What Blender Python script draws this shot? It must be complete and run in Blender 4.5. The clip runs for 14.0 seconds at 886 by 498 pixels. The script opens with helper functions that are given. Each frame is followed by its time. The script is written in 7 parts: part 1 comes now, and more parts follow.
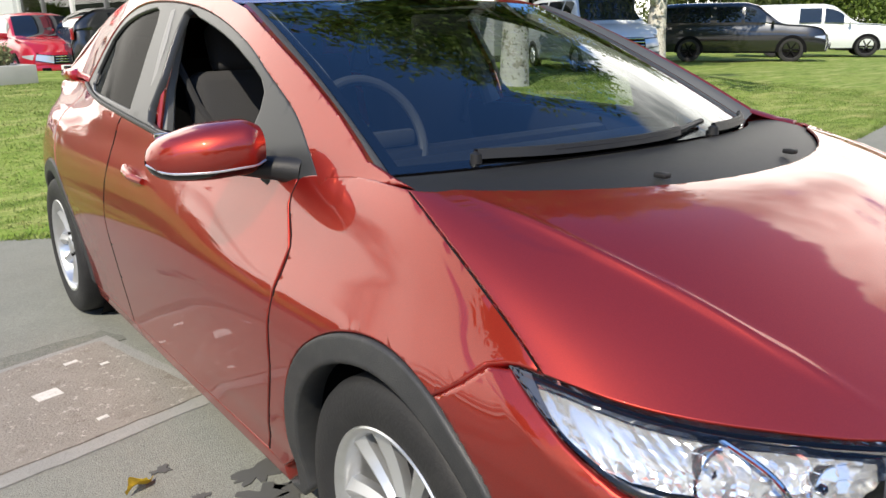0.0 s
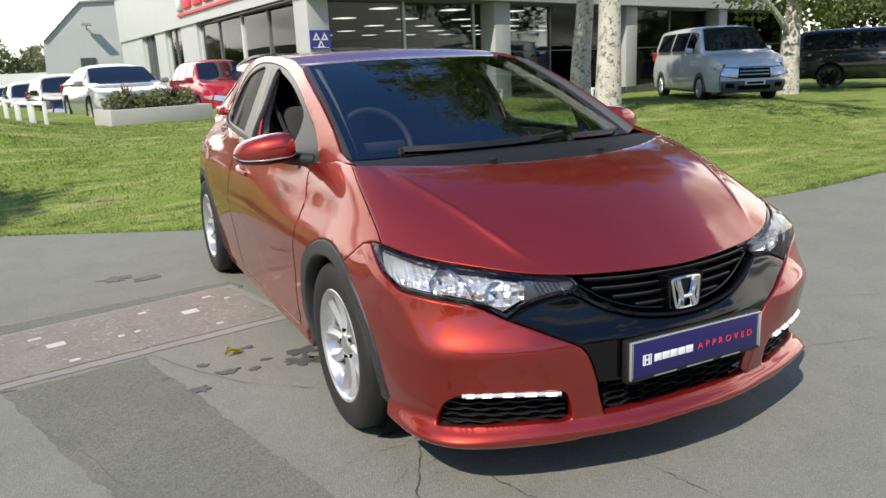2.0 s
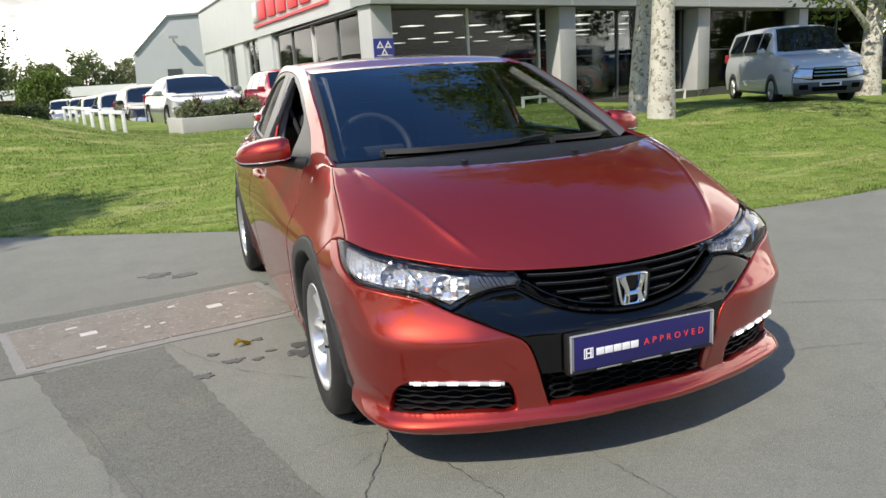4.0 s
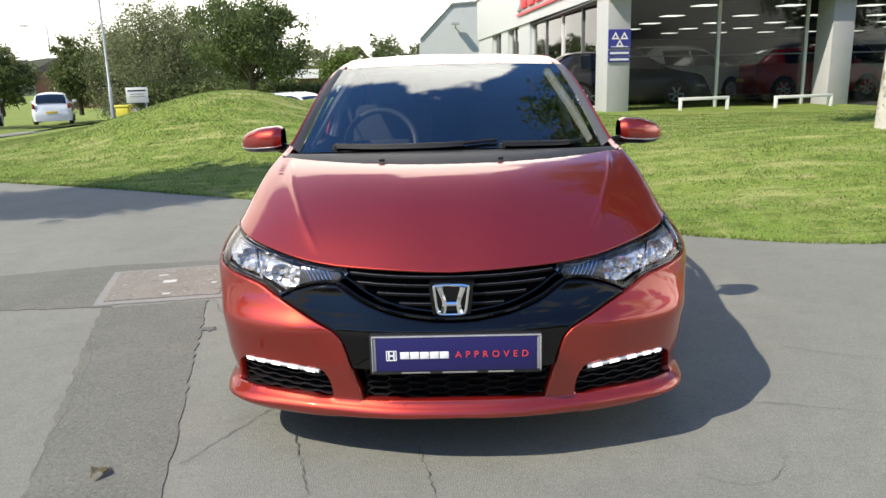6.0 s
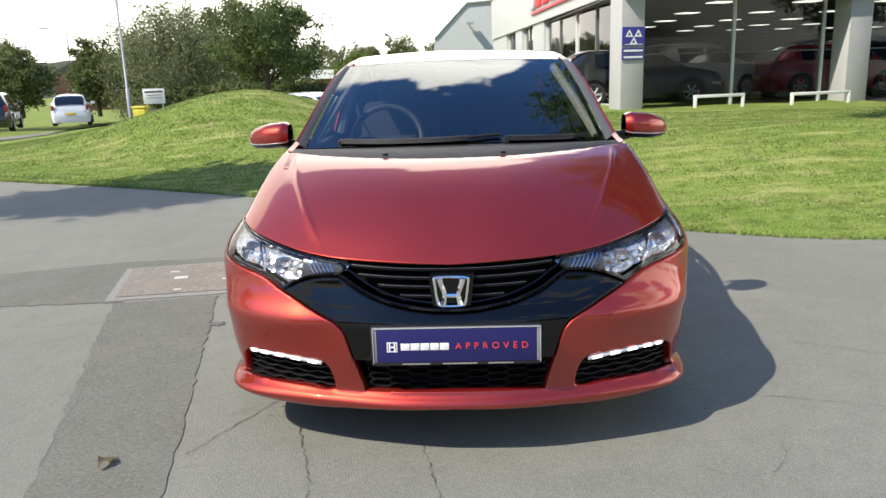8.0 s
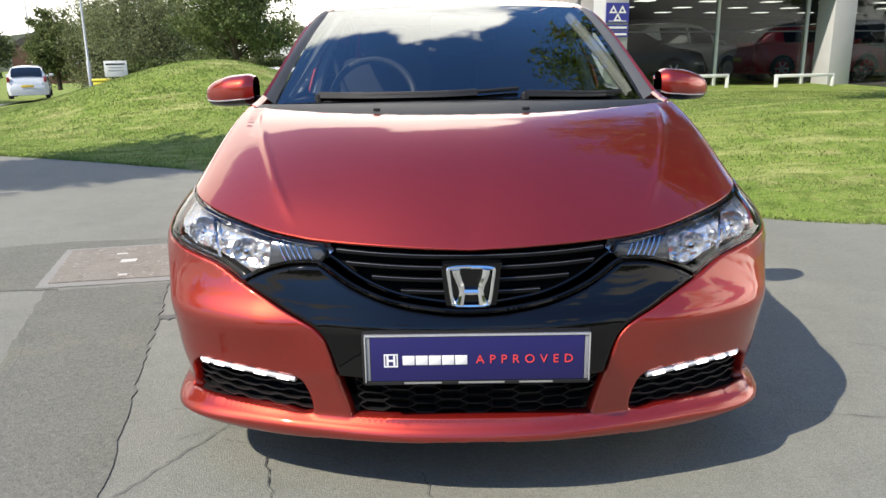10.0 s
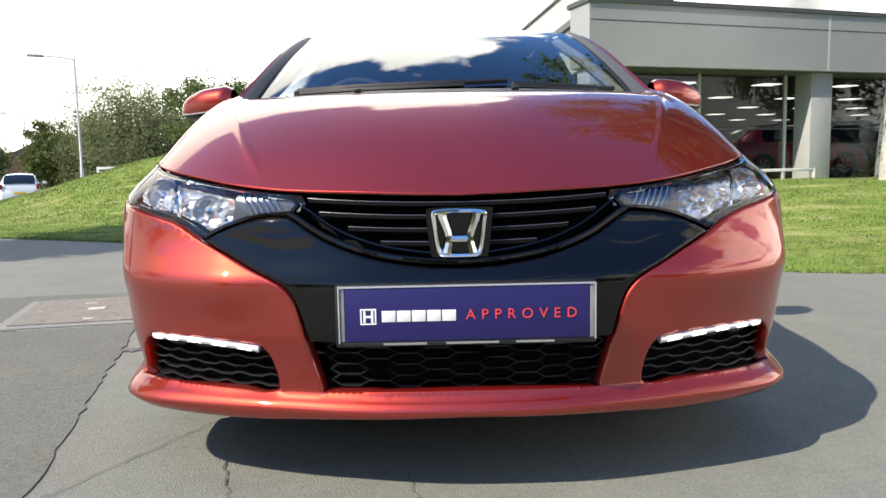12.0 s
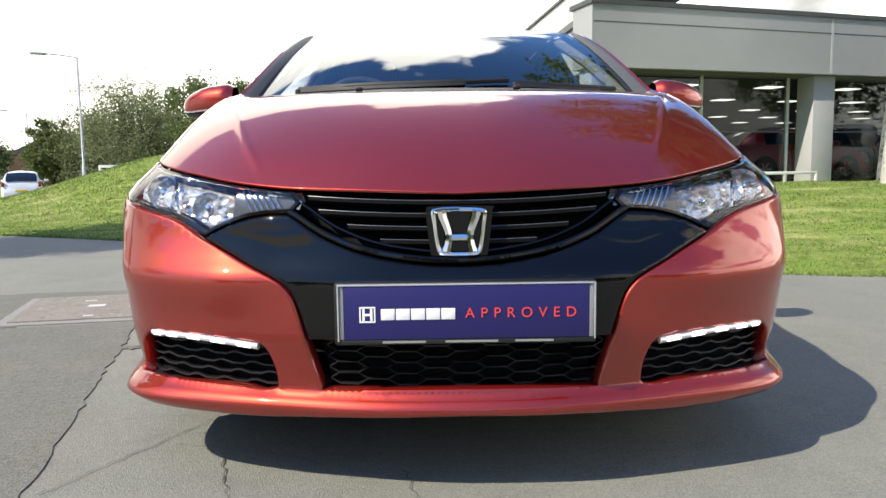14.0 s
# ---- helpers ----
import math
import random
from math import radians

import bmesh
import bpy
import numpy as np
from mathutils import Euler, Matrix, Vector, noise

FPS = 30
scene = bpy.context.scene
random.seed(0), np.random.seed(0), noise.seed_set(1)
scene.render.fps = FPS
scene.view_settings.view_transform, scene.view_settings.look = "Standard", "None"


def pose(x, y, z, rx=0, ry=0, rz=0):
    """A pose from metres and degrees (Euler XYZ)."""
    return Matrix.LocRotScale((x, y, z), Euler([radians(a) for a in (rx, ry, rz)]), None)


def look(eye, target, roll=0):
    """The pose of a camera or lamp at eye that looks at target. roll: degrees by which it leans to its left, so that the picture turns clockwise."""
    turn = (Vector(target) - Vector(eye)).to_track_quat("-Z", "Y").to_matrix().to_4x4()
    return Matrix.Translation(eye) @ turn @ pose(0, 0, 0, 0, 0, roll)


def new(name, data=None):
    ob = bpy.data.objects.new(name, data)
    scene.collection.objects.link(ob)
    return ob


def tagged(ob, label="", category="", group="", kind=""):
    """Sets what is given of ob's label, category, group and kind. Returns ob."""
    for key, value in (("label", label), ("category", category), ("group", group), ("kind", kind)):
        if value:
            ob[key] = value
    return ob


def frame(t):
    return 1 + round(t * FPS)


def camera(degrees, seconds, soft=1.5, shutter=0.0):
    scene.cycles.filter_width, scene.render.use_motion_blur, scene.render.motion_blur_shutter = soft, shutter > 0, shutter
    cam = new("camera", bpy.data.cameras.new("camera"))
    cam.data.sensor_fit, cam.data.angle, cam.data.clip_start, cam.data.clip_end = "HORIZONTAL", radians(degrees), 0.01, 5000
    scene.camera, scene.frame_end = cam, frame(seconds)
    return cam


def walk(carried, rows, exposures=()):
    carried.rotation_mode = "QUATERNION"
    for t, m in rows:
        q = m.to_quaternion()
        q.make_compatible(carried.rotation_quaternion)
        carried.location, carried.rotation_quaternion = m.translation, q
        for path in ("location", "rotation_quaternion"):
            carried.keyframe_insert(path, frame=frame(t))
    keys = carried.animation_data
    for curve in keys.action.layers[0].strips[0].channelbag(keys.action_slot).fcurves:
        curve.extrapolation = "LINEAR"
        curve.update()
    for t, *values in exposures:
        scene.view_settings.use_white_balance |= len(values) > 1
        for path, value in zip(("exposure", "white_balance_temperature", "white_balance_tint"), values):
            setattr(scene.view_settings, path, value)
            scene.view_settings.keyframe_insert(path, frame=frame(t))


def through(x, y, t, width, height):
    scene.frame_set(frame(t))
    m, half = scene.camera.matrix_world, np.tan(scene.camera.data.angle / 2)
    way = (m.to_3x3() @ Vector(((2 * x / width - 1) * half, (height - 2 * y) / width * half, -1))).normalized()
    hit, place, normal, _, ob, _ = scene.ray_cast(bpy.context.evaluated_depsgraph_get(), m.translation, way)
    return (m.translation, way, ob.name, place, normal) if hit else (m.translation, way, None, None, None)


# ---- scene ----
from mathutils import geometry

EXPOSURE = 0.36
cam = camera(61.1, 14.0)
PATH = [
    (0, (-1.542, -1.038, 1.243), (-0.366, 0.476, 0.672), -0.8),
    (0.5, (-1.626, -1.585, 1.25), (-0.548, 0.008, 0.701), -0.7),
    (1, (-1.667, -2.027, 1.28), (-0.692, -0.359, 0.763), -1.8),
    (1.5, (-1.642, -2.396, 1.283), (-0.768, -0.67, 0.774), -1.7),
    (2, (-1.65, -2.495, 1.294), (-0.799, -0.75, 0.814), -2.5),
    (2.2, (-1.658, -2.519, 1.298), (-0.815, -0.768, 0.825), -2.3),
    (4.3, (-1.17, -2.899, 1.276), (-0.593, -1.037, 0.829), -3.6),
    (4.5, (-0.975, -2.986, 1.279), (-0.501, -1.095, 0.836), -3.0),
    (5, (-0.599, -3.036, 1.278), (-0.429, -1.112, 0.759), -2.2),
    (5.5, (-0.237, -3.051, 1.298), (-0.166, -1.116, 0.794), -1.8),
    (6, (0.01, -3.109, 1.277), (-0.028, -1.162, 0.821), -1.5),
    (6.5, (0.069, -3.131, 1.279), (-0.024, -1.185, 0.827), -1.9),
    (7, (0.088, -3.133, 1.278), (-0.012, -1.187, 0.826), -1.8),
    (7.5, (0.08, -3.14, 1.281), (-0.001, -1.196, 0.82), -2.1),
    (7.7, (0.071, -3.139, 1.271), (-0.009, -1.193, 0.816), -2.0),
    (9.8, (-0.053, -2.652, 1.177), (-0.099, -0.715, 0.682), -0.7),
    (10, (-0.077, -2.539, 1.115), (-0.078, -0.603, 0.612), -0.8),
    (10.5, (-0.085, -2.376, 0.831), (-0.039, -0.414, 0.449), -0.2),
    (11, (-0.07, -2.383, 0.709), (-0.047, -0.395, 0.491), 0.4),
    (11.5, (-0.074, -2.404, 0.716), (-0.056, -0.416, 0.499), -0.5),
    (12, (-0.072, -2.41, 0.715), (-0.041, -0.421, 0.501), -1.1),
    (12.5, (-0.073, -2.416, 0.715), (-0.048, -0.427, 0.504), -1.3),
    (13, (-0.075, -2.407, 0.713), (-0.051, -0.419, 0.496), -1.0),
    (13.5, (-0.072, -2.41, 0.711), (-0.052, -0.422, 0.499), -0.8),
    (14, (-0.069, -2.409, 0.71), (-0.041, -0.42, 0.498), -0.7),
]
walk(cam, [(t, look(eye, target, roll)) for t, eye, target, roll in PATH], [(t, EXPOSURE + stops, 7100, 10) for t, stops in ((0, -0.05), (0.5, -0.42), (1, -0.52), (1.5, -0.34), (2.2, -0.28), (4.5, -0.28), (5, -0.30), (6, -0.08), (9.8, -0.02), (10.5, 0.06), (11, 0.02))])

# ---- daylight: broken cloud, sun high over the car's front right corner ----
SUN_FROM = Vector((-0.745, -0.525, 0.97)).normalized()
sun = new("sun", bpy.data.lights.new("sun", "SUN"))
sun.data.energy, sun.data.angle, sun.data.color = 5.0, radians(0.6), (1.0, 0.95, 0.86)
sun.matrix_world = look(SUN_FROM * 60, (0, 0, 0))


def build_world():
    world = bpy.data.worlds.new("sky")
    scene.world = world
    world.use_nodes = True
    nt = world.node_tree
    nt.nodes.clear()
    n, ln = nt.nodes.new, nt.links.new
    out, bg = n("ShaderNodeOutputWorld"), n("ShaderNodeBackground")
    sky = n("ShaderNodeTexSky")
    sky.sky_type, sky.sun_disc = "NISHITA", False
    sky.sun_elevation = math.asin(SUN_FROM.z)
    sky.sun_rotation = math.atan2(SUN_FROM.x, SUN_FROM.y) % (2 * math.pi)
    sky.air_density, sky.dust_density, sky.ozone_density = 1.0, 0.3, 2.0
    tc = n("ShaderNodeTexCoord")
    sep = n("ShaderNodeSeparateXYZ")
    ln(tc.outputs["Generated"], sep.inputs[0])
    # clouds lie on a flat layer: the direction divided by its height
    h = n("ShaderNodeMath"); h.operation = "MAXIMUM"; h.inputs[1].default_value = 0.0
    ln(sep.outputs["Z"], h.inputs[0])
    h2 = n("ShaderNodeMath"); h2.operation = "ADD"; h2.inputs[1].default_value = 0.22
    ln(h.outputs[0], h2.inputs[0])
    div = n("ShaderNodeVectorMath"); div.operation = "DIVIDE"
    comb = n("ShaderNodeCombineXYZ")
    for i in range(3):
        ln(h2.outputs[0], comb.inputs[i])
    ln(tc.outputs["Generated"], div.inputs[0]); ln(comb.outputs[0], div.inputs[1])
    mp = n("ShaderNodeMapping"); mp.inputs["Location"].default_value = CLOUD_SHIFT
    ln(div.outputs[0], mp.inputs[0])
    big = n("ShaderNodeTexNoise"); big.inputs["Scale"].default_value = 1.5; big.inputs["Detail"].default_value = 9
    big.inputs["Roughness"].default_value = 0.58; big.inputs["Distortion"].default_value = 0.35
    ln(mp.outputs[0], big.inputs["Vector"])
    # more cloud towards the horizon
    haze = n("ShaderNodeMapRange"); haze.inputs["From Min"].default_value = 0.10; haze.inputs["From Max"].default_value = 0.32
    haze.inputs["To Min"].default_value = 0.24; haze.inputs["To Max"].default_value = 0.0
    ln(h.outputs[0], haze.inputs["Value"])
    top = n("ShaderNodeMapRange"); top.inputs["From Min"].default_value = 0.52; top.inputs["From Max"].default_value = 0.68
    top.inputs["To Min"].default_value = 0.09; top.inputs["To Max"].default_value = -0.27
    ln(h.outputs[0], top.inputs["Value"])
    low = n("ShaderNodeMath"); low.operation = "ADD"
    ln(haze.outputs[0], low.inputs[0]); ln(top.outputs[0], low.inputs[1])
    add = n("ShaderNodeMath"); add.operation = "ADD"
    # the bank of cloud stands in the north
    north = n("ShaderNodeMath"); north.operation = "MULTIPLY_ADD"; north.inputs[1].default_value = 0.12
    ln(sep.outputs["Y"], north.inputs[0]); ln(low.outputs[0], north.inputs[2])
    east = n("ShaderNodeMath"); east.operation = "MULTIPLY_ADD"; east.inputs[1].default_value = 0.04
    ln(sep.outputs["X"], east.inputs[0]); ln(north.outputs[0], east.inputs[2])
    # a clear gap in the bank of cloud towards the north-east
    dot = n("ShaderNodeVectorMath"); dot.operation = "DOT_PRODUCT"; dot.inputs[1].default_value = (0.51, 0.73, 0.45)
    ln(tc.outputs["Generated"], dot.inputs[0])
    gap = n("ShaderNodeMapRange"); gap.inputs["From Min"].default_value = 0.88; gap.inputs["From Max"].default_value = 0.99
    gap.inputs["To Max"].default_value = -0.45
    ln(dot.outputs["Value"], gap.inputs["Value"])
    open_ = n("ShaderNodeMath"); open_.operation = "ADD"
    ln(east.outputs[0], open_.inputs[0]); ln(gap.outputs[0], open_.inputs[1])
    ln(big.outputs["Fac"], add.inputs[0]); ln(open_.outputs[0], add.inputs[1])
    mask = n("ShaderNodeMapRange"); mask.inputs["From Min"].default_value = 0.50; mask.inputs["From Max"].default_value = 0.57
    mask.interpolation_type = "SMOOTHSTEP"
    ln(add.outputs[0], mask.inputs["Value"])
    # white tops and grey bellies
    grey = n("ShaderNodeTexNoise"); grey.inputs["Scale"].default_value = 1.1; grey.inputs["Detail"].default_value = 5
    ln(mp.outputs[0], grey.inputs["Vector"])
    ramp = n("ShaderNodeMapRange"); ramp.inputs["From Min"].default_value = 0.50; ramp.inputs["From Max"].default_value = 0.68
    ramp.interpolation_type = "SMOOTHSTEP"
    ln(grey.outputs["Fac"], ramp.inputs["Value"])
    cc = n("ShaderNodeMix"); cc.data_type = "RGBA"
    cc.inputs["A"].default_value = (2.6, 2.6, 2.56, 1); cc.inputs["B"].default_value = (0.52, 0.55, 0.57, 1)
    ln(ramp.outputs[0], cc.inputs["Factor"])
    sc = n("ShaderNodeMix"); sc.data_type = "RGBA"; sc.blend_type = "MULTIPLY"; sc.inputs["Factor"].default_value = 1
    sc.inputs["B"].default_value = (0.56 * SKY, 0.90 * SKY, 1.30 * SKY, 1)
    ln(sky.outputs[0], sc.inputs["A"])
    mix = n("ShaderNodeMix"); mix.data_type = "RGBA"
    # cloud lighting is put into the colour: full opposite the sun, dimmed under it
    # the dimming, west and south out of view, darkens the car's flank reflections
    face = n("ShaderNodeMapRange"); face.inputs["From Min"].default_value = -0.25; face.inputs["From Max"].default_value = 0.70
    face.inputs["To Min"].default_value = 0.26; face.inputs["To Max"].default_value = 1.0
    side = n("ShaderNodeVectorMath"); side.operation = "DOT_PRODUCT"; side.inputs[1].default_value = (0.62, 0.78, 0.0)
    ln(tc.outputs["Generated"], side.inputs[0]); ln(side.outputs["Value"], face.inputs["Value"])
    lit = n("ShaderNodeVectorMath"); lit.operation = "SCALE"
    ln(cc.outputs["Result"], lit.inputs[0]); ln(face.outputs[0], lit.inputs["Scale"])
    ln(mask.outputs[0], mix.inputs["Factor"]); ln(sc.outputs["Result"], mix.inputs["A"]); ln(lit.outputs[0], mix.inputs["B"])
    ln(mix.outputs["Result"], bg.inputs["Color"])
    bg.inputs["Strength"].default_value = 1.0
    ln(bg.outputs[0], out.inputs[0])


SKY, CLOUD_SHIFT = 0.15, (7.4, 4.3, 0.0)
build_world()

# ---- materials ----
def mat(name, color, rough=0.5, metal=0.0, spots=(), bump=0.0, bump_scale=40.0, coat=0.0, spec=0.5, vary=0.0):
    """A principled material. spots: rows of (scale, low, high, colour, strength, and maybe a stretch of the axes) of noise laid over the base; vary: per-object value change."""
    m = bpy.data.materials.new(name)
    m.use_nodes = True
    nt = m.node_tree
    n, ln = nt.nodes.new, nt.links.new
    b = nt.nodes["Principled BSDF"]
    b.inputs["Roughness"].default_value, b.inputs["Metallic"].default_value = rough, metal
    b.inputs["Coat Weight"].default_value, b.inputs["Coat Roughness"].default_value = coat, 0.02
    b.inputs["Specular IOR Level"].default_value = spec
    tc = n("ShaderNodeTexCoord")
    src = None
    col = n("ShaderNodeRGB"); col.outputs[0].default_value = (*color, 1)
    src = col.outputs[0]
    for scale, lo, hi, c2, k, *stretch in spots:
        t = n("ShaderNodeTexNoise"); t.inputs["Scale"].default_value = scale; t.inputs["Detail"].default_value = 6
        t.inputs["Roughness"].default_value = 0.65
        at = tc.outputs["Object"]
        if stretch:
            mp = n("ShaderNodeMapping"); mp.inputs["Scale"].default_value = stretch[0]; mp.inputs["Rotation"].default_value = (0, 0, 0.12)
            ln(at, mp.inputs[0])
            at = mp.outputs[0]
        ln(at, t.inputs["Vector"])
        r = n("ShaderNodeMapRange"); r.inputs["From Min"].default_value = lo; r.inputs["From Max"].default_value = hi
        r.inputs["To Max"].default_value = k
        ln(t.outputs["Fac"], r.inputs["Value"])
        x = n("ShaderNodeMix"); x.data_type = "RGBA"
        x.inputs["B"].default_value = (*c2, 1)
        ln(r.outputs[0], x.inputs["Factor"]); ln(src, x.inputs["A"])
        src = x.outputs["Result"]
    if vary:
        oi = n("ShaderNodeObjectInfo"); hs = n("ShaderNodeHueSaturation")
        r = n("ShaderNodeMapRange"); r.inputs["To Min"].default_value = 1 - vary; r.inputs["To Max"].default_value = 1 + vary
        ln(oi.outputs["Random"], r.inputs["Value"]); ln(r.outputs[0], hs.inputs["Value"]); ln(src, hs.inputs["Color"])
        src = hs.outputs[0]
    ln(src, b.inputs["Base Color"])
    if bump:
        t = n("ShaderNodeTexNoise"); t.inputs["Scale"].default_value = bump_scale; t.inputs["Detail"].default_value = 8
        ln(tc.outputs["Object"], t.inputs["Vector"])
        bp = n("ShaderNodeBump"); bp.inputs["Strength"].default_value = bump; bp.inputs["Distance"].default_value = 0.01
        ln(t.outputs["Fac"], bp.inputs["Height"]); ln(bp.outputs[0], b.inputs["Normal"])
    return m


def glass(name, tint, gloss=(1, 1, 1), ior=1.5):
    """A thin pane: lets light through with a tint and mirrors by its Fresnel gloss."""
    m = bpy.data.materials.new(name)
    m.use_nodes = True
    nt = m.node_tree
    nt.nodes.clear()
    n, ln = nt.nodes.new, nt.links.new
    out, mix, tr, gl, fr = (n("ShaderNode" + k) for k in ("OutputMaterial", "MixShader", "BsdfTransparent", "BsdfGlossy", "Fresnel"))
    tr.inputs[0].default_value = (*tint, 1)
    gl.inputs["Color"].default_value = (*gloss, 1); gl.inputs["Roughness"].default_value = 0.01
    fr.inputs["IOR"].default_value = ior
    ln(fr.outputs[0], mix.inputs[0]); ln(tr.outputs[0], mix.inputs[1]); ln(gl.outputs[0], mix.inputs[2]); ln(mix.outputs[0], out.inputs[0])
    return m


def glow(name, color, strength):
    m = bpy.data.materials.new(name)
    m.use_nodes = True
    b = m.node_tree.nodes["Principled BSDF"]
    b.inputs["Base Color"].default_value = (*color, 1)
    b.inputs["Emission Color"].default_value = (*color, 1)
    b.inputs["Emission Strength"].default_value = strength
    return m


def paint(name, color, flake, metal=0.75, rough=0.32):
    """Metallic car paint: a deep ground colour, bright flakes that flash towards the light, and a clear coat over both."""
    m = mat(name, color, 0.45, 0.0, ((3, 0.4, 0.8, tuple(0.88 * c for c in color), 0.4),), coat=1.0)
    nt = m.node_tree
    n, ln = nt.nodes.new, nt.links.new
    base = nt.nodes["Principled BSDF"]
    base.inputs["Specular IOR Level"].default_value = 0.2
    fl = n("ShaderNodeBsdfPrincipled")
    tc, ns, mr, cm = n("ShaderNodeTexCoord"), n("ShaderNodeTexNoise"), n("ShaderNodeMapRange"), n("ShaderNodeMix")
    ns.inputs["Scale"].default_value = 900
    mr.inputs["From Min"].default_value, mr.inputs["From Max"].default_value = 0.4, 0.7
    cm.data_type = "RGBA"
    cm.inputs["A"].default_value, cm.inputs["B"].default_value = (*[0.7 * c for c in flake], 1), (*flake, 1)
    ln(tc.outputs["Object"], ns.inputs["Vector"]); ln(ns.outputs["Fac"], mr.inputs["Value"]); ln(mr.outputs[0], cm.inputs["Factor"])
    ln(cm.outputs["Result"], fl.inputs["Base Color"])
    fl.inputs["Metallic"].default_value, fl.inputs["Roughness"].default_value = 1.0, rough
    fl.inputs["Coat Weight"].default_value, fl.inputs["Coat Roughness"].default_value = 1.0, 0.02
    base.inputs["Coat IOR"].default_value = fl.inputs["Coat IOR"].default_value = 1.7
    mx = n("ShaderNodeMixShader")
    mx.inputs[0].default_value = metal
    ln(base.outputs[0], mx.inputs[1]); ln(fl.outputs[0], mx.inputs[2])
    ln(mx.outputs[0], nt.nodes["Material Output"].inputs[0])
    return m


PAINT = paint("orange_red_paint", (0.15, 0.005, 0.007), (0.64, 0.055, 0.014), 0.50, 0.42)
BLACK_GLOSS = mat("black_gloss", (0.002, 0.002, 0.0025), 0.06, coat=0.9, spec=0.0)
BLACK_PLASTIC = mat("black_plastic", (0.010, 0.010, 0.011), 0.5, bump=0.1, bump_scale=300)
CLADDING = mat("grey_black_cladding", (0.026, 0.027, 0.029), 0.5, spots=((25, 0.45, 0.7, (0.045, 0.045, 0.044), 0.6),), bump=0.15, bump_scale=400)
# near-black for small black parts, and for shade in gaps and cavities
DARK = mat("black_and_cavity_shade", (0.006, 0.006, 0.007), 0.8, spec=0.1)
RUBBER = mat("tyre_rubber", (0.013, 0.013, 0.014), 0.65, spots=((14, 0.5, 0.8, (0.030, 0.029, 0.028), 0.6),), bump=0.2, bump_scale=120)
ALLOY = mat("silver_alloy", (0.68, 0.69, 0.70), 0.30, 0.88, ((30, 0.5, 0.8, (0.52, 0.51, 0.50), 0.5),))
CHROME = mat("chrome", (0.85, 0.86, 0.87), 0.06, 1.0)
REFLECTOR = mat("lamp_reflector", (0.92, 0.93, 0.94), 0.20, 0.75)
GLASS_WS = glass("windscreen_glass", (0.50, 0.57, 0.60), (0.92, 0.97, 1.0), 2.1)
GLASS_SIDE = glass("tinted_glass", (0.05, 0.052, 0.052), (0.22, 0.22, 0.22), 1.3)
GLASS_CLEAR = glass("clear_lens", (0.93, 0.95, 0.97))
GLASS_SHOW = glass("showroom_glass", (0.66, 0.70, 0.70), ior=1.28)
SEAT = mat("charcoal_fabric", (0.03, 0.03, 0.032), 0.9, bump=0.3, bump_scale=250)
TRIM = mat("grey_trim", (0.26, 0.26, 0.25), 0.6)
DASH = mat("dark_dashboard", (0.010, 0.010, 0.011), 0.55, bump=0.2, bump_scale=300)
NAVY = mat("navy_plate", (0.015, 0.013, 0.105), 0.4)
WHITE = mat("white_print", (0.85, 0.85, 0.86), 0.5)
RED = mat("red_print", (0.75, 0.06, 0.07), 0.5)
LED = glow("daylight_led", (0.95, 0.98, 1.0), 1.8)
ASPHALT = mat("old_asphalt", (0.171, 0.175, 0.151), 0.82, spots=((0.7, 0.42, 0.7, (0.221, 0.225, 0.195), 0.8), (2.6, 0.48, 0.68, (0.138, 0.142, 0.124), 0.55), (9, 0.5, 0.75, (0.121, 0.124, 0.109), 0.50), (55, 0.5, 0.66, (0.104, 0.107, 0.093), 0.42), (48, 0.5, 0.66, (0.250, 0.258, 0.229), 0.42), (170, 0.45, 0.65, (0.301, 0.310, 0.274), 0.48), (150, 0.5, 0.66, (0.063, 0.065, 0.059), 0.45)), bump=0.45, bump_scale=200)
ASPHALT_DARK = mat("patched_asphalt", (0.122, 0.126, 0.108), 0.88, spots=((3, 0.4, 0.7, (0.155, 0.158, 0.140), 0.80), (1.3, 0.56, 0.66, (0.187, 0.181, 0.132), 0.7), (70, 0.5, 0.66, (0.244, 0.244, 0.207), 0.42), (60, 0.5, 0.66, (0.045, 0.046, 0.042), 0.45), (150, 0.5, 0.7, (0.196, 0.193, 0.167), 0.36)), bump=0.5, bump_scale=150)
CONCRETE = mat("worn_concrete", (0.23, 0.23, 0.215), 0.85, spots=((5, 0.4, 0.7, (0.28, 0.275, 0.255), 0.7), (60, 0.5, 0.75, (0.16, 0.158, 0.15), 0.5)), bump=0.35, bump_scale=120)
SLAB = mat("brown_cover_slab", (0.205, 0.186, 0.160), 0.85, spots=((6, 0.4, 0.7, (0.25, 0.23, 0.20), 0.8), (70, 0.5, 0.75, (0.12, 0.10, 0.085), 0.6), (32, 0.60, 0.66, (0.42, 0.39, 0.35), 0.8), (11, 0.56, 0.66, (0.14, 0.115, 0.095), 0.6)), bump=0.5, bump_scale=110)
STAIN = mat("oil_stain", (0.075, 0.075, 0.072), 0.6)
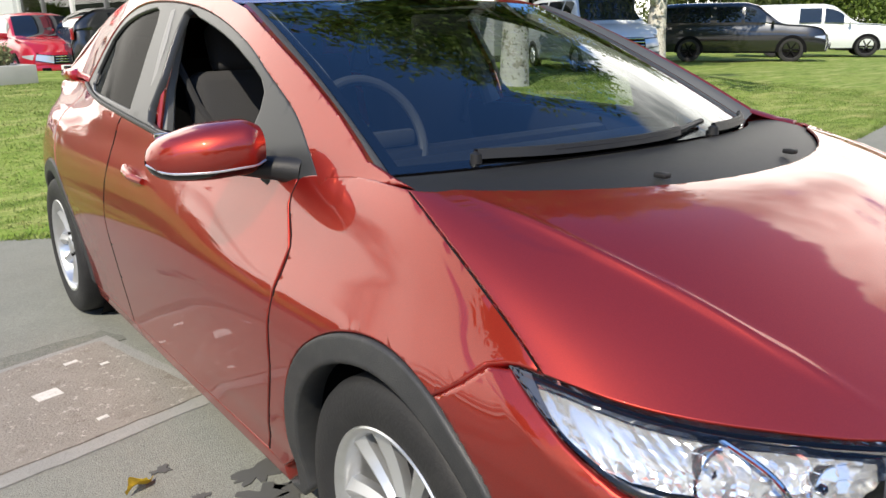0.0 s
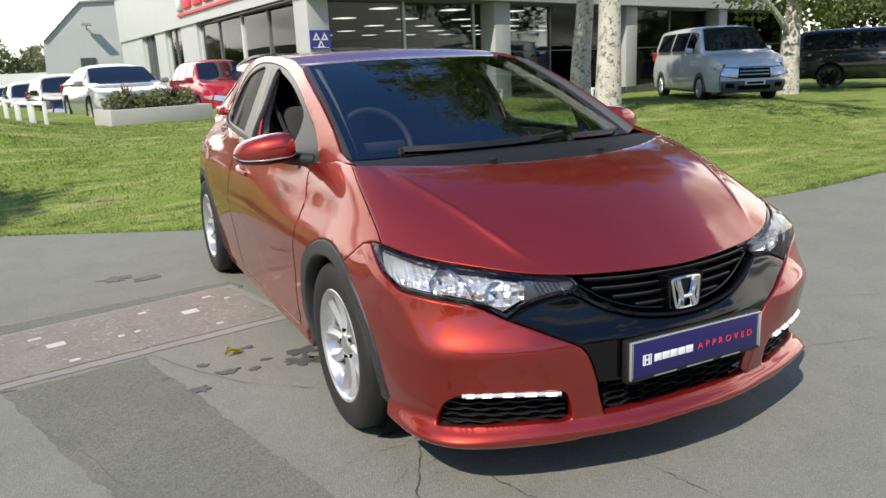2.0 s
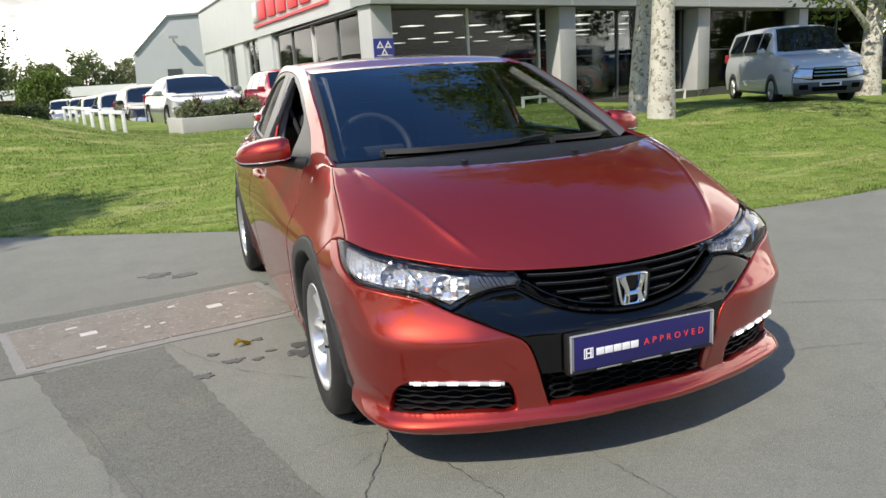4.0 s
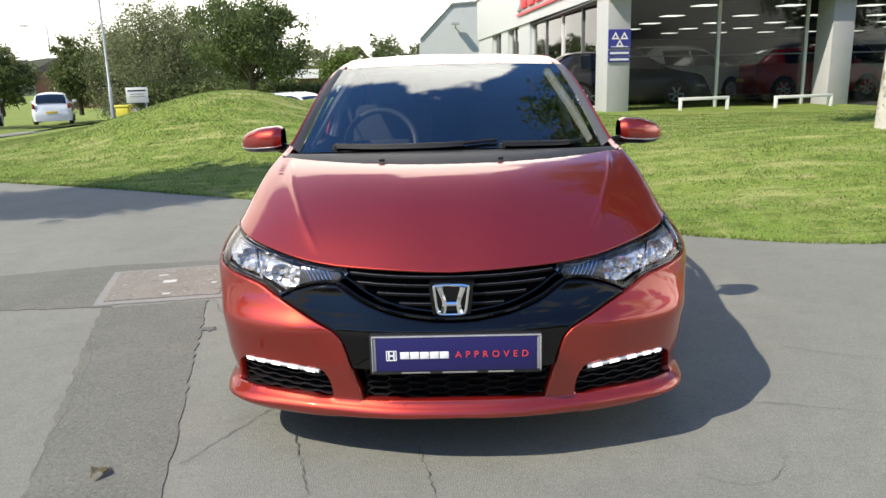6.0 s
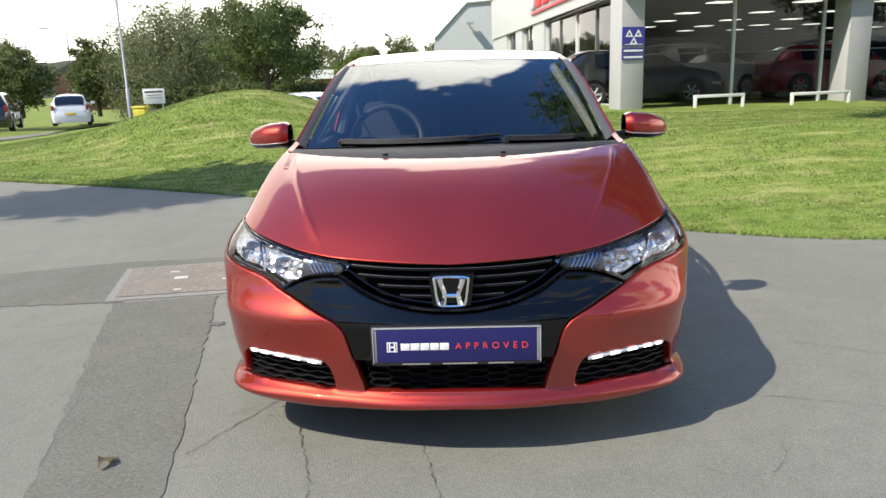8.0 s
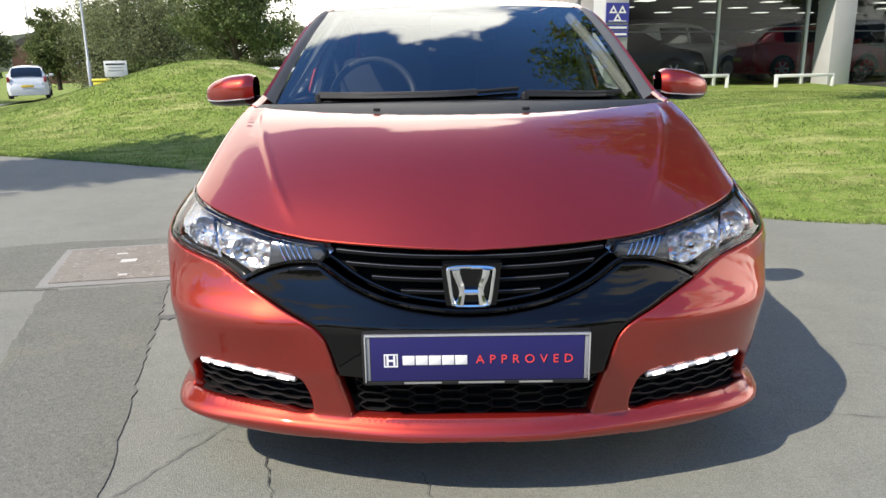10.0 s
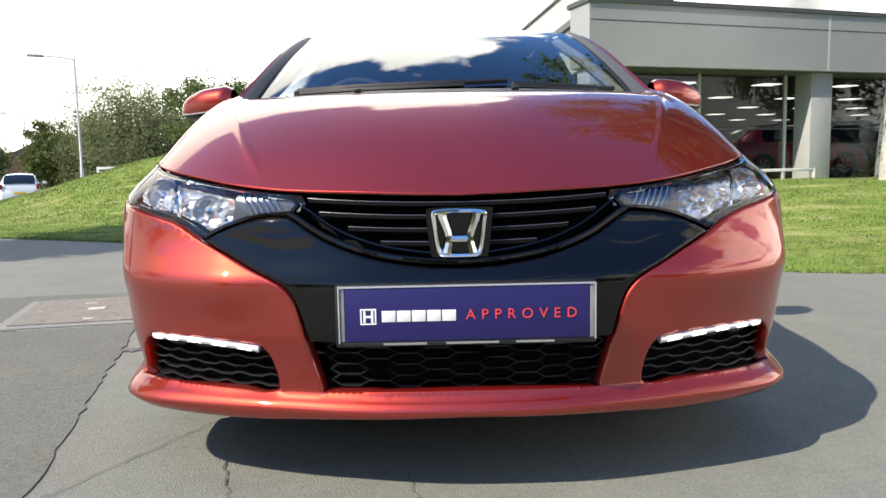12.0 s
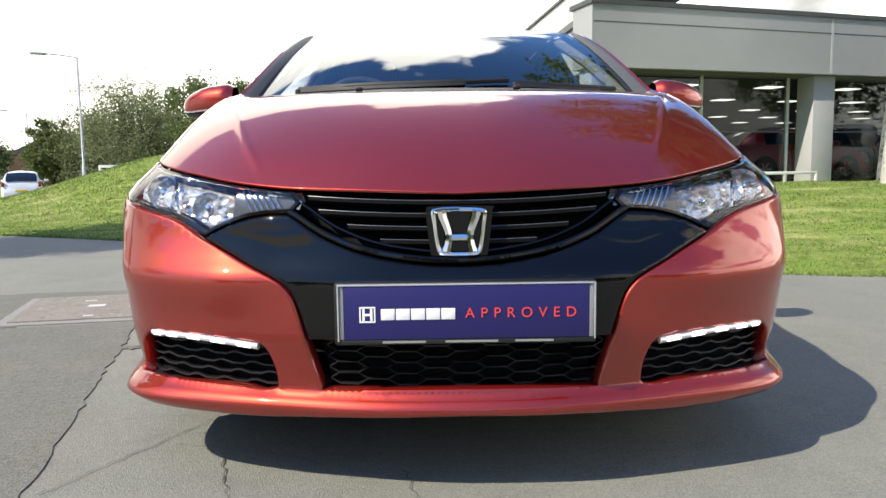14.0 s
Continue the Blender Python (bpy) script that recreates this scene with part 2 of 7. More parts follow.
GRASS = mat("mown_grass", (0.155, 0.240, 0.045), 0.95, spots=((0.55, 0.40, 0.65, (0.24, 0.285, 0.08), 0.75), (5, 0.48, 0.64, (0.085, 0.135, 0.024), 0.8), (14, 0.5, 0.66, (0.30, 0.315, 0.115), 0.7), (38, 0.48, 0.68, (0.075, 0.12, 0.02), 0.75), (1.6, 0.60, 0.70, (0.36, 0.30, 0.16), 0.6), (2.2, 0.52, 0.66, (0.38, 0.38, 0.16), 0.65, (0.35, 1.6, 1)), (3.0, 0.54, 0.66, (0.07, 0.12, 0.02), 0.6, (0.4, 1.7, 1))), bump=1.0, bump_scale=55, spec=0.1)
PALE_MARK = mat("pale_mark", (0.55, 0.54, 0.51), 0.8, spots=((60, 0.45, 0.7, (0.36, 0.34, 0.31), 0.7),))
HILL = mat("wooded_hill", (0.05, 0.065, 0.045), 0.95, spots=((0.05, 0.4, 0.65, (0.085, 0.10, 0.06), 0.8), (0.3, 0.4, 0.65, (0.035, 0.045, 0.03), 0.7)), spec=0.1)
LEAF_YELLOW = mat("yellow_leaf", (0.55, 0.42, 0.05), 0.6)
LEAF_BROWN = mat("brown_leaf", (0.42, 0.38, 0.28), 0.7)


# ---- mesh tools ----
def thing(name, label, category, loc=(0, 0, 0), group="", kind="", turn=0.0):
    ob = new(name)
    ob.empty_display_size = 0.1
    ob.matrix_world = pose(*loc, 0, 0, turn)
    return tagged(ob, label, category, group, kind)


def part(name, bm, material, parent=None, label="", angle=35.0, kind=""):
    me = bpy.data.meshes.new(name)
    bm.to_mesh(me)
    bm.free()
    for m in material if isinstance(material, (list, tuple)) else (material,):
        me.materials.append(m)
    me.polygons.foreach_set("use_smooth", [True] * len(me.polygons))
    if angle < 180:
        me.set_sharp_from_angle(angle=radians(angle))
    ob = new(name, me)
    ob.parent = parent
    return tagged(ob, label, kind=kind)


def solid(name, verts, faces, material, parent=None, label="", kind="", smooth=False):
    """An object straight from vertex and face arrays, for large meshes."""
    me = bpy.data.meshes.new(name)
    me.from_pydata(verts, [], faces)
    me.materials.append(material)
    if smooth:
        me.polygons.foreach_set("use_smooth", [True] * len(me.polygons))
    ob = new(name, me)
    ob.parent = parent
    return tagged(ob, label, kind=kind)


def sheet(fn, nu, nv, bm=None, wrap=False, flip=False):
    """A grid of quads over fn(u, v), u and v from 0 to 1."""
    bm = bm or bmesh.new()
    rows = [[bm.verts.new(fn(i / nu, j / nv)) for j in range(nv + 1)] for i in range(nu if wrap else nu + 1)]
    for i in range(nu):
        for j in range(nv):
            a, b = rows[i], rows[(i + 1) % len(rows)]
            q = (a[j], b[j], b[j + 1], a[j + 1])
            bm.faces.new(q[::-1] if flip else q)
    return bm


def box(size, at=(0, 0, 0), bevel=0.0, bm=None, turn=None, segs=2):
    bm = bm or bmesh.new()
    made = bmesh.ops.create_cube(bm, size=1.0)["verts"]
    m = Matrix.Translation(at) @ (turn or Matrix()) @ Matrix.Diagonal((*size, 1))
    bmesh.ops.transform(bm, matrix=m, verts=made)
    if bevel:
        edges = list({e for v in made for e in v.link_edges})
        bmesh.ops.bevel(bm, geom=edges, offset=bevel, segments=segs, affect="EDGES", profile=0.5, clamp_overlap=True)
    return bm


def tube(points, radius, sides=8, bm=None, caps=True):
    """A round bar along points; radius: one number or one for each point."""
    bm = bm or bmesh.new()
    pts = [Vector(p) for p in points]
    rad = [float(r) for r in radius] if isinstance(radius, (list, tuple)) else [radius] * len(pts)
    rings, side = [], None
    for i, p in enumerate(pts):
        way = (pts[min(i + 1, len(pts) - 1)] - pts[max(i - 1, 0)]).normalized()
        if side is None:
            side = way.orthogonal().normalized()
        side = (side - way * side.dot(way)).normalized()
        up = way.cross(side)
        rings.append([bm.verts.new(p + rad[i] * (math.cos(a) * side + math.sin(a) * up)) for a in (2 * math.pi * k / sides for k in range(sides))])
    for a, b in zip(rings, rings[1:]):
        for k in range(sides):
            bm.faces.new((a[k], a[(k + 1) % sides], b[(k + 1) % sides], b[k]))
    if caps:
        bm.faces.new(rings[0][::-1])
        bm.faces.new(rings[-1])
    return bm


def lathe(profile, n, axis="x", bm=None, closed=False):
    """profile: (along, radius) pairs spun about an axis."""
    bm = bm or bmesh.new()
    rings = []
    for k in range(n):
        a = 2 * math.pi * k / n
        c, s = math.cos(a), math.sin(a)
        rings.append([bm.verts.new({"x": (h, r * c, r * s), "y": (r * s, h, r * c), "z": (r * c, r * s, h)}[axis]) for h, r in profile])
    m = len(profile)
    for k in range(n):
        a, b = rings[k], rings[(k + 1) % n]
        for j in range(m if closed else m - 1):
            bm.faces.new((a[j], a[(j + 1) % m], b[(j + 1) % m], b[j]))
    bmesh.ops.recalc_face_normals(bm, faces=bm.faces)
    return bm


def prism(outline, depth, bm=None, axis="y"):
    """An outline of (a, b) pairs pushed back by depth; axis y: a is x, b is z; axis x: a is y, b is z; axis z: a is x, b is y."""
    bm = bm or bmesh.new()
    put = {"y": lambda a, b, d: (a, d, b), "x": lambda a, b, d: (d, a, b), "z": lambda a, b, d: (a, b, d)}[axis]
    f = [bm.verts.new(put(a, b, 0)) for a, b in outline]
    g = [bm.verts.new(put(a, b, depth)) for a, b in outline]
    faces = [bm.faces.new(f), bm.faces.new(g[::-1])]
    for k in range(len(f)):
        faces.append(bm.faces.new((f[k], g[k], g[(k + 1) % len(f)], f[(k + 1) % len(f)])))
    bmesh.ops.recalc_face_normals(bm, faces=faces)
    return bm


def spline(pts):
    """A smooth monotone curve through (x, y) pairs."""
    xs, ys = [float(p[0]) for p in pts], [float(p[1]) for p in pts]
    h = [b - a for a, b in zip(xs, xs[1:])]
    m = [(b - a) / k for a, b, k in zip(ys, ys[1:], h)]
    d = [m[0]] + [0.0] * (len(xs) - 2) + [m[-1]]
    for i in range(1, len(xs) - 1):
        if m[i - 1] * m[i] > 0:
            w1, w2 = 2 * h[i] + h[i - 1], h[i] + 2 * h[i - 1]
            d[i] = (w1 + w2) / (w1 / m[i - 1] + w2 / m[i])

    def at(x):
        x = min(max(x, xs[0]), xs[-1])
        i = 0
        while i < len(h) - 1 and x > xs[i + 1]:
            i += 1
        t = (x - xs[i]) / h[i]
        return ys[i] * (1 + 2 * t) * (1 - t) ** 2 + h[i] * d[i] * t * (1 - t) ** 2 + ys[i + 1] * t * t * (3 - 2 * t) + h[i] * d[i + 1] * t * t * (t - 1)

    return at


def curve(pts, n=10):
    """A smooth line through points, ends included."""
    p = [Vector(q) for q in pts]
    p = [2 * p[0] - p[1]] + p + [2 * p[-1] - p[-2]]
    out = []
    for i in range(1, len(p) - 2):
        a, b, c, d = p[i - 1 : i + 3]
        for k in range(n):
            t = k / n
            out.append(0.5 * (2 * b + (c - a) * t + (2 * a - 5 * b + 4 * c - d) * t * t + (3 * b - a - 3 * c + d) * t ** 3))
    return out + [p[-2]]


def step(a, b, x):
    t = min(max((x - a) / (b - a), 0.0), 1.0)
    return t * t * (3 - 2 * t)


def inside(pts, loop):
    """Which of the points lie within a closed loop."""
    x, y = pts[:, 0], pts[:, 1]
    hit = np.zeros(len(pts), bool)
    a = loop
    b = np.roll(loop, -1, 0)
    for (x1, y1), (x2, y2) in zip(a, b):
        if y1 != y2:
            hit ^= ((y1 > y) != (y2 > y)) & (x < (x2 - x1) * (y - y1) / (y2 - y1) + x1)
    return hit


def edge_gap(pts, loops):
    """The distance of each point from the nearest edge of the loops."""
    best = np.full(len(pts), 9.0)
    for loop in loops:
        for a, b in zip(loop, np.roll(loop, -1, 0)):
            ab = b - a
            t = np.clip(((pts - a) @ ab) / max(ab @ ab, 1e-12), 0, 1)
            best = np.minimum(best, np.hypot(*(pts - a - t[:, None] * ab).T))
    return best


def dense(loop, gap):
    out = []
    for a, b in zip(loop, list(loop[1:]) + [loop[0]]):
        a, b = np.array(a, float), np.array(b, float)
        n = max(1, int(np.hypot(*(b - a)) / gap))
        out += [a + (b - a) * k / n for k in range(n)]
    return np.array(out)


def panel(surf, loops, gap=0.03, roll=0.004, depth=0.014, lift=0.0, out=1.0):
    """A sheet-metal panel: the part of a surface surf(a, b) within the first loop and outside the others, with rolled edges and a turned-in flange.
    lift: how far it stands off the surface; out: 1 or -1, the side on which its outside lies."""
    loops = [dense([tuple(q)[:2] for q in loop], 0.009) for loop in loops]
    lo, hi = loops[0].min(0), loops[0].max(0)
    g = np.stack(np.meshgrid(np.arange(lo[0], hi[0], gap), np.arange(lo[1], hi[1], gap)), -1).reshape(-1, 2)
    g[:, 0] += (np.round((g[:, 1] - lo[1]) / gap) % 2) * gap / 2
    extra = [g]
    for d in ((roll, 2.2 * roll) if roll else (0.006,)):
        for loop in loops:
            t = np.roll(loop, -1, 0) - np.roll(loop, 1, 0)
            nn = np.stack([t[:, 1], -t[:, 0]], 1) / (np.hypot(*t.T)[:, None] + 1e-9)
            extra += [loop + d * nn, loop - d * nn]
    g = np.concatenate(extra)
    ok = inside(g, loops[0])
    for hole in loops[1:]:
        ok &= ~inside(g, hole)
    g = g[ok]
    g = g[edge_gap(g, loops) > 0.0035 if not roll else edge_gap(g, loops) > 0.6 * roll]
    pts = np.concatenate(loops + [g])
    edges, base = [], 0
    for loop in loops:
        edges += [(base + k, base + (k + 1) % len(loop)) for k in range(len(loop))]
        base += len(loop)
    vs, _, fs, _, _, _ = geometry.delaunay_2d_cdt([Vector(p) for p in pts], edges, [], 1, 1e-6)
    v2 = np.array([tuple(v) for v in vs])
    mid = np.array([v2[list(f)].mean(0) for f in fs])
    ok = inside(mid, loops[0])
    for hole in loops[1:]:
        ok &= ~inside(mid, hole)
    gapv = edge_gap(v2, loops)
    bm = bmesh.new()
    e = 1e-3
    verts, norms = [], []
    for (a, b), d in zip(v2, gapv):
        p = Vector(surf(a, b))
        n = ((Vector(surf(a + e, b)) - p).cross(Vector(surf(a, b + e)) - p)).normalized() * out
        off = lift
        if roll and d < roll:
            off -= roll - math.sqrt(max(roll * roll - (roll - d) ** 2, 0))
        verts.append(bm.verts.new(p + n * off))
        norms.append(n)
    for k, f in enumerate(fs):
        if ok[k]:
            try:
                bm.faces.new([verts[i] for i in (f if out > 0 else f[::-1])])
            except ValueError:
                pass
    if depth:
        rim = [ed for ed in bm.edges if len(ed.link_faces) == 1]
        where = {v: n for v, n in zip(verts, norms)}
        twin = {}
        for v in {v for ed in rim for v in ed.verts}:
            twin[v] = bm.verts.new(v.co - where[v] * depth)
        for ed in rim:
            lp = ed.link_loops[0]
            a, b = lp.vert, lp.link_loop_next.vert
            bm.faces.new((b, a, twin[a], twin[b]))
    loose = [v for v in bm.verts if not v.link_faces]
    bmesh.ops.delete(bm, geom=loose, context="VERTS")
    return bm


def both(right):
    """A loop made of its half at positive a and the mirror of it."""
    return list(right) + [(-a, b) for a, b in list(right)[::-1] if a > 1e-6]


def flip_x(bm):
    bmesh.ops.scale(bm, vec=(-1, 1, 1), verts=bm.verts)
    bmesh.ops.reverse_faces(bm, faces=bm.faces)
    return bm


# ---- ground ----
EDGE = spline([(-60, 30), (-12, 10.2), (-6.6, 7.05), (-4.5, 6.1), (-2.5, 5.05), (-0.8, 4.1), (1.7, 2.68), (2.75, 2.25), (3.9, 2.2), (6.0, 2.45), (8.8, 3.0), (14, 4.0), (60, 14)])
PLATEAU = spline([(-60, -1.2), (-20, -0.85), (-12, -0.15), (-8, 0.21), (-4, 0.52), (-1, 0.39), (1, 0.40), (3, 0.34), (6, 0.30), (9, 0.26), (13, 0.08), (20, 0.0), (60, -0.2)])


def bank(x, y):
    """The height of the grass above the asphalt."""
    d = y - EDGE(x)
    z = PLATEAU(x) * step(-0.2, 5.5, d) + 0.03 * step(0, 0.12, d)
    z += 0.515 * math.exp(-(((x + 4.17) / (2.1 if x > -4.17 else 2.15)) ** 2 + ((y - 10.55) / 2.2) ** 2)) * step(0.5, 3.0, d)
    z += 0.09 * math.exp(-(((x + 6.6) / 2.2) ** 2 + ((y - 11.8) / 2.5) ** 2))
    # the crown that carries the plane trees
    z += 0.19 * step(1.5, 4.5, x) * (1 - step(9, 13, x)) * math.exp(-(((d - 4.0) / 2.0) ** 2)) - 0.03 * step(2, 4, x) * step(4, 8, d)
    if d > 0:
        z += 0.05 * noise.noise((x * 0.45, y * 0.45, 0.0)) * step(0.3, 2, d) + 0.02 * noise.noise((x * 1.7, y * 1.7, 3.0))
    z -= 0.9 * step(20, 60, y) * step(4, -8, x)
    return z


def axis_steps(lo, near_lo, near_hi, hi, fine):
    out = list(np.arange(near_lo, near_hi, fine))
    for end, sign in ((hi, 1), (lo, -1)):
        p, s = (near_hi, fine) if sign > 0 else (near_lo, fine)
        while (p < hi if sign > 0 else p > lo):
            out.append(p)
            s *= 1.18
            p += sign * s
        out.append(end)
    return sorted(set(round(float(v), 4) for v in out))


def build_ground():
    xs = axis_steps(-1500, -12, 18, 1500, 0.22)
    ts = [0.0, 0.04, 0.09, 0.15, 0.25] + list(np.arange(0.4, 11, 0.24)) + [11 + 0.3 * 1.22 ** k * k for k in range(1, 32)]
    ts = [t for t in ts if t < 1500] + [1500]
    verts = []
    for x in xs:
        for t in ts:
            y = EDGE(x) + t + (0.05 * noise.noise((x * 3.1, 7.7, 0)) + 0.03 * noise.noise((x * 11, 1.7, 0))) * (t < 0.3)
            verts.append((x, y, bank(x, y) if t > 0 else -0.01))
    n = len(ts)
    faces = [(i * n + j, (i + 1) * n + j, (i + 1) * n + j + 1, i * n + j + 1) for i in range(len(xs) - 1) for j in range(n - 1)]
    g = solid("grass_bank", verts, faces, GRASS, None, smooth=True)
    tagged(g, "mown sunlit grass bank rising from the asphalt edge", "grass", kind="structure")
    ys = axis_steps(-1500, -6, 8, 40, 0.5)
    verts = [(x, y, 0.0) for x in xs[::2] for y in ys]
    n = len(ys)
    faces = [(i * n + j, (i + 1) * n + j, (i + 1) * n + j + 1, i * n + j + 1) for i in range(len(xs[::2]) - 1) for j in range(n - 1) if min(verts[i * n + j][1], 1e9) < EDGE(verts[i * n + j][0]) + 1.5]
    p = solid("pavement", verts, faces, ASPHALT)
    tagged(p, "worn pale grey asphalt with patches and cracks", "asphalt", kind="structure")


def patch(name, pts, z, material, label, parent=None, wobble=0.012, seed=0):
    """A flat piece let into the ground, with a slightly uneven edge."""
    rnd = random.Random(seed)
    loop = dense(pts, 0.05)
    out = [(a + rnd.uniform(-wobble, wobble), b + rnd.uniform(-wobble, wobble)) for a, b in loop]
    bm = prism(out, -0.02, axis="z")
    bmesh.ops.translate(bm, vec=(0, 0, z), verts=bm.verts)
    return tagged(part(name, bm, material, parent, label, 30), category="" if parent else "paving", kind="" if parent else "structure")


def crack(pts, width, seed, material=None):
    rnd = random.Random(seed)
    line = [p.to_3d() if len(p) == 2 else p for p in curve([Vector(p) for p in pts], 10)]
    bm = bmesh.new()
    rows = []
    for i, p in enumerate(line):
        q = (line[min(i + 1, len(line) - 1)] - line[max(i - 1, 0)]).normalized()
        s = Vector((-q.y, q.x, 0))
        o = s * rnd.uniform(-0.007, 0.007)
        w = width * rnd.uniform(0.15, 1.2)
        rows.append((bm.verts.new((p.x + o.x + s.x * w, p.y + o.y + s.y * w, 0.0045)), bm.verts.new((p.x + o.x - s.x * w, p.y + o.y - s.y * w, 0.0045))))
    for a, b in zip(rows, rows[1:]):
        bm.faces.new((a[0], a[1], b[1], b[0]))
    bmesh.ops.recalc_face_normals(bm, faces=bm.faces)
    return tagged(part("crack", bm, material or STAIN), "thin dark crack in the asphalt", "crack", "cracks in the asphalt", "structure")


build_ground()
patch("asphalt_patch", [(-2.05, 1.02), (-1.475, 1.14), (-1.325, 0.54), (-1.0, -0.745), (-0.46, -3.0), (-0.20, -4.0), (-0.70, -4.2), (-0.95, -2.9), (-1.385, -0.98), (-1.92, 0.58)], 0.004, ASPHALT_DARK, "coarse darker asphalt strip let into the paving", wobble=0.010, seed=1)
patch("asphalt_patch", [(-3.6, 1.62), (-2.46, 2.03), (-0.86, 2.24), (-0.80, 2.08), (-2.30, 1.80), (-2.13, 1.12), (-2.0, 1.04), (-3.9, 0.95)], 0.005, ASPHALT_DARK, "darker asphalt band beside the cover slabs", wobble=0.010, seed=2)
patch("slab_frame", [(-2.13, 1.06), (-0.68, 1.32), (-0.86, 2.16), (-2.34, 1.84)], 0.006, CONCRETE, "grey concrete frame round the cover slabs", wobble=0.004, seed=3)
cover = patch("cover_slab", [(-2.095, 1.135), (-1.44, 1.252), (-1.605, 1.955), (-2.285, 1.800)], 0.011, SLAB, "brown stone-faced inspection cover slab", wobble=0.004, seed=4)
cover2 = patch("cover_slab", [(-1.428, 1.255), (-0.73, 1.378), (-0.905, 2.11), (-1.593, 1.957)], 0.011, SLAB, "brown stone-faced inspection cover slab", wobble=0.004, seed=5)
for i, (x, y, w, h, a) in enumerate([(-1.85, 1.545, 0.085, 0.06, 12), (-1.178, 1.715, 0.085, 0.065, 12), (-1.77, 1.262, 0.045, 0.03, 12), (-1.42, 1.84, 0.04, 0.03, 20), (-1.55, 1.50, 0.03, 0.03, 5), (-1.47, 1.53, 0.03, 0.025, 30), (-1.05, 1.95, 0.05, 0.022, 10), (-0.95, 1.86, 0.03, 0.02, 10), (-1.07, 1.42, 0.035, 0.02, 10), (-1.95, 1.70, 0.06, 0.025, 15)]):
    m = pose(x, y, 0.0125, 0, 0, a)
    part_of = part("white_mark", box((w, h, 0.003), (0, 0, 0), 0), PALE_MARK, None)
    part_of.matrix_world = m
    tagged(part_of, "small pale worn mark on the cover slab", "mark", "pale marks on the slabs", "structure")
for i, pts in enumerate([[(-0.60, -0.60), (-0.52, -0.85), (-0.47, -1.05), (-0.44, -1.6), (-0.36, -2.4)], [(-0.14, -0.70), (-0.10, -0.9), (-0.06, -1.1), (0.02, -1.9)], [(-0.70, -0.30), (-0.78, -0.45), (-0.88, -0.66), (-0.95, -0.8)], [(0.9, -0.33), (1.2, -0.40), (1.6, -0.51), (2.6, -0.8)], [(-1.92, 0.60), (-1.70, 0.1), (-1.42, -0.9)], [(-1.45, 1.15), (-1.15, 0.62), (-0.80, 0.30)], [(-3.2, 0.6), (-2.5, 0.30), (-1.9, 0.45)], [(1.5, 0.2), (2.4, -0.3), (3.2, -1.2)]]):
    crack(pts, 0.0022, 20 + i)
# hairline cracks scattered over the old surface
rnd = random.Random(77)
for i in range(26):
    x, y, a = rnd.uniform(-3.0, 2.2), rnd.uniform(-2.6, 0.2), rnd.uniform(0, 6.28)
    pts = [(x, y)]
    for k in range(rnd.randint(2, 4)):
        a += rnd.uniform(-0.9, 0.9)
        pts.append((pts[-1][0] + rnd.uniform(0.06, 0.16) * math.cos(a), pts[-1][1] + rnd.uniform(0.06, 0.16) * math.sin(a)))
    crack(pts, 0.0012, 120 + i)
for i, (x, y, r) in enumerate([(-1.51, 2.76, 0.10), (-1.31, 2.66, 0.09), (-0.81, 0.80, 0.07), (-0.84, 0.70, 0.08), (-0.76, 0.66, 0.06), (-1.31, 0.62, 0.055), (-1.17, 0.745, 0.05), (-1.05, 0.71, 0.03), (-1.25, 0.88, 0.03), (-0.98, 0.80, 0.025), (-1.02, 1.0, 0.03), (-1.42, 0.80, 0.03)]):
    rnd = random.Random(90 + i)
    out = []
    for k in range(26):
        a = 2 * math.pi * k / 26
        q = r * (0.75 + 0.65 * noise.noise((math.cos(a) * 2.6 + i * 3, math.sin(a) * 2.6, 0.5)) + rnd.uniform(-0.2, 0.2))
        out.append((x + 1.1 * q * math.cos(a), y + 0.8 * q * math.sin(a)))
    tagged(part("oil_stain", prism(out, 0.0045, axis="z"), STAIN), "dark oil stain on the asphalt", "stain", "oil stains beside the car", "structure")


# ---- the showroom ----
WALL_GREY = mat("pale_grey_cladding", (0.50, 0.53, 0.53), 0.45, spots=((0.8, 0.4, 0.7, (0.56, 0.58, 0.58), 0.6), (12, 0.5, 0.8, (0.44, 0.46, 0.46), 0.3)))
FASCIA = mat("silver_fascia", (0.38, 0.40, 0.41), 0.4, 0.25, spots=((0.6, 0.4, 0.7, (0.44, 0.46, 0.47), 0.6),))
COLUMN = mat("painted_column", (0.42, 0.43, 0.44), 0.6, spots=((2, 0.4, 0.7, (0.47, 0.48, 0.48), 0.6), (20, 0.55, 0.8, (0.36, 0.36, 0.36), 0.4)))
WHITE_PAINT = mat("white_paint", (0.78, 0.79, 0.78), 0.5, spots=((5, 0.5, 0.8, (0.66, 0.66, 0.64), 0.5),))
COPING = mat("dark_coping", (0.07, 0.08, 0.085), 0.5)
FRAME_GREY = mat("window_frame_grey", (0.10, 0.105, 0.11), 0.45)
FRAME_PALE = mat("window_frame_pale", (0.62, 0.64, 0.64), 0.4)
# wall and floor colours carry the dimness seen behind the showroom glass
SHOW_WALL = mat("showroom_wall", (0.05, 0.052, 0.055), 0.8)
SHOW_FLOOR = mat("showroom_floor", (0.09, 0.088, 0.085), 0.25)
CEIL_LIGHT = glow("ceiling_light", (1.0, 0.97, 0.92), 2.2)
BRICK_FAR = mat("brown_brick", (0.22, 0.12, 0.085), 0.9, spots=((3, 0.4, 0.7, (0.27, 0.15, 0.11), 0.7),))
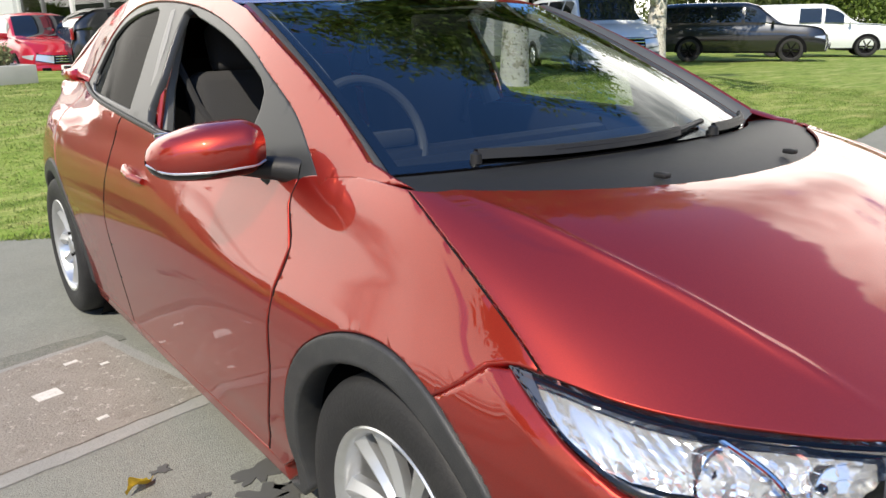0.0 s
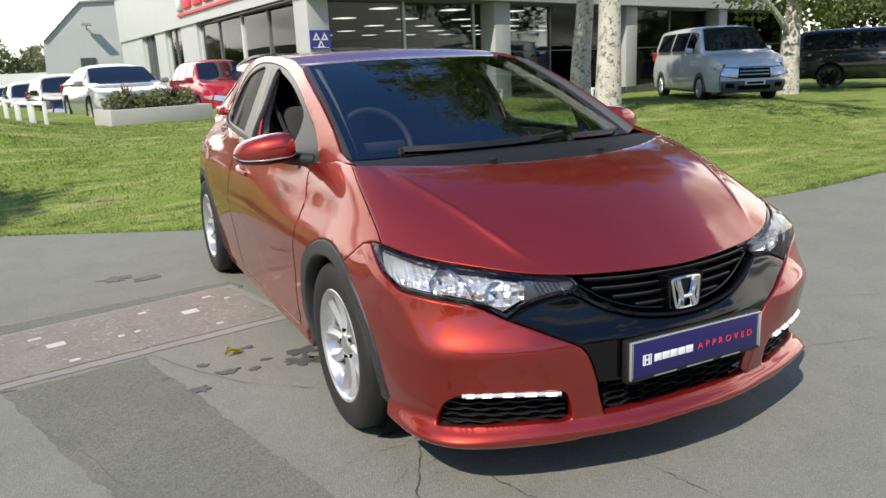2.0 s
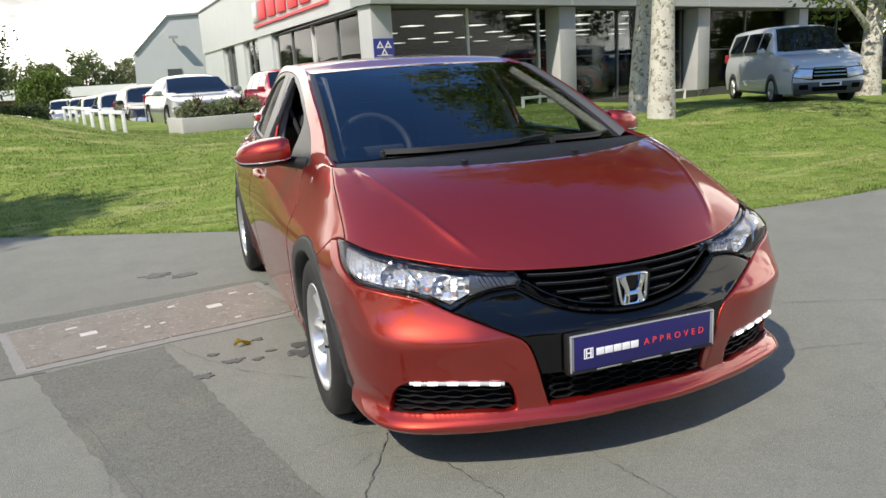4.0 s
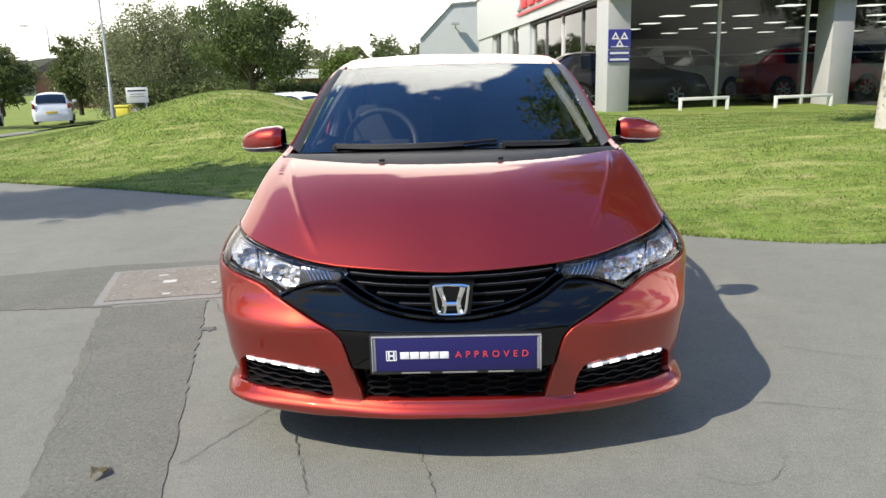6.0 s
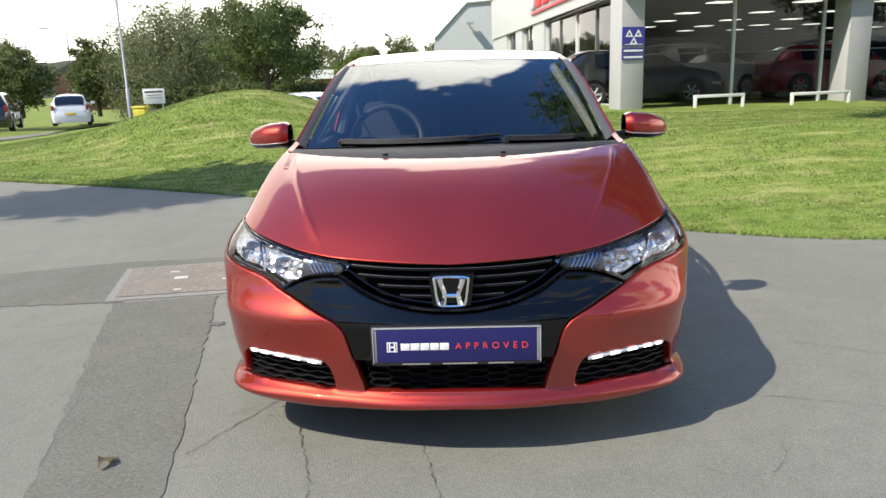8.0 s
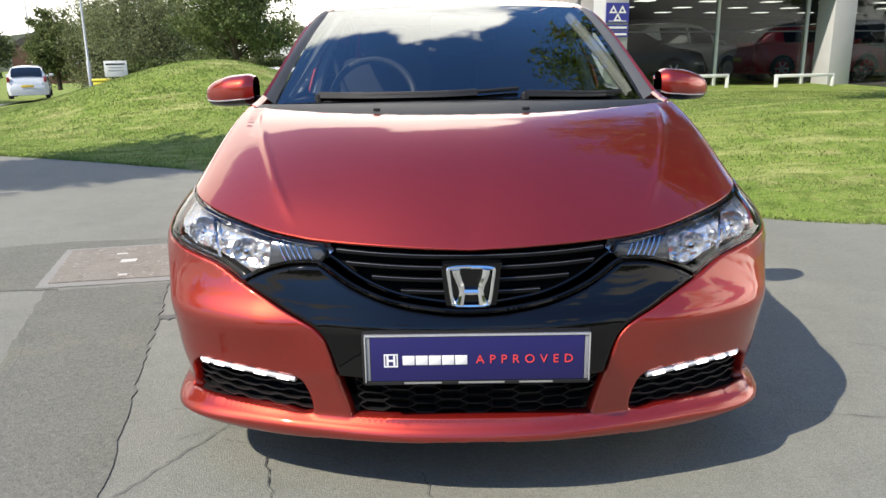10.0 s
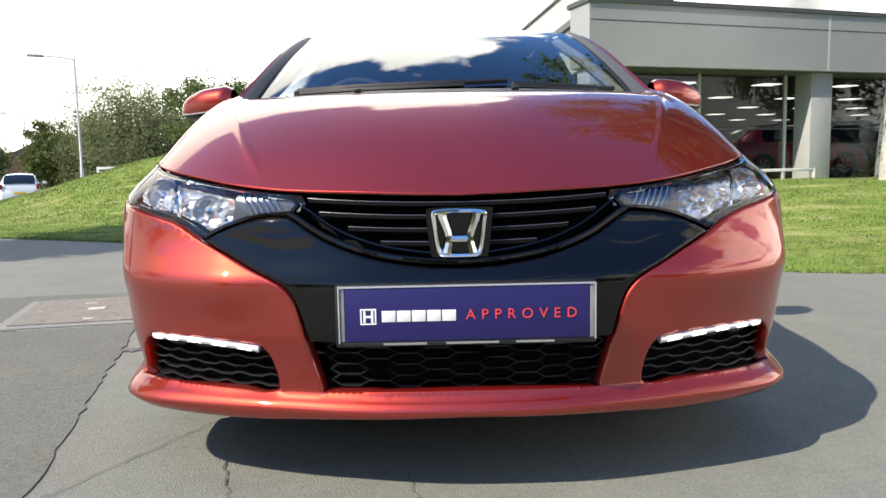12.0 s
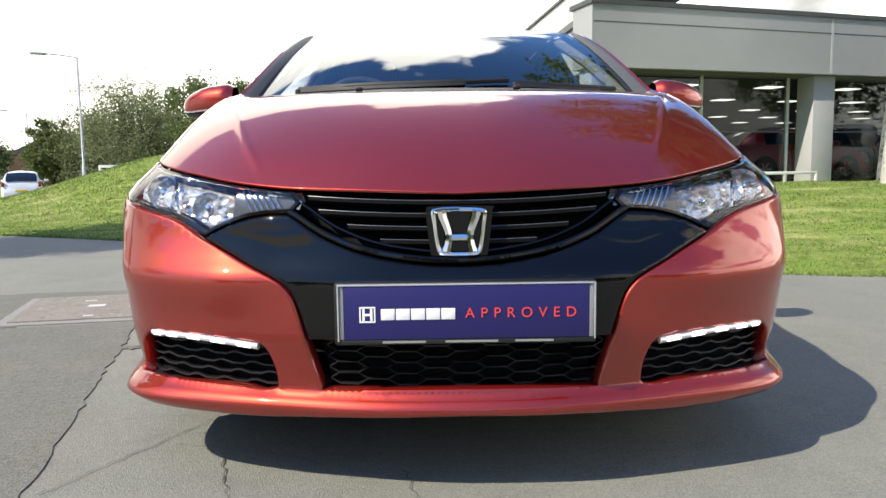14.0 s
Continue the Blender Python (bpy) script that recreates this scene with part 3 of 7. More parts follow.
ROOF_TILE = mat("dark_roof_tiles", (0.10, 0.085, 0.08), 0.85, spots=((2, 0.4, 0.7, (0.14, 0.12, 0.11), 0.7),))
CONC_PLANTER = mat("planter_concrete", (0.42, 0.415, 0.40), 0.85, spots=((4, 0.45, 0.7, (0.36, 0.355, 0.34), 0.6),), bump=0.2, bump_scale=60)
SIGN_BLUE = mat("sign_blue", (0.03, 0.04, 0.30), 0.4)


def at_box(name, x0, x1, y0, y1, z0, z1, material, parent, label="", bevel=0.0):
    return part(name, box((x1 - x0, y1 - y0, z1 - z0), ((x0 + x1) / 2, (y0 + y1) / 2, (z0 + z1) / 2), bevel), material, parent, label, 30)


def build_showroom():
    """Local x runs along the glass front, local y into the building."""
    b = thing("showroom_building", "pale grey glass-fronted car showroom behind the grass bank", "building", (3.42, 14.3, 0), turn=17.0)
    g = -0.2
    for x0, x1 in ((0.05, 0.62), (6.15, 6.80), (12.6, 13.25), (19.0, 19.65)):
        at_box("column", x0, x1, 0.0, 0.55, g, 2.88, COLUMN, b, "grey painted front column", 0.015)
    at_box("fascia", -0.04, 26.0, -0.18, 0.7, 2.88, 4.22, FASCIA, b, "deep silver-grey fascia")
    at_box("fascia_coping", -0.08, 26.0, -0.22, 0.8, 4.22, 4.32, COPING, b, "dark coping")
    plan = [(0.05, 0.0), (26.0, 0.0), (26.0, 24.0), (5.7, 24.0)]

    def storey(name, z0, z1, material, label=""):
        bm = prism(plan, z1 - z0, axis="z")
        bmesh.ops.translate(bm, vec=(0, 0, z0), verts=bm.verts)
        part(name, bm, material, b, label, 20)

    storey("soffit", 2.855, 2.878, mat_soffit(), "grey soffit and showroom ceiling")
    for x in (6.48, 12.9, 19.3):
        at_box("fascia_joint", x - 0.035, x + 0.035, -0.186, -0.17, 2.89, 4.2, WALL_GREY, b, "pale panel joint")
    part("fascia_line", box((26, 0.006, 0.02), (13, -0.182, 3.85), 0), COPING, b)
    # glazing set back behind the columns
    bars = [0.62, 3.30, 5.85, 6.30, 9.2, 12.4, 13.25, 16.2, 18.9, 19.65, 23.0, 26.0]
    for i, x in enumerate(bars):
        at_box("mullion", x - 0.035, x + 0.035, 0.50, 0.60, g, 2.86, FRAME_PALE if i in (1, 2) else FRAME_GREY, b, "slim glazing bar", 0.006)
    for x0, x1 in zip(bars, bars[1:]):
        pane = at_box("pane", x0 + 0.036, x1 - 0.036, 0.54, 0.552, 0.25, 2.82, GLASS_SHOW, b, "large showroom window pane")
        pane.visible_shadow = False
        at_box("transom", x0 + 0.036, x1 - 0.036, 0.52, 0.58, 2.82, 2.858, FRAME_GREY, b)
        at_box("transom", x0 + 0.036, x1 - 0.036, 0.53, 0.565, 1.52, 1.55, FRAME_GREY, b)
        at_box("window_sill", x0 + 0.036, x1 - 0.036, 0.50, 0.60, g, 0.25, FRAME_GREY, b)
    storey("showroom_floor", g, 0.262, SHOW_FLOOR, "polished showroom floor, coloured dark for the dim interior")
    at_box("back_wall", 5.6, 26, 23.6, 23.9, g, 4.0, SHOW_WALL, b, "back wall of the showroom, coloured dark for the dim interior")
    at_box("end_wall", 25.9, 26.2, 0.6, 23.9, g, 4.2, WALL_GREY, b)
    storey("flat_roof", 4.05, 4.2, COPING)
    for i in range(9):
        for j in range(5):
            x, y = 1.5 + 2.7 * i + (1.3 if j % 2 else 0.0), 2.4 + 3.6 * j
            if x < 0.9 + 0.25 * y:
                continue
            at_box("ceiling_light", x - 0.30, x + 0.30, y - 0.25, y + 0.25, 2.836, 2.852, CEIL_LIGHT, b, "lit square ceiling light")
    # blue sign on the corner column: three white triangles over lines of small print
    sign = new("vehicle_test_sign")
    sign.parent = b
    tagged(sign, "blue vehicle-testing sign with three white triangles")
    at_box("sign_board", 0.06, 0.61, -0.030, -0.004, 1.72, 2.13, SIGN_BLUE, sign, "blue board")
    for cx, cz, up in ((0.225, 1.965, 1), (0.445, 1.965, 1), (0.335, 1.805, 1)):
        r = 0.105
        tri = [(cx - r * 0.95, cz - 0.05), (cx + r * 0.95, cz - 0.05), (cx, cz + 0.115)]
        hole = [(cx - r * 0.40, cz - 0.018), (cx + r * 0.40, cz - 0.018), (cx, cz + 0.052)]
        bm = bmesh.new()
        o, h = [bm.verts.new((x, -0.034, z)) for x, z in tri], [bm.verts.new((x, -0.034, z)) for x, z in hole]
        for k in range(3):
            bm.faces.new((o[k], o[(k + 1) % 3], h[(k + 1) % 3], h[k]))
        bmesh.ops.recalc_face_normals(bm, faces=bm.faces)
        bmesh.ops.solidify(bm, geom=bm.faces[:], thickness=0.003)
        part("triangle", bm, WHITE, sign, "white triangle")
    at_box("small_print", 0.12, 0.55, -0.033, -0.030, 1.745, 1.760, WHITE, sign)
    for z in (1.56, 1.42):
        at_box("sign_strip", 0.06, 0.61, -0.026, -0.004, z, z + 0.115, SIGN_BLUE, sign, "narrow blue strip")
        at_box("print_bar", 0.10, 0.57, -0.030, -0.026, z + 0.035, z + 0.08, WHITE, sign, "white unreadable line")
    # the long side wing
    w = thing("showroom_wing", "long pale grey side of the showroom with a red sign", "building", (3.67, 14.3, 0), turn=5.2)
    at_box("wing_wall", 0.0, 0.30, 0.55, 1.25, g, 2.95, WALL_GREY, w, "pale corner pier", 0.01)
    at_box("wing_fascia", -0.05, 0.25, 0.55, 25.0, 2.95, 4.95, WALL_GREY, w, "pale grey panelled upper wall")
    at_box("wing_roof", -0.10, 3.0, 0.9, 25.0, 4.95, 5.02, COPING, w)
    for y0, y1 in ((10.4, 12.6), (15.2, 17.0), (19.8, 25.0)):
        at_box("wing_wall", 0.02, 0.30, y0, y1, g, 2.95, WALL_GREY, w, "pale grey wall")
    for y0, y1, n in ((1.25, 10.4, 4), (12.6, 15.2, 2), (17.0, 19.8, 2)):
        at_box("window_sill", 0.08, 0.26, y0, y1, g, 0.35, WALL_GREY, w)
        p = at_box("pane", 0.16, 0.172, y0, y1, 0.35, 2.95, GLASS_SHOW, w, "side window pane")
        p.visible_shadow = False
        for k in range(n + 1):
            y = y0 + (y1 - y0) * k / n
            at_box("mullion", 0.12, 0.22, y - 0.05, y + 0.05, 0.35, 2.95, FRAME_GREY if k % 2 else FRAME_PALE, w, "dark window bar")
    # the maker's sign: plain red blocks on a red rail
    at_box("sign_rail", -0.12, -0.06, 3.4, 12.3, 3.27, 3.35, RED, w, "red sign rail")
    for k in range(5):
        y = 5.0 + 1.35 * k
        at_box("sign_block", -0.13, -0.06, y, y + 1.0, 3.47, 4.12, RED, w, "red sign block", 0.03)
    at_box("sign_block", -0.13, -0.06, 11.55, 12.3, 3.44, 4.14, CHROME_SIGN, w, "silver emblem block", 0.08)
    # grey warehouse at its end
    gable = thing("warehouse", "tall pale grey metal-clad warehouse", "building", (0, 46.2, 0))
    outline = [(-2.30, -0.6), (-2.08, 3.40), (-0.02, 5.46), (1.74, 5.55), (8.0, 5.8), (26, 5.8), (26, -0.6)]
    part("gable_wall", prism(outline, 14, axis="y"), WALL_GREY, gable, "pale grey cladding", 20)
    for a, c in zip(outline[1:], outline[2:5]):
        part("roof_edge", tube([(a[0], -0.05, a[1] + 0.03), (c[0], -0.05, c[1] + 0.03)], 0.09, 6), FASCIA, gable, "grey roof trim")
    at_box("vent", -0.35, 0.45, -0.06, 0.0, 1.75, 2.45, COPING, gable, "dark louvred vent")
    for x, z in ((0.2, 4.2),):
        at_box("floodlight", x - 0.25, x + 0.25, -0.9, -0.3, z, z + 0.12, FASCIA, gable, "wall floodlight")
        part("lamp_arm", tube([(x, 0, z - 0.15), (x, -0.5, z + 0.03)], 0.04, 6), FASCIA, gable)


SOFFIT = []


def mat_soffit():
    if not SOFFIT:
        SOFFIT.append(mat("soffit_grey", (0.13, 0.135, 0.14), 0.7))
    return SOFFIT[0]


CHROME_SIGN = mat("silver_sign", (0.6, 0.61, 0.62), 0.3, 0.6)


def hoop(name, p, q, height, label, r=0.03):
    """A low white hoop rail from p to q."""
    z0, z1 = bank(*p) - 0.05, bank(*q) - 0.05
    zt = max(z0, z1) + height
    ob = thing(name, label, "barrier", (p[0], p[1], z0), group="white hoop barriers")
    d = Vector((q[0] - p[0], q[1] - p[1], z1 - z0))
    part("post", box((0.07, 0.07, zt - z0), (0, 0, (zt - z0) / 2), 0.008), WHITE_PAINT, ob)
    part("post", box((0.07, 0.07, zt - z1), (d.x, d.y, d.z + (zt - z1) / 2), 0.008), WHITE_PAINT, ob)
    ang = math.atan2(d.y, d.x)
    part("rail", box((d.to_2d().length + 0.07, 0.07, 0.07), (d.x / 2, d.y / 2, zt - z0), 0.008, turn=Matrix.Rotation(ang, 4, "Z")), WHITE_PAINT, ob)


build_showroom()
FACE = Vector((0.956, 0.292))
for s0, s1 in ((1.75, 3.0), (4.35, 5.95), (10.2, 11.4)):
    p, q = Vector((3.42, 14.3)) + FACE * s0 - Vector((-0.292, 0.956)) * 0.35, Vector((3.42, 14.3)) + FACE * s1 - Vector((-0.292, 0.956)) * 0.35
    hoop("hoop_barrier", p, q, 0.30, "low white-painted metal hoop barrier before the glass")
for k in range(7):
    x, y = -1.95 - 0.30 * k, 13.3 + 1.55 * k
    hoop("hoop_barrier", (x, y), (x - 0.22, y + 0.62), 0.44, "white-painted hoop barrier before the parked cars")


# ---- the hatchback: body surfaces in its own metres, y along it, front axle at y = 0 ----
YC = 0.30
AZ = spline([(0.10, 0.93), (0.19, 0.955), (0.24, 0.957), (0.32, 0.975), (0.45, 0.99), (0.60, 1.0), (0.68, 0.985), (0.73, 0.957), (0.78, 0.928), (0.84, 0.898), (0.90, 0.865), (0.96, 0.82)])
AZ_DOOR = spline([(0.10, 0.93), (0.19, 0.95), (0.30, 0.965), (0.45, 0.985), (0.60, 1.0), (0.72, 0.985), (0.82, 0.950), (0.90, 0.912), (1.0, 0.87)])
BZ = spline([(0.10, 0.97), (0.17, 1.0), (0.205, 1.012), (0.235, 0.985), (0.30, 0.99), (0.36, 0.998), (0.47, 0.998), (0.53, 0.972), (0.60, 0.950), (0.655, 0.941), (0.69, 0.89), (0.73, 0.81), (0.80, 0.70), (0.88, 0.57), (0.96, 0.40)])
NOSE = [(-0.39, -0.819), (-0.2, -0.858), (0, -0.868), (0.2, -0.858), (0.39, -0.819), (0.55, -0.774), (0.70, -0.703), (0.79, -0.62), (0.842, -0.505), (0.866, -0.36), (0.878, -0.2), (0.883, 0.0), (0.885, 0.3)]
POLAR = sorted((math.atan2(p.x, YC - p.y), math.hypot(p.x, YC - p.y)) for p in curve(NOSE, 14) if p.x > -0.05)
PA, PR = [p[0] for p in POLAR], [p[1] for p in POLAR]
S90 = math.pi / 2 * 0.9
FOLD = spline([(0.42, 0.630), (0.519, 0.652), (0.575, 0.674), (0.612, 0.698), (0.636, 0.722), (0.661, 0.765), (0.70, 0.80), (0.77, 0.82)])
TAPER = spline([(0.3, 1.0), (1.2, 1.005), (2.4, 1.0), (2.9, 0.965), (3.2, 0.88), (3.36, 0.74)])


def glasshouse(y, z):
    return 0.725 + 0.075 * step(0.1, 1.0, y) - (z - 0.95) * 0.52 - 0.25 * max(z - 1.15, 0) ** 2 - 0.15 * step(1.9, 3.2, y)


def flank(y, z):
    """Half the car's width behind the front wheel."""
    k = step(0.3, 1.3, y)
    low = 0.885 * TAPER(y) * ((1 - k) * AZ(min(z, 0.96)) + k * AZ_DOOR(min(z, 1.0)))
    m = step(0.86, 0.98, z)
    return (1 - m) * low + m * glasshouse(y, z)


def skin(s, z):
    """The body's outer skin: s runs from the nose's middle round the corner and back along the side."""
    q = abs(s)
    if q <= S90:
        f = q / 0.9
        # the lip flares outwards below the fog pockets
        tent = 1 - step(0.188, 0.256, z) if z > 0.196 else max(0.0, 1 - (0.196 - z) / 0.045)
        r = float(np.interp(f, PA, PR)) + 0.042 * tent * math.exp(-((q - 0.66) / 0.15) ** 2)
        # a full shoulder over the fog pocket, hollow towards the lamp
        r += 0.014 * math.exp(-(((z - 0.475) / 0.07) ** 2)) * step(0.30, 0.42, q) * (1 - step(0.58, 0.74, q))
        # the fold that drops from the lamp's tip down the corner
        fold = step(0.42, 0.55, z) * (1 - step(0.70, 0.76, z))
        if fold:
            r += 0.009 * fold * math.exp(-abs(q - FOLD(z)) / 0.035)
        x, y = r * math.sin(f) * AZ(z), YC - r * math.cos(f) * BZ(z)
    else:
        y = YC + q - S90
        x = flank(y, z)
    return (math.copysign(x, s), y, z)


def at_y(y, z):
    """The s of a point of the side at y."""
    if y >= YC:
        return S90 + y - YC
    lo, hi = 0.0, S90
    for _ in range(30):
        mid = (lo + hi) / 2
        lo, hi = (mid, hi) if skin(mid, z)[1] < y else (lo, mid)
    return lo


def side_loop(pts):
    return [(at_y(y, z), z) for y, z in pts]


def arc(y0, z0, r, a0, a1, n=22):
    return [(y0 + r * math.cos(radians(a0 + (a1 - a0) * k / n)), z0 + r * math.sin(radians(a0 + (a1 - a0) * k / n))) for k in range(n + 1)]


def shrink(loop, d):
    """The loop drawn in by d."""
    p = dense([tuple(q)[:2] for q in loop], 0.012)
    t = np.roll(p, -1, 0) - np.roll(p, 1, 0)
    nn = np.stack([-t[:, 1], t[:, 0]], 1) / (np.hypot(*t.T)[:, None] + 1e-9)
    area = np.sum(p[:, 0] * np.roll(p[:, 1], -1) - np.roll(p[:, 0], -1) * p[:, 1])
    return [tuple(q) for q in p + nn * d * (1 if area > 0 else -1)]


HW = 0.726
HOOD_EDGE = spline([(0, 0.657), (0.146, 0.664), (0.295, 0.671), (0.377, 0.681), (0.49, 0.703), (0.63, 0.730), (0.69, 0.742), (0.726, 0.747), (0.80, 0.752)])
SMILE = [(0.287, 0.616), (0.272, 0.606), (0.22, 0.566), (0.147, 0.533), (0.062, 0.516), (0, 0.512)]
LAMP_IN = [(0.447, 0.564), (0.405, 0.590), (0.36, 0.608), (0.32, 0.615), (0.287, 0.616)]
LAMP_OUT = [(0.447, 0.564), (0.503, 0.600), (0.565, 0.618), (0.626, 0.631), (0.689, 0.643), (0.733, 0.674), (0.755, 0.706), (0.777, 0.743)]
RED_EDGE = [(0.243, 0.238), (0.248, 0.27), (0.257, 0.32), (0.269, 0.39), (0.281, 0.437), (0.297, 0.464), (0.318, 0.484), (0.345, 0.502), (0.382, 0.526), (0.415, 0.546), (0.447, 0.564)]
FOG = [(0.572, 0.346), (0.472, 0.349), (0.37, 0.342), (0.343, 0.333), (0.329, 0.304), (0.324, 0.252), (0.337, 0.234), (0.436, 0.237), (0.55, 0.239), (0.615, 0.238), (0.642, 0.236), (0.640, 0.258), (0.612, 0.315)]


def xz(pts, n=8):
    return [(p.x, p.y) for p in curve(pts, n)]


RIDGE = spline([(-0.1, 0.40), (0, 0.455), (0.12, 0.527), (0.25, 0.600), (0.4, 0.675), (0.55, 0.750), (0.7, 0.812), (0.9, 0.885), (1.1, 0.93)])


def hood_skin(a, b):
    """a across (HW at the sides), b from the front edge (0) to the windscreen (0.65)."""
    u, v = min(max(a / HW, -1.02), 1.02), b / 0.65
    f = Vector(skin(HW * u, HOOD_EDGE(abs(HW * u))))
    r = Vector((0.723 * u, -0.20 + 0.30 * abs(u) ** 2.2, 0.935 + 0.013 * u * u))
    p = f.lerp(r, v)
    p.z += 0.055 * 4 * v * (1 - v) * (0.75 + 0.25 * v) * (1 - 0.75 * abs(u) ** 3)
    if abs(u) > 0.7:
        q = skin(at_skin(p), p.z)[0] if p.z < 0.958 else 0.726
        if abs(abs(p.x) - q) < 0.06:
            p.x += (math.copysign(q, u) - p.x) * ((abs(u) - 0.7) / 0.3) ** 3
    # the creases that run from the windscreen's corners towards the lamps
    c = RIDGE(v) - abs(u)
    fade = step(0.02, 0.22, v) * (1 - 0.9 * step(0.72, 1.0, v))
    p.z += fade * (0.004 * math.exp(-((c / 0.013) ** 2)) + 0.006 * (math.exp(-c / 0.16) if c > 0 else math.exp(c / 0.05)))
    return p


def screen_skin(a, b):
    """The windscreen: a across (0.67 at the sides), b upwards (0 to 0.9)."""
    u, v = a / 0.67, b / 0.9
    lo = Vector((0.672 * u, 0.045 + 0.20 * abs(u) ** 2.2, 0.968 - 0.022 * u * u))
    hi = Vector((0.572 * u, 0.965 + 0.095 * u * u, 1.322 - 0.012 * u * u))
    p = lo.lerp(hi, v)
    n = Vector((0, -0.37, 0.93))
    return p + n * 0.028 * 4 * v * (1 - v) * (1 - 0.3 * u * u)


ROOF_SIDE = spline([(0.22, 0.960), (0.45, 1.078), (0.75, 1.205), (1.06, 1.308), (1.4, 1.358), (1.9, 1.376), (2.4, 1.356), (2.8, 1.305), (3.1, 1.20), (3.33, 1.02)])
WINDOW = [(0.39, 0.915), (0.475, 0.985), (0.58, 1.057), (0.75, 1.137), (0.90, 1.202), (1.1, 1.258), (1.35, 1.306), (1.65, 1.335), (1.95, 1.338), (2.2, 1.295), (2.38, 1.215), (2.50, 1.12), (2.60, 1.02)]
BELT = [(2.60, 1.02), (2.0, 0.985), (1.5, 0.952), (1.2, 0.934), (0.8, 0.921), (0.6, 0.916), (0.39, 0.915)]


def side_skin(y, z):
    return (flank(y, z), y, z)


def hex_mesh(surf, lo, hi, holes_in, cell, depth, wave=0.0):
    """A honeycomb of thin walls standing on a surface, kept within a loop."""
    bm = bmesh.new()
    loop = np.array(holes_in)
    h = cell * math.sqrt(3) / 2
    j = 0
    b = lo[1]
    while b < hi[1]:
        a = lo[0] + (cell * 0.93 if j % 2 else 0)
        while a < hi[0]:
            pts = [(a + cell * 0.62 * math.cos(math.pi / 3 * k), b + cell * 0.26 * math.sin(math.pi / 3 * k)) for k in range(6)]
            if inside(np.array([[a, b]]), loop)[0]:
                for k in (0, 1, 2, 3, 4, 5):
                    p, q = pts[k], pts[(k + 1) % 6]
                    if not inside(np.array([p, q]), loop).all():
                        continue
                    c = []
                    for w in (p, q):
                        s0 = Vector(surf(*w))
                        c.append((s0, s0 + Vector((0, depth, 0))))
                    t = Vector((0, 0, 0.0013))
                    ring = [[bm.verts.new(x + t * g) for x in (c[0][0], c[1][0], c[1][1], c[0][1])] for g in (-1, 1)]
                    bm.faces.new(ring[0]); bm.faces.new(ring[1][::-1])
                    bm.faces.new((ring[0][0], ring[0][1], ring[1][1], ring[1][0]))
            a += cell * 1.86
        b += cell * 0.26 * 0.866
        j += 1
    bmesh.ops.recalc_face_normals(bm, faces=bm.faces)
    return bm


def build_wheel(name, parent, x, y, side):
    """A wheel at the hub (x, y); side -1 or 1 is the way its face looks."""
    hub = new(name)
    hub.parent = parent
    hub.matrix_local = pose(x, y, 0.308, 0, 0, 0 if side > 0 else 180)
    tyre = lathe([(-0.10, 0.200), (-0.105, 0.25), (-0.095, 0.295), (-0.075, 0.308), (-0.03, 0.310), (0.03, 0.310), (0.072, 0.307), (0.086, 0.300), (0.094, 0.288), (0.098, 0.265), (0.099, 0.243), (0.093, 0.222), (0.088, 0.212), (0.086, 0.206), (0.06, 0.200)], 72)
    part("tyre", tyre, RUBBER, hub, "black road tyre", 60)
    rim = lathe([(-0.09, 0.203), (0.0, 0.196), (0.06, 0.198), (0.080, 0.205), (0.089, 0.211), (0.092, 0.208), (0.090, 0.202), (0.076, 0.192), (0.03, 0.188), (0.0, 0.183), (-0.08, 0.183)], 72)
    part("rim", rim, ALLOY, hub, "silver alloy rim", 40)
    dish = lathe([(0.035, 0.028), (0.02, 0.075), (-0.01, 0.10), (-0.02, 0.186)], 40)
    part("brake_disc", dish, mat_disc(), hub, "dark brake and hub behind the spokes")
    for k in range(10):
        a = 2 * math.pi * k / 10 + (0.03 if k % 2 else -0.03)
        lean = 0.07 if k % 2 else -0.07
        bm = bmesh.new()
        rows = []
        for t in (0.0, 0.15, 0.35, 0.6, 0.85, 1.0):
            r = 0.040 + 0.156 * t
            w = 0.012 + 0.013 * t + 0.03 * max(0, t - 0.8)
            h = 0.062 + 0.014 * t - 0.020 * math.sin(math.pi * t) * 0.3
            ang = a + lean * (t * t - 0.3)
            c, s = math.cos(ang), math.sin(ang)
            rows.append([bm.verts.new((hx, r * c - o * s, r * s + o * c)) for hx, o in ((h - 0.034, -w), (h - 0.014, -w * 0.95), (h - 0.001, -w * 0.12), (h - 0.001, w * 0.12), (h - 0.014, w * 0.95), (h - 0.034, w))])
        for p, q in zip(rows, rows[1:]):
            for i in range(6):
                bm.faces.new((p[i], p[(i + 1) % 6], q[(i + 1) % 6], q[i]))
        bm.faces.new(rows[0][::-1]); bm.faces.new(rows[-1])
        bmesh.ops.recalc_face_normals(bm, faces=bm.faces)
        part("spoke", bm, ALLOY, hub, angle=20)
    part("centre_cap", lathe([(0.02, 0.046), (0.060, 0.044), (0.068, 0.036), (0.070, 0.0005)], 28), ALLOY, hub, "round silver centre cap")
    for k in range(5):
        a = 2 * math.pi * (k + 0.5) / 5
        part("wheel_nut", tube([(0.05, 0.053 * math.cos(a), 0.053 * math.sin(a)), (0.066, 0.053 * math.cos(a), 0.053 * math.sin(a))], 0.0075, 6), DARK, hub)
    return hub


DISC = []


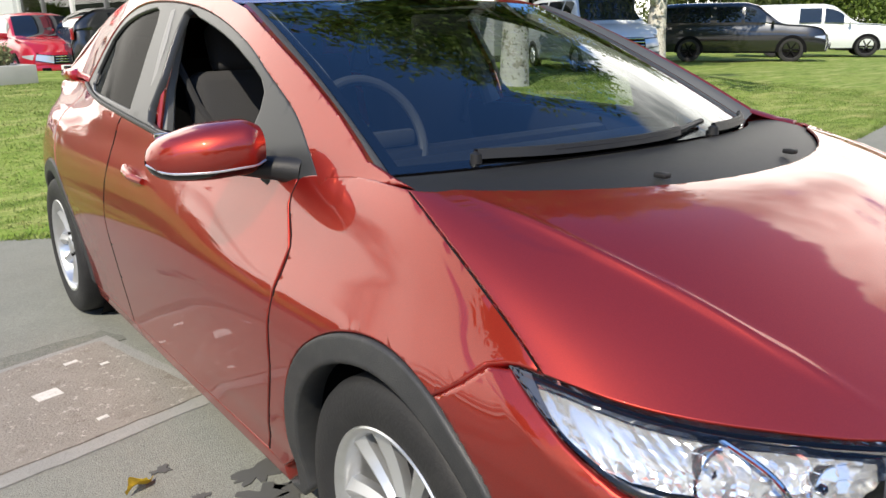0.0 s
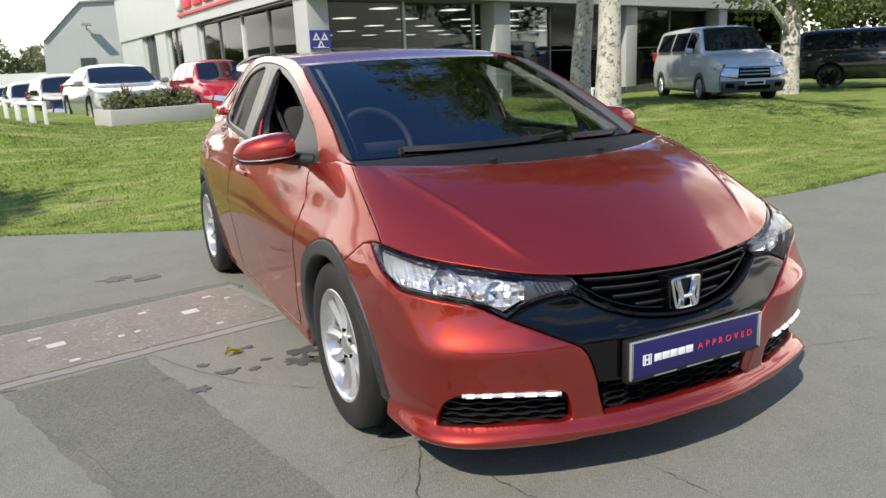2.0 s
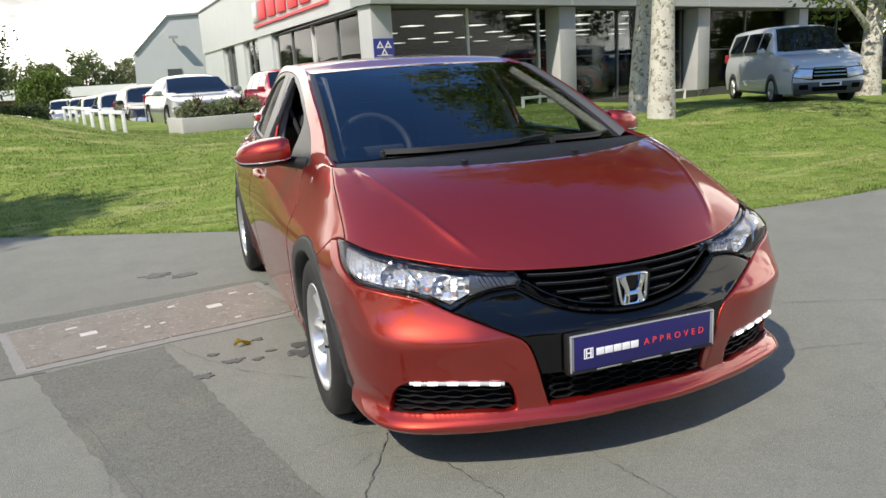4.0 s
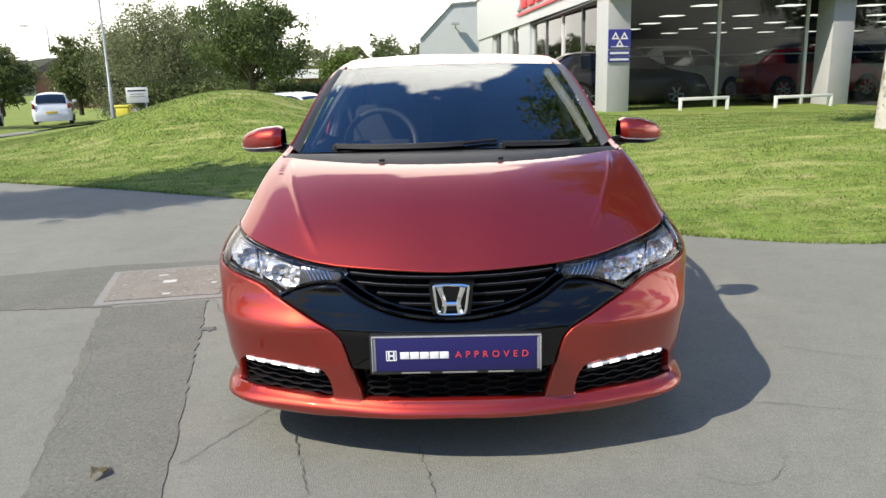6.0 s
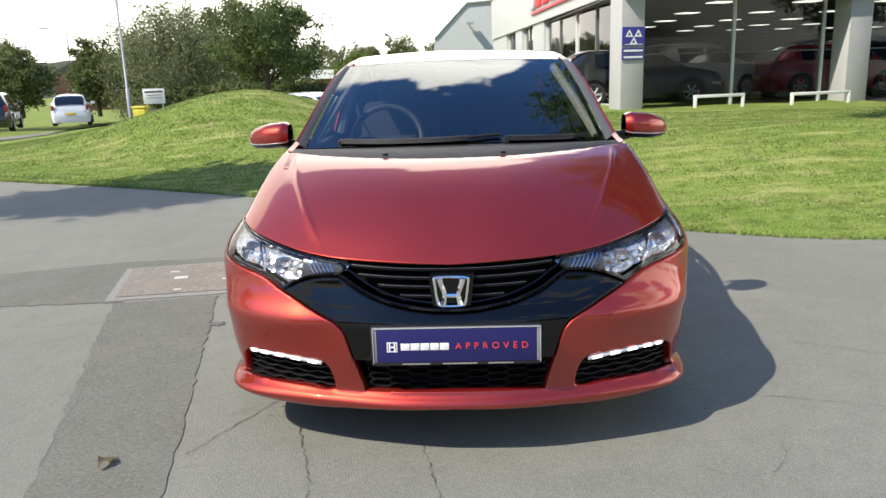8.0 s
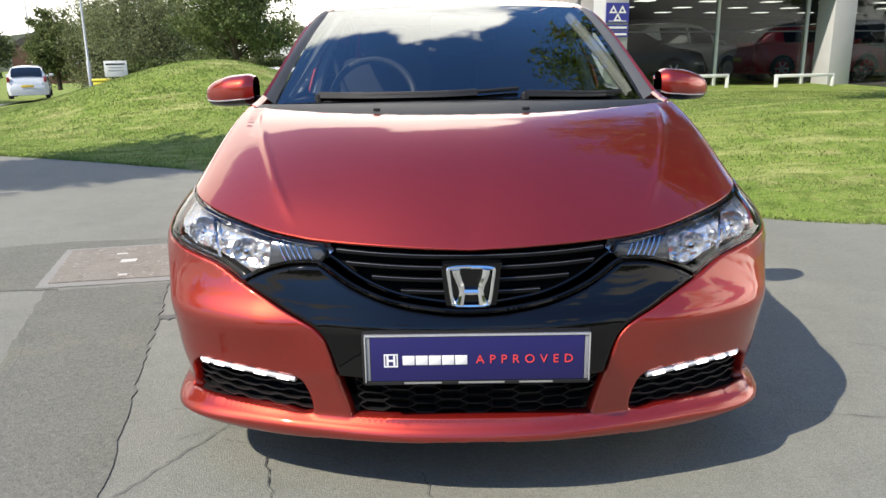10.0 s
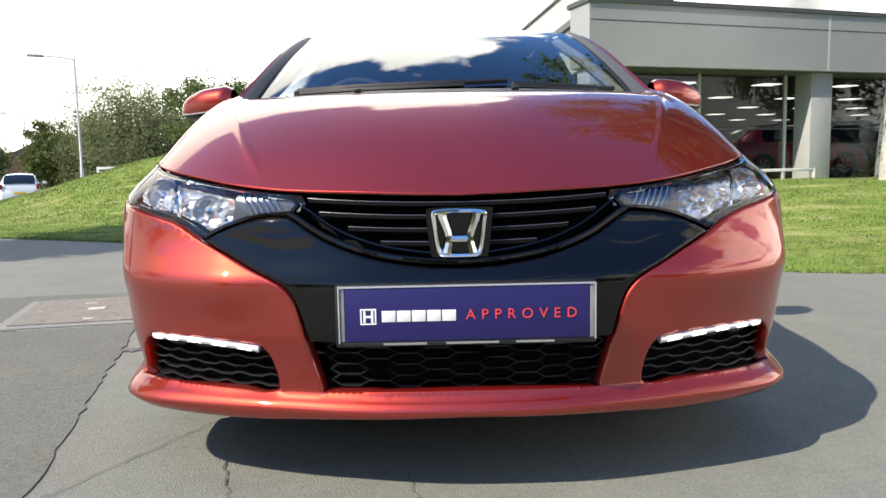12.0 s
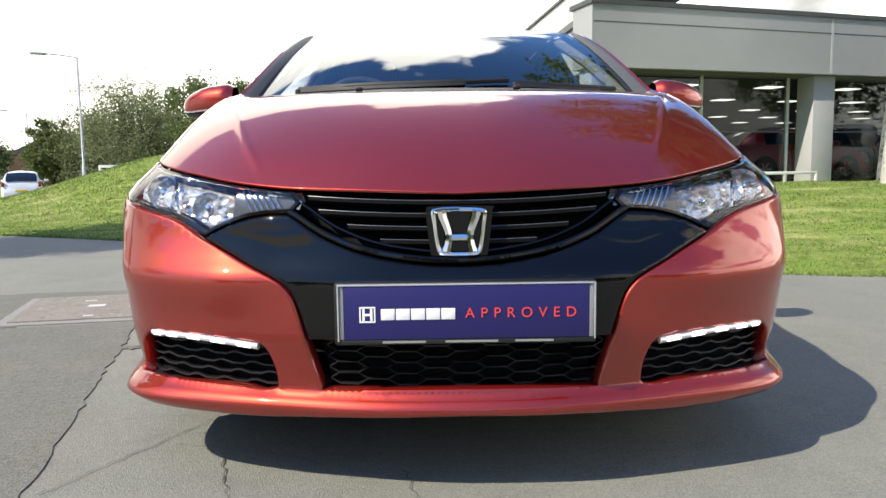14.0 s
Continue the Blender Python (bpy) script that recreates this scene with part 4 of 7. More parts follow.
def mat_disc():
    if not DISC:
        DISC.append(mat("brake_iron", (0.05, 0.05, 0.052), 0.5, 0.6))
    return DISC[0]


def build_lamp(car, side):
    """A headlight: clear lens, dark surround, bowls and an indicator."""
    upper = [(s, HOOD_EDGE(s) - 0.004) for s in (0.77, 0.74, 0.70, 0.62, 0.54, 0.46, 0.38, 0.32, 0.285)]
    loop = xz(LAMP_OUT, 5)[:-1] + [(0.777, 0.743)] + upper + [(0.272, 0.64)] + xz(LAMP_IN[::-1], 5)[:-1]
    loop = shrink(loop, 0.003)
    lamp = new("headlight")
    lamp.parent = car
    tagged(lamp, "clear swept-back headlight with chrome bowls")
    m = (lambda bm: bm) if side > 0 else flip_x
    lens = part("lens", m(panel(skin, [loop], 0.03, 0.003, 0.012, 0.0)), GLASS_CLEAR, lamp, "clear plastic lens")
    lens.visible_shadow = False

    def back(s, z):
        """A deep silvered floor broken into small tilted facets, narrow and upright towards the outer end."""
        w, h = (0.011, 0.060) if s > 0.52 else (0.017, 0.021)
        i, j = math.floor(s / w), math.floor(z / h)
        rnd = random.Random(i * 977 + j * 131)
        d = 0.052 + 0.012 * (rnd.uniform(-1, 1) * (s / w - i - 0.5) + rnd.uniform(-1, 1) * (z / h - j - 0.5)) + 0.25 * max(0.0, z - 0.67)
        return Vector(skin(s, z)) + Vector((-0.35 * d, d, 0))

    part("lamp_back", m(panel(back, [shrink(loop, 0.004)], 0.0052, 0, 0)), REFLECTOR, lamp, "bright reflector with small facets", 18)
    # two round bowls, each with a shielded bulb, and a bright bar between them
    for s, z, r in ((0.590, 0.664, 0.040), (0.472, 0.630, 0.036)):
        at = Vector(skin(s, z)) + Vector((-0.030, 0.040, -0.004))
        bowl = lathe([(0.0, r + 0.001), (-0.001, r), (0.012, r * 0.93), (0.028, r * 0.72), (0.040, r * 0.40), (0.044, 0.006)], 40, "y")
        bmesh.ops.translate(bowl, vec=at, verts=bowl.verts)
        part("bowl", m(bowl), BOWL, lamp, "round chrome bowl", 50)
        for k in range(7):
            a = 2 * math.pi * k / 7 + 0.2
            rib = [at + Vector((q * math.cos(a), y, q * math.sin(a))) for y, q in ((0.002, r * 0.97), (0.020, r * 0.82), (0.036, r * 0.5))]
            part("bowl_flute", m(tube(rib, 0.0022, 5)), BOWL, lamp)
        bulb = lathe([(0.040, 0.009), (0.006, 0.009), (-0.002, 0.0075), (-0.005, 0.0005)], 18, "y")
        bmesh.ops.translate(bulb, vec=at, verts=bulb.verts)
        part("bulb_shield", m(bulb), CHROME, lamp, "chrome bulb shield")
    bar = [Vector(skin(s, z)) + Vector((-0.012, 0.022, 0)) for s, z in ((0.512, 0.610), (0.520, 0.640), (0.535, 0.672), (0.560, 0.702))]
    part("lamp_divider", m(tube(curve(bar, 5), 0.0042, 8)), CHROME, lamp, "chrome bar between the bowls")

    def rim(s, z):
        return Vector(skin(s, z)) + Vector((-0.006, 0.014, 0))

    part("lamp_surround", m(panel(rim, [shrink(loop, 0.001), shrink(loop, 0.008)], 0.02, 0, 0.012)), BLACK_GLOSS, lamp, "black inner surround")
    tip = [p for p in loop if p[0] > 0.735]
    part("lamp_bezel", m(panel(rim, [tip], 0.02, 0, 0.008)), SMOKED, lamp, "smoked outer end of the lamp")
    # bright ribs at the inner end
    for k in range(6):
        s = 0.305 + 0.011 * k
        pts = [Vector(skin(s + 0.45 * (z - 0.62), z)) + Vector((-0.004, 0.018, 0)) for z in (0.618, 0.64, 0.664)]
        part("reflector_rib", m(tube(pts, 0.0017, 6)), CHROME, lamp)
    part("indicator_back", m(panel(lambda a, b: Vector(skin(a, b)) + Vector((-0.008, 0.026, 0)), [[p for p in shrink(loop, 0.006) if p[0] < 0.40]], 0.02, 0, 0)), SMOKED, lamp, "blue-grey inner end of the lamp")


def build_mirror(car, side):
    """A door mirror: painted shell, black underside, arm and sail; side -1 is the near one."""
    mirror = new("door_mirror")
    mirror.parent = car
    m = (lambda bm: bm) if side > 0 else flip_x
    wide = spline([(0, 0.050), (0.12, 0.062), (0.4, 0.062), (0.75, 0.052), (0.93, 0.034), (1, 0.006)])
    deep = spline([(0, 0.06), (0.2, 0.085), (0.5, 0.088), (0.8, 0.068), (0.95, 0.04), (1, 0.006)])

    def shell(a0, a1):
        def f(u, v):
            t, a = u, radians(a0 + (a1 - a0) * v)
            x = 0.815 + 0.225 * t
            zc = 0.987 - 0.006 * t - 0.02 * t * t
            ce, se = math.cos(a), math.sin(a)
            return (x, 0.625 - 0.045 * (1 - t) - deep(t) * math.copysign(abs(ce) ** 0.8, ce) + 0.03 * t * t, zc + wide(t) * math.copysign(abs(se) ** 0.85, se))
        return f

    part("mirror_shell", m(sheet(shell(-30, 165), 22, 30, flip=True)), PAINT, mirror, "orange-red painted mirror shell", 60)
    part("mirror_base", m(sheet(shell(165, 330), 22, 16, flip=True)), BLACK_GLOSS, mirror, "black underside of the mirror", 60)
    edge = [shell(-30, -30)(t / 12, 0) for t in range(13)]
    part("mirror_seam", m(tube(edge, 0.0030, 6)), CHROME_DULL, mirror, "bright line along the mirror")
    part("mirror_glass", m(box((0.17, 0.004, 0.085), (0.915, 0.70, 0.975), 0.001)), CHROME, mirror, "mirror glass")
    arm = [(0.735, 0.50, 0.925), (0.78, 0.555, 0.932), (0.83, 0.60, 0.938), (0.88, 0.62, 0.942)]
    part("mirror_arm", m(tube([Vector(p) for p in arm], [0.034, 0.028, 0.025, 0.02], 12)), BLACK_PLASTIC, mirror, "black mirror arm")


def build_car():
    car = thing("hatchback_car", "orange-red metallic five-door hatchback parked on grey asphalt", "car", (CAR_X, 0, 0))
    # bonnet
    hood = [(-0.725, 0.003), (0.725, 0.003), (0.725, 0.648), (-0.725, 0.648)]
    part("bonnet", panel(hood_skin, [hood], 0.008, 0.0015, 0.004), PAINT, car, "creased orange-red bonnet", 180)
    # front bumper with its lip, and two pockets for the fog lamps
    arch_front = [(y, z) for y, z in arc(0.02, 0.297, 0.404, 115, 197, 16)]
    tail = side_loop([(-0.238, 0.737)] + arch_front)
    under = [(at_y(-0.375, 0.185), 0.185), (0.77, 0.180), (0.69, 0.173), (0.59, 0.172), (0.37, 0.173), (0.2, 0.184), (0, 0.190)]
    half = [(0, 0.243), (0.12, 0.242)] + xz(RED_EDGE, 6)[:-1] + xz(LAMP_OUT, 6) + tail + xz(under, 5)
    bumper_loop = half[:-1] + [(0, 0.190)] + [(-a, b) for a, b in half[:-1][::-1] if a > 1e-6]
    fog = xz(FOG + [FOG[0]], 5)[:-1]
    bumper = part("front_bumper", panel(skin, [shrink(bumper_loop, 0.0004), fog, [(-a, b) for a, b in fog[::-1]]], 0.012, 0.003, 0.03), PAINT, car, "orange-red front bumper with a low lip", 180)
    # black mask round the number plate
    mask_half = [(0, 0.345), (0.20, 0.345), (0.2585, 0.347)] + [p for p in xz(RED_EDGE, 6)[:-1] if p[1] > 0.36] + xz(LAMP_IN, 6)[:-1] + xz(SMILE, 6)
    part("grille_surround", panel(skin, [shrink(both(mask_half), 0.0015)], 0.016, 0.005, 0.03, -0.002), BLACK_GLOSS, car, "gloss black nose panel", 180)

    def deeper(d):
        return lambda s, z: Vector(skin(s, z)) + Vector((-0.3 * d * (1 if s > 0 else -1) * min(abs(s) / 0.4, 1), d, 0))

    # upper grille: a smile-shaped opening with bars and the badge
    smile = both([(0, HOOD_EDGE(0) + 0.01), (0.10, HOOD_EDGE(0.1) + 0.01), (0.2, HOOD_EDGE(0.2) + 0.01), (0.285, HOOD_EDGE(0.285) + 0.004)] + xz(SMILE, 6))
    grille = new("upper_grille")
    grille.parent = car
    tagged(grille, "black smile-shaped upper grille")
    # a near-black sheet puts the shade behind the bars into colour
    part("grille_back", panel(deeper(0.07), [smile], 0.03, 0, 0), DARK, grille, "near-black sheet for the shade behind the grille")
    rim = [Vector(skin(s, z)) + Vector((0, 0.004, 0.006)) for s, z in [(-a, b) for a, b in xz(SMILE, 8)] + xz(SMILE, 8)[::-1][1:]]
    part("grille_rim", tube(rim, 0.007, 10), BLACK_GLOSS, grille, "raised black rim")
    inner = [Vector(skin(0.93 * s, z + 0.020)) + Vector((0, 0.022, 0)) for s, z in [(-a, b) for a, b in xz(SMILE, 8)] + xz(SMILE, 8)[::-1][1:]]
    part("grille_trough", tube(inner, 0.0045, 8), BLACK_GLOSS, grille)
    for z, reach in ((0.640, 0.255), (0.612, 0.235), (0.584, 0.185), (0.556, 0.13)):
        def slat(u, v, z=z, reach=reach):
            s = (2 * u - 1) * reach
            p = Vector(skin(s, z)) + Vector((0, 0.018, -0.004 + 0.012 * (abs(s) / 0.25) ** 2))
            prof = ((0, 0.006), (0.0, -0.002), (0.03, -0.010), (0.035, 0.004), (0, 0.006))[round(v * 4)]
            return p + Vector((0, prof[0], prof[1]))
        bar = part("grille_bar", sheet(slat, 40, 4), GRILLE_BLACK, grille, "black grille bar", 50)
        # a thin grey tube paints the highlight along the bar's upper edge
        line = [Vector(slat(k / 24, 0)) + Vector((0, 0.0005, 0)) for k in range(25)]
        part("bar_highlight", tube(line, 0.0013, 5), EDGE_HIGHLIGHT, bar, "thin grey line standing for the highlight on the bar's edge")
    badge = new("badge")
    badge.parent = car
    tagged(badge, "chrome maker's badge on a black block")
    bz = 0.580
    by = skin(0, bz)[1]
    block = part("badge_block", prism([(p.x, p.y) for p in curve([(-0.062, 0.632), (0.062, 0.632), (0.070, 0.620), (0.060, 0.530), (0.05, 0.524), (-0.05, 0.524), (-0.060, 0.530), (-0.070, 0.620), (-0.062, 0.632)], 3)][:-1], 0.05), BLACK_GLOSS, badge)
    block.location = (0, by - 0.014, 0)
    tilt = lambda z: by - 0.018 - 0.10 * (0.58 - z)
    ring = [(0.0545, 0.618), (0.052, 0.598), (0.044, 0.545), (0.036, 0.534), (0.02, 0.532), (0, 0.5315)]
    ring = [(0, 0.6255), (0.03, 0.625), (0.050, 0.6225)] + ring
    loop = ring + [(-a, b) for a, b in ring[::-1][1:-1]]
    loop = [Vector((p.x, tilt(p.y), p.y)) for p in curve([(a, b) for a, b in loop] + [loop[0]], 4)]
    part("badge_ring", tube(loop, 0.0052, 8, caps=False), CHROME, badge, "chrome ring")
    for k in (-1, 1):
        bar = [(k * 0.036, 0.620), (k * 0.034, 0.608), (k * 0.0245, 0.582), (k * 0.0215, 0.568), (k * 0.024, 0.552), (k * 0.028, 0.536)]
        part("badge_upright", tube([Vector((a, tilt(b) - 0.001, b)) for a, b in bar], [0.0120, 0.0112, 0.0098, 0.0096, 0.0102, 0.0118], 8), CHROME, badge)
    part("badge_crossbar", tube([Vector((a, tilt(0.567) - 0.001, 0.567)) for a in (-0.020, 0, 0.020)], 0.0085, 8), CHROME, badge)
    # lower grille
    low = [(-0.262, 0.352), (0.262, 0.352), (0.25, 0.28), (0.243, 0.236), (-0.243, 0.236), (-0.25, 0.28)]
    lower = new("lower_grille")
    lower.parent = car
    tagged(lower, "black honeycomb lower grille")
    # the same near-black backing gives the shade behind the honeycomb
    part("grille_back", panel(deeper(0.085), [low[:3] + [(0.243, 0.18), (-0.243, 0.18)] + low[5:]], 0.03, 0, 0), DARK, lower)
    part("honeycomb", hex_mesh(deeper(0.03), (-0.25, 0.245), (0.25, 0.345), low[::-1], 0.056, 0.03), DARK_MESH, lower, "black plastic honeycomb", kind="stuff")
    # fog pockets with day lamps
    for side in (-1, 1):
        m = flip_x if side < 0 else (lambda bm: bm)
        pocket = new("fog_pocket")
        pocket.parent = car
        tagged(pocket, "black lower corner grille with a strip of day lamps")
        # near-black backing in place of the pocket's inner shade
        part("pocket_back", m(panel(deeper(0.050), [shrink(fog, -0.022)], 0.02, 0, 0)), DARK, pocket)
        for k in range(5):
            z0 = 0.238 + 0.021 * k
            pts = []
            for i in range(41):
                s = 0.333 + 0.31 * i / 40
                w = ((i + 4 * (k % 2)) % 8) / 8
                z = z0 + 0.004 * (s - 0.33) + (0.0 if w < 0.4 else 0.006 * math.sin((w - 0.4) / 0.6 * math.pi))
                if inside(np.array([[s, z]]), np.array(fog))[0]:
                    pts.append(Vector(deeper(0.026)(s, z)))
            if len(pts) > 3:
                bm = bmesh.new()
                rows = [[bm.verts.new(p + Vector(o)) for o in ((0, 0, 0.002), (0, 0, -0.002), (0, 0.02, -0.006), (0, 0.02, 0.0))] for p in pts]
                for a, b in zip(rows, rows[1:]):
                    for i in range(4):
                        bm.faces.new((a[i], a[(i + 1) % 4], b[(i + 1) % 4], b[i]))
                bmesh.ops.recalc_face_normals(bm, faces=bm.faces)
                part("pocket_slat", m(bm), DARK_MESH, pocket, angle=60)
        strip = [(0.572, 0.3415), (0.53, 0.3435), (0.472, 0.343), (0.41, 0.338), (0.350, 0.330)]
        line = curve(strip, 10)
        led = [Vector(deeper(0.006)(p.x, p.y)) for p in line]
        part("day_lamp", m(tube(led, 0.0085, 10)), GLASS_LED, pocket, "clear day lamp strip")
        for k in range(5):
            seg = [Vector(deeper(0.0005)(p.x, p.y)) - Vector((0, 0.0025, 0)) for p in line[2 + 8 * k : 7 + 8 * k]]
            part("led", m(tube(seg, 0.0055, 8)), LED, pocket, "lit white diode")
        build_lamp(car, side)
        build_mirror(car, side)
        # front wing
        wing = [(0.728, 0.749)]
        shut = [hood_skin(HW, 0.65 * v) for v in (0.12, 0.3, 0.5, 0.7, 0.85, 1.0)]
        wing += [(at_skin(p), p.z) for p in shut]
        cut = side_loop([(0.20, 0.950), (0.29, 0.948), (0.38, 0.938), (0.472, 0.918), (0.478, 0.864), (0.42, 0.78), (0.425, 0.66), (0.45, 0.5), (0.515, 0.34), (0.575, 0.215)])
        wing += xz(cut, 4)
        wing += side_loop([(0.50, 0.20)] + arc(0.02, 0.297, 0.404, -5, 115, 26)) + side_loop([(-0.238, 0.737)])
        wing += [(0.780, 0.747), (0.76, 0.7495)]
        part("front_wing", m(panel(skin, [shrink(wing, 0.0005)], 0.02, 0.0018, 0.02)), PAINT, car, "orange-red front wing", 180)
        # dark tubes fill the panel gaps in place of the shade inside them
        seam = [Vector(skin(q, z)) for q, z in xz(cut[3:], 4)]
        part("shut_line_shade", m(tube([p - Vector((0.0022, 0, 0)) for p in seam], 0.0033, 6)), DARK, car, "dark strip standing for the shade in the shut line")
        edge_line = [Vector(hood_skin(HW * 1.001, 0.65 * v)) - Vector((0.0, 0, 0.0035)) for v in np.linspace(0.02, 0.98, 16)]
        part("shut_line_shade", m(tube(edge_line, 0.0024, 6)), DARK, car, "dark strip standing for the shade in the shut line")
        # doors
        back_cut = [(1.70, 0.962), (1.735, 0.88), (1.74, 0.6), (1.70, 0.215)]
        belt1 = [(y, z) for y, z in BELT if 0.5 < y < 1.65]
        door = side_loop([(0.478, 0.916)] + belt1[::-1] + back_cut + [(1.2, 0.212), (0.581, 0.215), (0.521, 0.34), (0.456, 0.5), (0.431, 0.66), (0.426, 0.78), (0.484, 0.864)])
        # another dark filler tube for the shade in the gap behind the door
        part("shut_line_shade", m(tube([Vector(skin(at_y(y + 0.004, z), z)) - Vector((0.0022, 0, 0)) for y, z in [(p.x, p.y) for p in curve(back_cut, 5)]], 0.0033, 6)), DARK, car, "dark strip standing for the shade in the shut line")
        d1 = part("front_door", m(panel(skin, [shrink(door, 0.0005)], 0.025, 0.0018, 0.02)), PAINT, car, "orange-red front door", 180)
        grab = [(1.335, 0.792), (1.40, 0.800), (1.47, 0.808), (1.535, 0.812)]
        part("door_handle", m(tube([Vector(side_skin(y, z)) + Vector((0.022 if 0 < i < 3 else 0.004, 0, 0)) for i, (y, z) in enumerate(grab)], [0.010, 0.014, 0.014, 0.010], 10)), PAINT, d1, "body-coloured pull handle")
        cup = lathe([(0.0012, 0.048), (0.0018, 0.044), (0.002, 0.001)], 24)
        bmesh.ops.scale(cup, vec=(1, 1.2, 0.8), verts=cup.verts)
        bmesh.ops.rotate(cup, matrix=Matrix.Rotation(0.16, 3, "Y"), verts=cup.verts)
        bmesh.ops.translate(cup, vec=Vector(side_skin(1.43, 0.790)) + Vector((0.002, 0, 0)), verts=cup.verts)
        part("handle_cup", m(cup), PAINT, d1, "shallow cup behind the handle")
        arch_r = arc(2.635, 0.297, 0.404, 183, 112, 18)
        rear = side_loop([(1.742, 0.88), (1.707, 0.962), (2.0, 0.985), (2.60, 1.018), (2.63, 0.96), (2.60, 0.80)] + arch_r[::-1] + [(2.24, 0.215), (1.706, 0.215), (1.746, 0.6)])
        part("rear_door", m(panel(skin, [shrink(rear, 0.0005)], 0.03, 0.0018, 0.02)), PAINT, car, "orange-red rear door", 180)
        quarter = side_loop([(2.606, 0.80), (2.636, 0.96), (2.606, 1.018), (2.9, 1.02), (3.33, 1.0), (3.35, 0.6), (3.30, 0.25), (3.05, 0.22)] + arc(2.635, 0.297, 0.404, -10, 110, 22))
        part("rear_quarter", m(panel(skin, [shrink(quarter, 0.0015)], 0.03, 0.004, 0.02)), PAINT, car, "orange-red rear quarter panel", 180)
        sill = side_loop([(0.50, 0.205), (1.2, 0.203), (2.26, 0.208), (2.26, 0.150), (0.50, 0.150)])
        part("sill", m(panel(skin, [sill], 0.03, 0.004, 0.05, -0.006)), PAINT, car, "painted sill", 180)
        # wheel arch cladding
        for y0, a0, a1, extra in ((0.02, -14, 190, [(0.475, 0.17), (0.395, 0.17)]), (2.635, -12, 192, [])):
            outer, innr = arc(y0, 0.297, 0.4025, a1, a0, 40), arc(y0 - 0.004, 0.297, 0.346, a0, a1, 40)
            ring = side_loop(outer + extra + innr)
            part("arch_cladding", m(panel(skin, [ring], 0.02, 0.005, 0.06, 0.004)), CLADDING, car, "dark grey plastic wheel arch trim", 180)
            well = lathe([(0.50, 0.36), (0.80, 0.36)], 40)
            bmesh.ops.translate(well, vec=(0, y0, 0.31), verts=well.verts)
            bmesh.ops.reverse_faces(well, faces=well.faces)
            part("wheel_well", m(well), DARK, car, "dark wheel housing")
        build_wheel("front_wheel", car, side * 0.772, 0.0, side)
        build_wheel("rear_wheel", car, side * 0.785, 2.60, side)
        # pillars, roof rail and window frames
        top = [(0.105, 0.953), (0.17, 0.962)] + [(y, ROOF_SIDE(y)) for y in (0.26, 0.4, 0.6, 0.8, 1.0, 1.2, 1.5, 1.9, 2.3, 2.6, 2.8, 3.0, 3.15, 3.31)]
        frame_loop = top + [(3.31, 1.015), (2.9, 1.025), (2.62, 1.022)] + xz(WINDOW[::-1], 5) + [(0.36, 0.932), (0.29, 0.943), (0.20, 0.945)]
        part("body_side", m(panel(side_skin, [shrink(frame_loop, 0.0)], 0.02, 0.0015, 0.02, 0.0006)), PAINT, car, "orange-red windscreen pillar and roof rail", 180)
        win = xz(WINDOW, 6) + xz(BELT, 6)[1:-1]
        glass_f = [(0.74, 0.945), (0.74, 1.09), (0.90, 1.17), (1.1, 1.228), (1.35, 1.278), (1.50, 1.296), (1.47, 1.1), (1.44, 0.965), (1.1, 0.95)]
        glass_r = [(1.66, 0.985), (1.70, 1.15), (1.76, 1.305), (1.93, 1.308), (2.15, 1.272), (2.3, 1.215), (2.33, 1.19), (2.40, 1.03), (2.0, 1.005)]
        frame_b = panel(side_skin, [shrink(win, 0.001), xz(glass_f + [glass_f[0]], 3)[:-1], xz(glass_r + [glass_r[0]], 3)[:-1]], 0.025, 0.003, 0.02, -0.004)
        part("window_frame", m(frame_b), FRAME_BLACK, car, "satin black window frames and pillars", 180)
        part("rear_door_glass", m(panel(side_skin, [shrink(xz(glass_r + [glass_r[0]], 3)[:-1], -0.006)], 0.04, 0, 0, -0.014)), GLASS_SIDE, car, "tinted rear door glass", 180)
        rail = [Vector(side_skin(y, z)) + Vector((0.004, 0, 0)) for y, z in xz(BELT[:-1], 6)]
        part("belt_moulding", m(tube(rail, 0.008, 8)), BLACK_PLASTIC, car, "black strip under the windows")
        # black strip beside the windscreen
        def strip(u, v):
            y = 0.24 + 0.80 * v
            return Vector(screen_skin(0.67, 0.9 * v)).lerp(Vector(side_skin(y, ROOF_SIDE(y))), u) + Vector((0, -0.002, 0.006 * (1 - abs(2 * u - 1))))
        part("pillar_trim", m(sheet(lambda u, v: strip(0.74 * u, v), 4, 24)), PILLAR_GREY, car, "grey-black trim along the windscreen")
        part("pillar_skin", m(sheet(lambda u, v: strip(0.75 + 0.25 * u, v), 3, 24)), PAINT, car, "orange-red windscreen pillar", 180)
        # rear lamp
        part("rear_lamp", m(box((0.09, 0.22, 0.060), (0.595, 3.20, 1.030), 0.025)), RED_LENS, car, "red rear lamp")
    # windscreen, cowl, roof
    ws = part("windscreen", panel(screen_skin, [[(-0.668, 0.0), (0.668, 0.0), (0.668, 0.896), (-0.668, 0.896)]], 0.05, 0, 0), GLASS_WS, car, "windscreen mirroring blue sky and trees", 180)
    ws.visible_shadow = False
    border = panel(screen_skin, [[(-0.669, -0.004), (0.669, -0.004), (0.669, 0.898), (-0.669, 0.898)], [(-0.645, 0.03), (0.645, 0.03), (0.645, 0.893), (-0.645, 0.893)]], 0.05, 0, 0, -0.004)
    part("windscreen_border", border, BLACK_GLOSS, car, "black ceramic border of the glass", 180)

